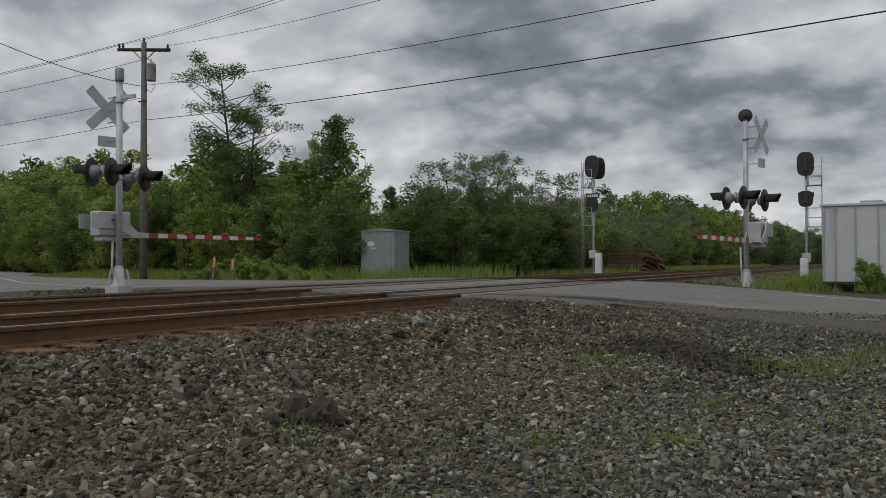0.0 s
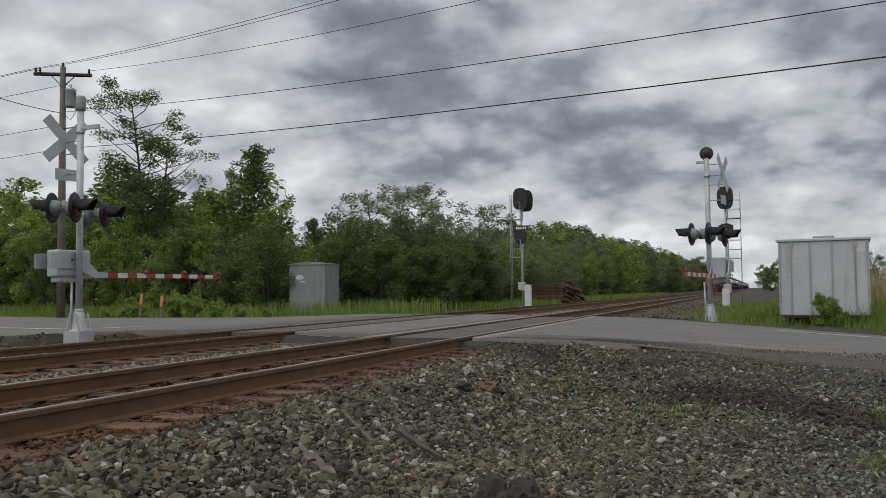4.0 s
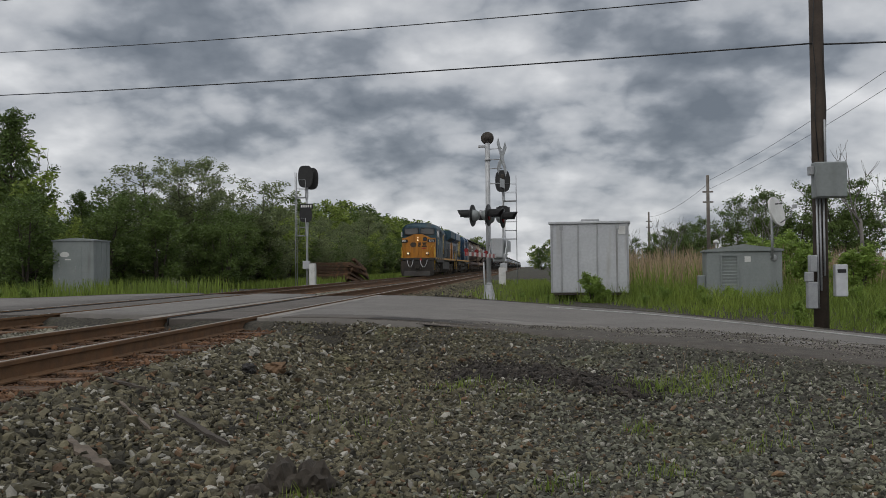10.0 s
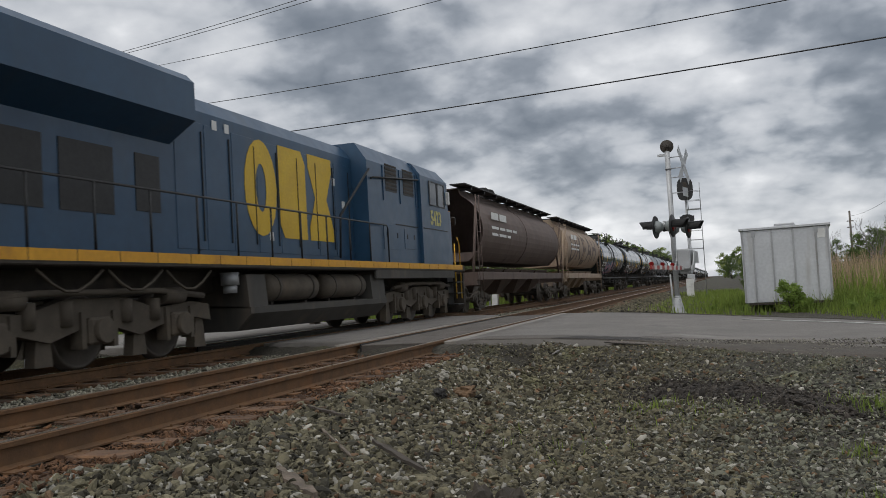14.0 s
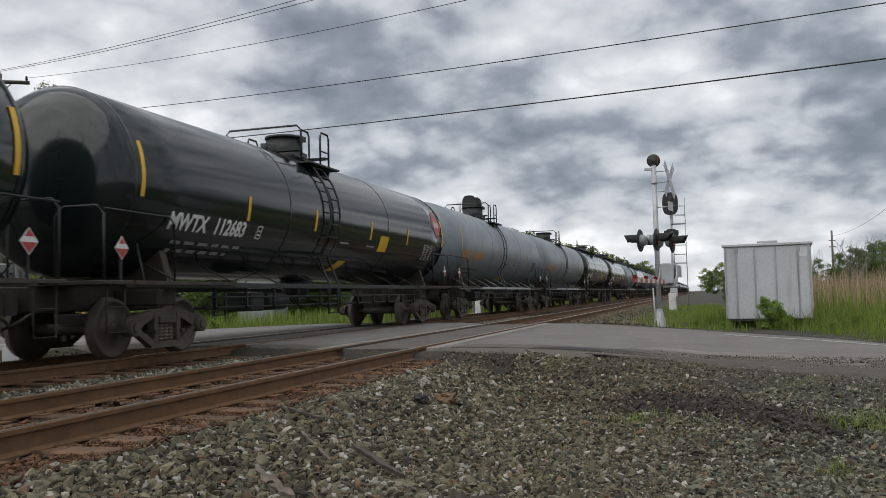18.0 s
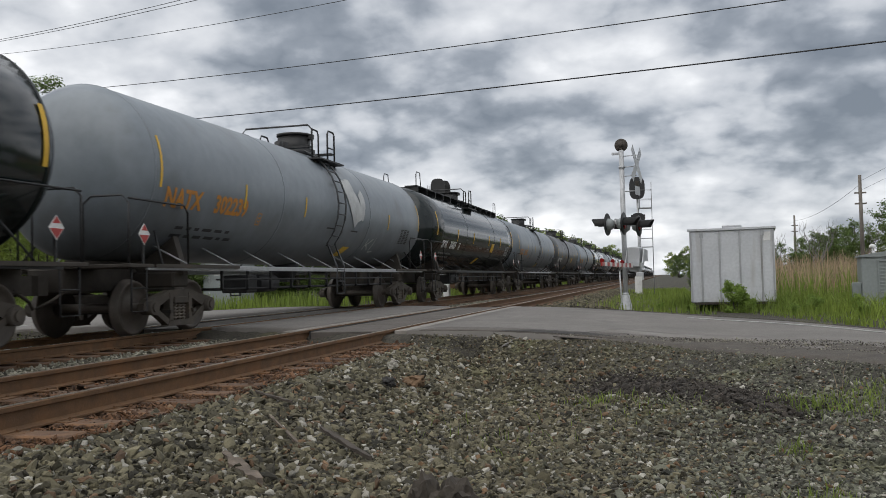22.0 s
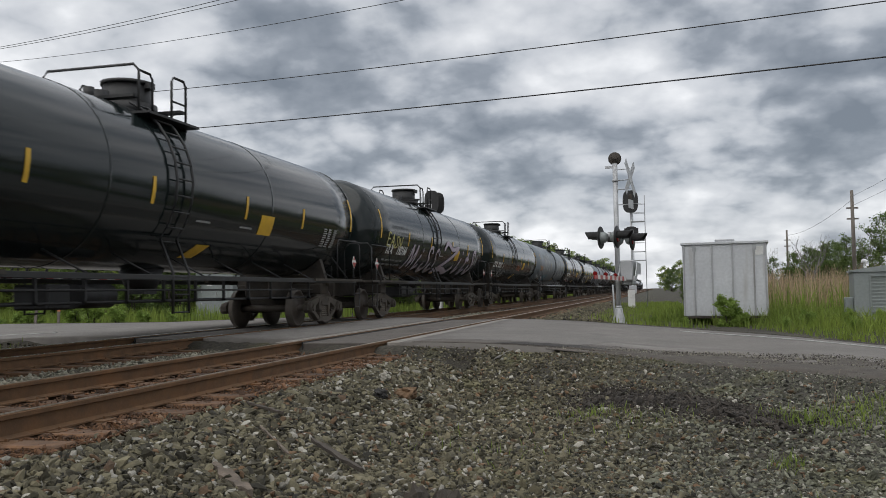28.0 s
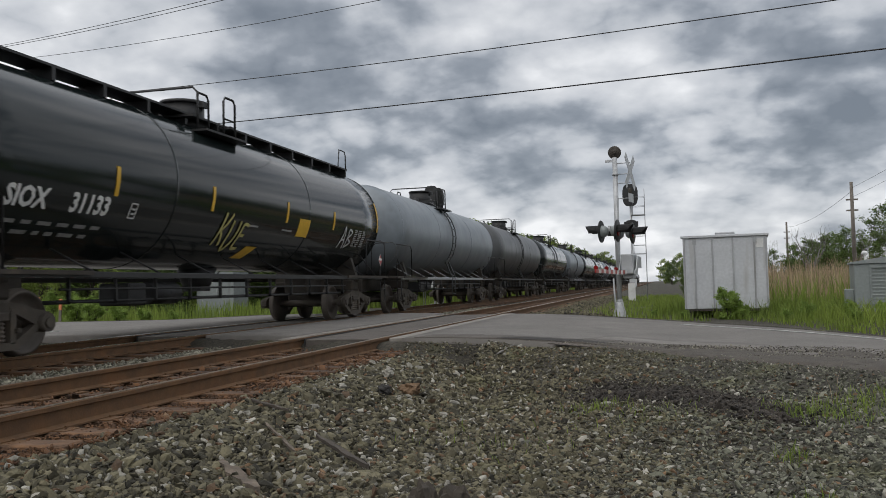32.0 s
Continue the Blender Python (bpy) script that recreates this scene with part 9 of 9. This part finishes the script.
def ballast():
    rs = np.random.RandomState(2)
    # ballast slope and gravel near the camera
    n = 104000
    y = 2.2 + 11.2 * rs.rand(n) ** 1.25
    x = rs.uniform(-3.95, 4.4, n)
    p = np.stack([x, y], 1)
    d = road_dist(x, y)
    coarse = np.clip(0.55 - 0.28 * (x + 1.6), 0, 1)
    thin = np.clip(1.15 - 0.08 * (x + 1.0), 0.5, 1)
    patchy = lumps(x, y, 1.7, 3.0) + 0.5 * lumps(x, y, 4.1, 1.0)
    tt = np.clip((x + 0.85) / 1.85, 0, 1)
    heap = (abs(x - 0.08) < 1.0) & (abs(y - (10.35 - 2.2 * tt ** 1.5)) < 0.42)
    keep = (d > 0.02) & (rs.rand(n) < thin) & (~heap | (rs.rand(n) < 0.25)) & ~((patchy > 0.62) & (x > -2.6) & (rs.rand(n) < 0.3))
    p, coarse, d = p[keep], coarse[keep], d[keep]
    size = (0.0165 + 0.0105 * coarse) * np.exp(rs.normal(size=len(p)) * 0.32)
    size *= np.clip(0.45 + 0.5 * d, 0.45, 1)
    r = rs.rand(len(p))
    side = p[:, 0] + rs.normal(size=len(p)) * 0.7
    a = (r < 0.895) & (side < 0.1)
    stones("ballast_stones", p[a], size[a], M_stone, "brownish-grey crushed ballast stones", 31)
    a = (r < 0.895) & (side >= 0.1)
    stones("fine_gravel", p[a], size[a], M_stone_blue, "fine blue-grey gravel beside the road", 41)
    b = (r >= 0.895) & (r < 0.965)
    stones("pale_stones", p[b], size[b] * 0.9, M_stone_pale, "scattered pale stones in the ballast", 32, 0.5)
    c = r >= 0.965
    stones("brown_stones", p[c], size[c], M_stone_rust, "brownish stones in the ballast", 33, 0.4)
    # cribs and shoulders between the rails
    n = 40000
    x = rs.uniform(-11.3, -3.9, n)
    y = 3.0 + 36 * rs.rand(n) ** 1.8
    d = road_dist(x, y)
    rail = np.min([abs(x - q) for q in (X_NEAR - 0.7525, X_NEAR + 0.7525, X_FAR - 0.7525, X_FAR + 0.7525)], 0)
    under = (abs(x - X_NEAR) < 1.4) | (abs(x - X_FAR) < 1.4)
    k = (d > 0.1) & (rail > 0.10) & ((rs.rand(n) < 0.85) | ~under)
    p = np.stack([x, y], 1)[k]
    u = under[k]
    sz = 0.021 * np.exp(rs.normal(size=len(p)) * 0.3) * np.where(p[:, 1] > 20, 1.4, 1)
    zf = lambda xx, yy: np.full(len(xx), TOP - 0.205)
    stones("rusty_ballast", p[u], sz[u] * 0.58, M_stone_rust, "rust-stained ballast between the ties", 34, 0.2, lambda xx, yy: np.full(len(xx), TOP - 0.212))
    stones("ballast_stones", p[~u], sz[~u], M_stone_mid, "pale grey ballast stones between the tracks", 35, 0.3, zf)
    # rusty chips and splinters over the tie ends
    n = 11000
    x = np.where(rs.rand(n) < 0.4, rs.uniform(-4.38, -3.8, n), rs.uniform(-6.6, -3.85, n))
    y = 3.0 + 11 * rs.rand(n) ** 1.2
    k = road_dist(x, y) > 0.1
    k &= np.min([abs(x - q) for q in (X_NEAR - 0.7525, X_NEAR + 0.7525)], 0) > 0.09
    p = np.stack([x, y], 1)[k]
    stones("rust_chips", p, 0.011 * np.exp(rs.normal(size=len(p)) * 0.5), M_chip, "rusty chips and splinters by the tie ends", 40, 0.1, lambda xx, yy: np.full(len(xx), TOP - 0.192))
    # beyond the road
    n = 15000
    x = rs.uniform(-4.3, -1.4, n)
    y = 22 + 40 * rs.rand(n) ** 1.3
    d = road_dist(x, y)
    p = np.stack([x, y], 1)[d > 0.15]
    stones("ballast_stones", p, 0.038 * np.exp(rs.normal(size=len(p)) * 0.3), M_stone, "grey ballast stones past the crossing", 36, 0.3)
    n = 5000
    p = np.stack([rs.uniform(-14.5, -11.2, n), rs.uniform(7, 15.5, n)], 1)
    p = p[road_dist(p[:, 0], p[:, 1]) > 0.15]
    stones("ballast_stones", p, 0.024 * np.exp(rs.normal(size=len(p)) * 0.3), M_stone, "grey gravel beside the far track", 37, 0.3)
    # loose grit along the road's near edge
    n = 16000
    x, y = rs.uniform(-2.6, 6.0, n), rs.uniform(2.5, 13.5, n)
    e = np.array([tuple(q) for q in EDGE_N if -4 < q.x < 7])
    dist = np.sqrt(((np.stack([x, y], 1)[:, None, :] - e[None]) ** 2).sum(2)).min(1)
    k = (road_dist(x, y) < 0.01) & (dist < 2.2 * rs.rand(n) ** 2)
    p = np.stack([x, y], 1)[k]
    stones("road_grit", p, 0.0065 * np.exp(rs.normal(size=len(p)) * 0.4), M_stone_mid, "loose grit on the asphalt's edge", 38, 0.3, lambda xx, yy: road_z(xx, yy) + 0.002)
    # dark millings heaped near the road
    n = 9500
    t = rs.rand(n)
    p = np.stack([-0.85 + 1.85 * t + rs.normal(size=n) * 0.2, 10.35 - 2.2 * t ** 1.5 + rs.normal(size=n) * 0.22], 1)
    p = p[road_dist(p[:, 0], p[:, 1]) > 0.02]
    stones("asphalt_millings", p, 0.013 * np.exp(rs.normal(size=len(p)) * 0.4), M_millings, "dark heap of broken asphalt millings", 39, 0.7)
    # dirt and grit dragged out over the asphalt, thinning away from the edge
    q = [v for v in EDGE_N if -1.5 < v.x < 5.4]
    e = np.array([tuple(v) for v in q])
    w = np.interp(e[:, 0], [-1.5, -0.6, 0.5, 1.8, 3.2, 5.4], [0.5, 1.7, 2.5, 2.4, 2.0, 1.2])
    out = np.array([0.80, 0.60])
    m, k = len(e), 34
    f = np.linspace(-0.30, 1.0, k)
    g = e[:, None, :] + f[None, :, None] * w[:, None, None] * out
    gx, gy = g[..., 0].ravel(), g[..., 1].ravel()
    ff = np.tile(f, m)
    gz = np.where(ff < 0, height(gx, gy) - 0.012, road_z(gx, gy)) + 0.030 * (0.72 - ff) - 0.12 * np.clip((-ff - 0.12) / 0.18, 0, 1) + 0.010 * lumps(gx, gy, 3.3, 0.9) + 0.007 * lumps(gx, gy, 9.0, 2.1) + rs.normal(size=len(gx)) * 0.0035
    i = (np.arange(m - 1)[:, None] * k + np.arange(k - 1)[None, :]).ravel()
    ob = new("dirt_apron", raw_mesh("dirt_apron", np.stack([gx, gy, gz], 1), np.stack([i, i + k, i + k + 1, i + 1], 1), M_apron, True))
    tagged(ob, "dark dirt and fine grit spread over the asphalt", "dirt", kind="stuff")
    n = 17000
    j, u = rs.randint(0, m, n), rs.rand(n) ** 1.3 * 0.95
    p = e[j] + (u * w[j])[:, None] * out + rs.normal(size=(n, 2)) * 0.12
    size = 0.0055 * np.exp(rs.normal(size=n) * 0.4)
    dark = rs.rand(n) < 0.6
    over = lambda xx, yy: road_z(xx, yy) + 0.006
    on = road_dist(p[:, 0], p[:, 1]) < 0.01
    stones("road_grit", p[on & dark], size[on & dark], M_millings, "dark grit dragged over the asphalt", 42, 0.4, over)
    stones("road_grit", p[on & ~dark], size[on & ~dark], M_stone_mid, "small grey stones strewn over the asphalt", 43, 0.4, over)


M_apron = mat("dark_dirt_and_grit", (0.098, 0.084, 0.068), (0.060, 0.052, 0.044), 5, 0.95, bump=0.8, bscale=120, dirt=(0.14, 0.13, 0.11), dirt_amt=0.35, dirt_scale=2.0)
M_chip = mat("rust_stained_debris", (0.140, 0.066, 0.028), (0.070, 0.036, 0.018), 8, 0.9, bump=0.4, bscale=60, island=0.6)
M_millings = mat("dark_asphalt_millings", (0.052, 0.043, 0.034), (0.030, 0.025, 0.021), 8, 0.9, bump=0.4, bscale=90, island=0.6)
M_stone_mid = mat("light_grey_ballast", (0.27, 0.255, 0.195), (0.17, 0.162, 0.125), 6, 0.85, bump=0.4, bscale=90, island=0.5)
ballast()

motions()
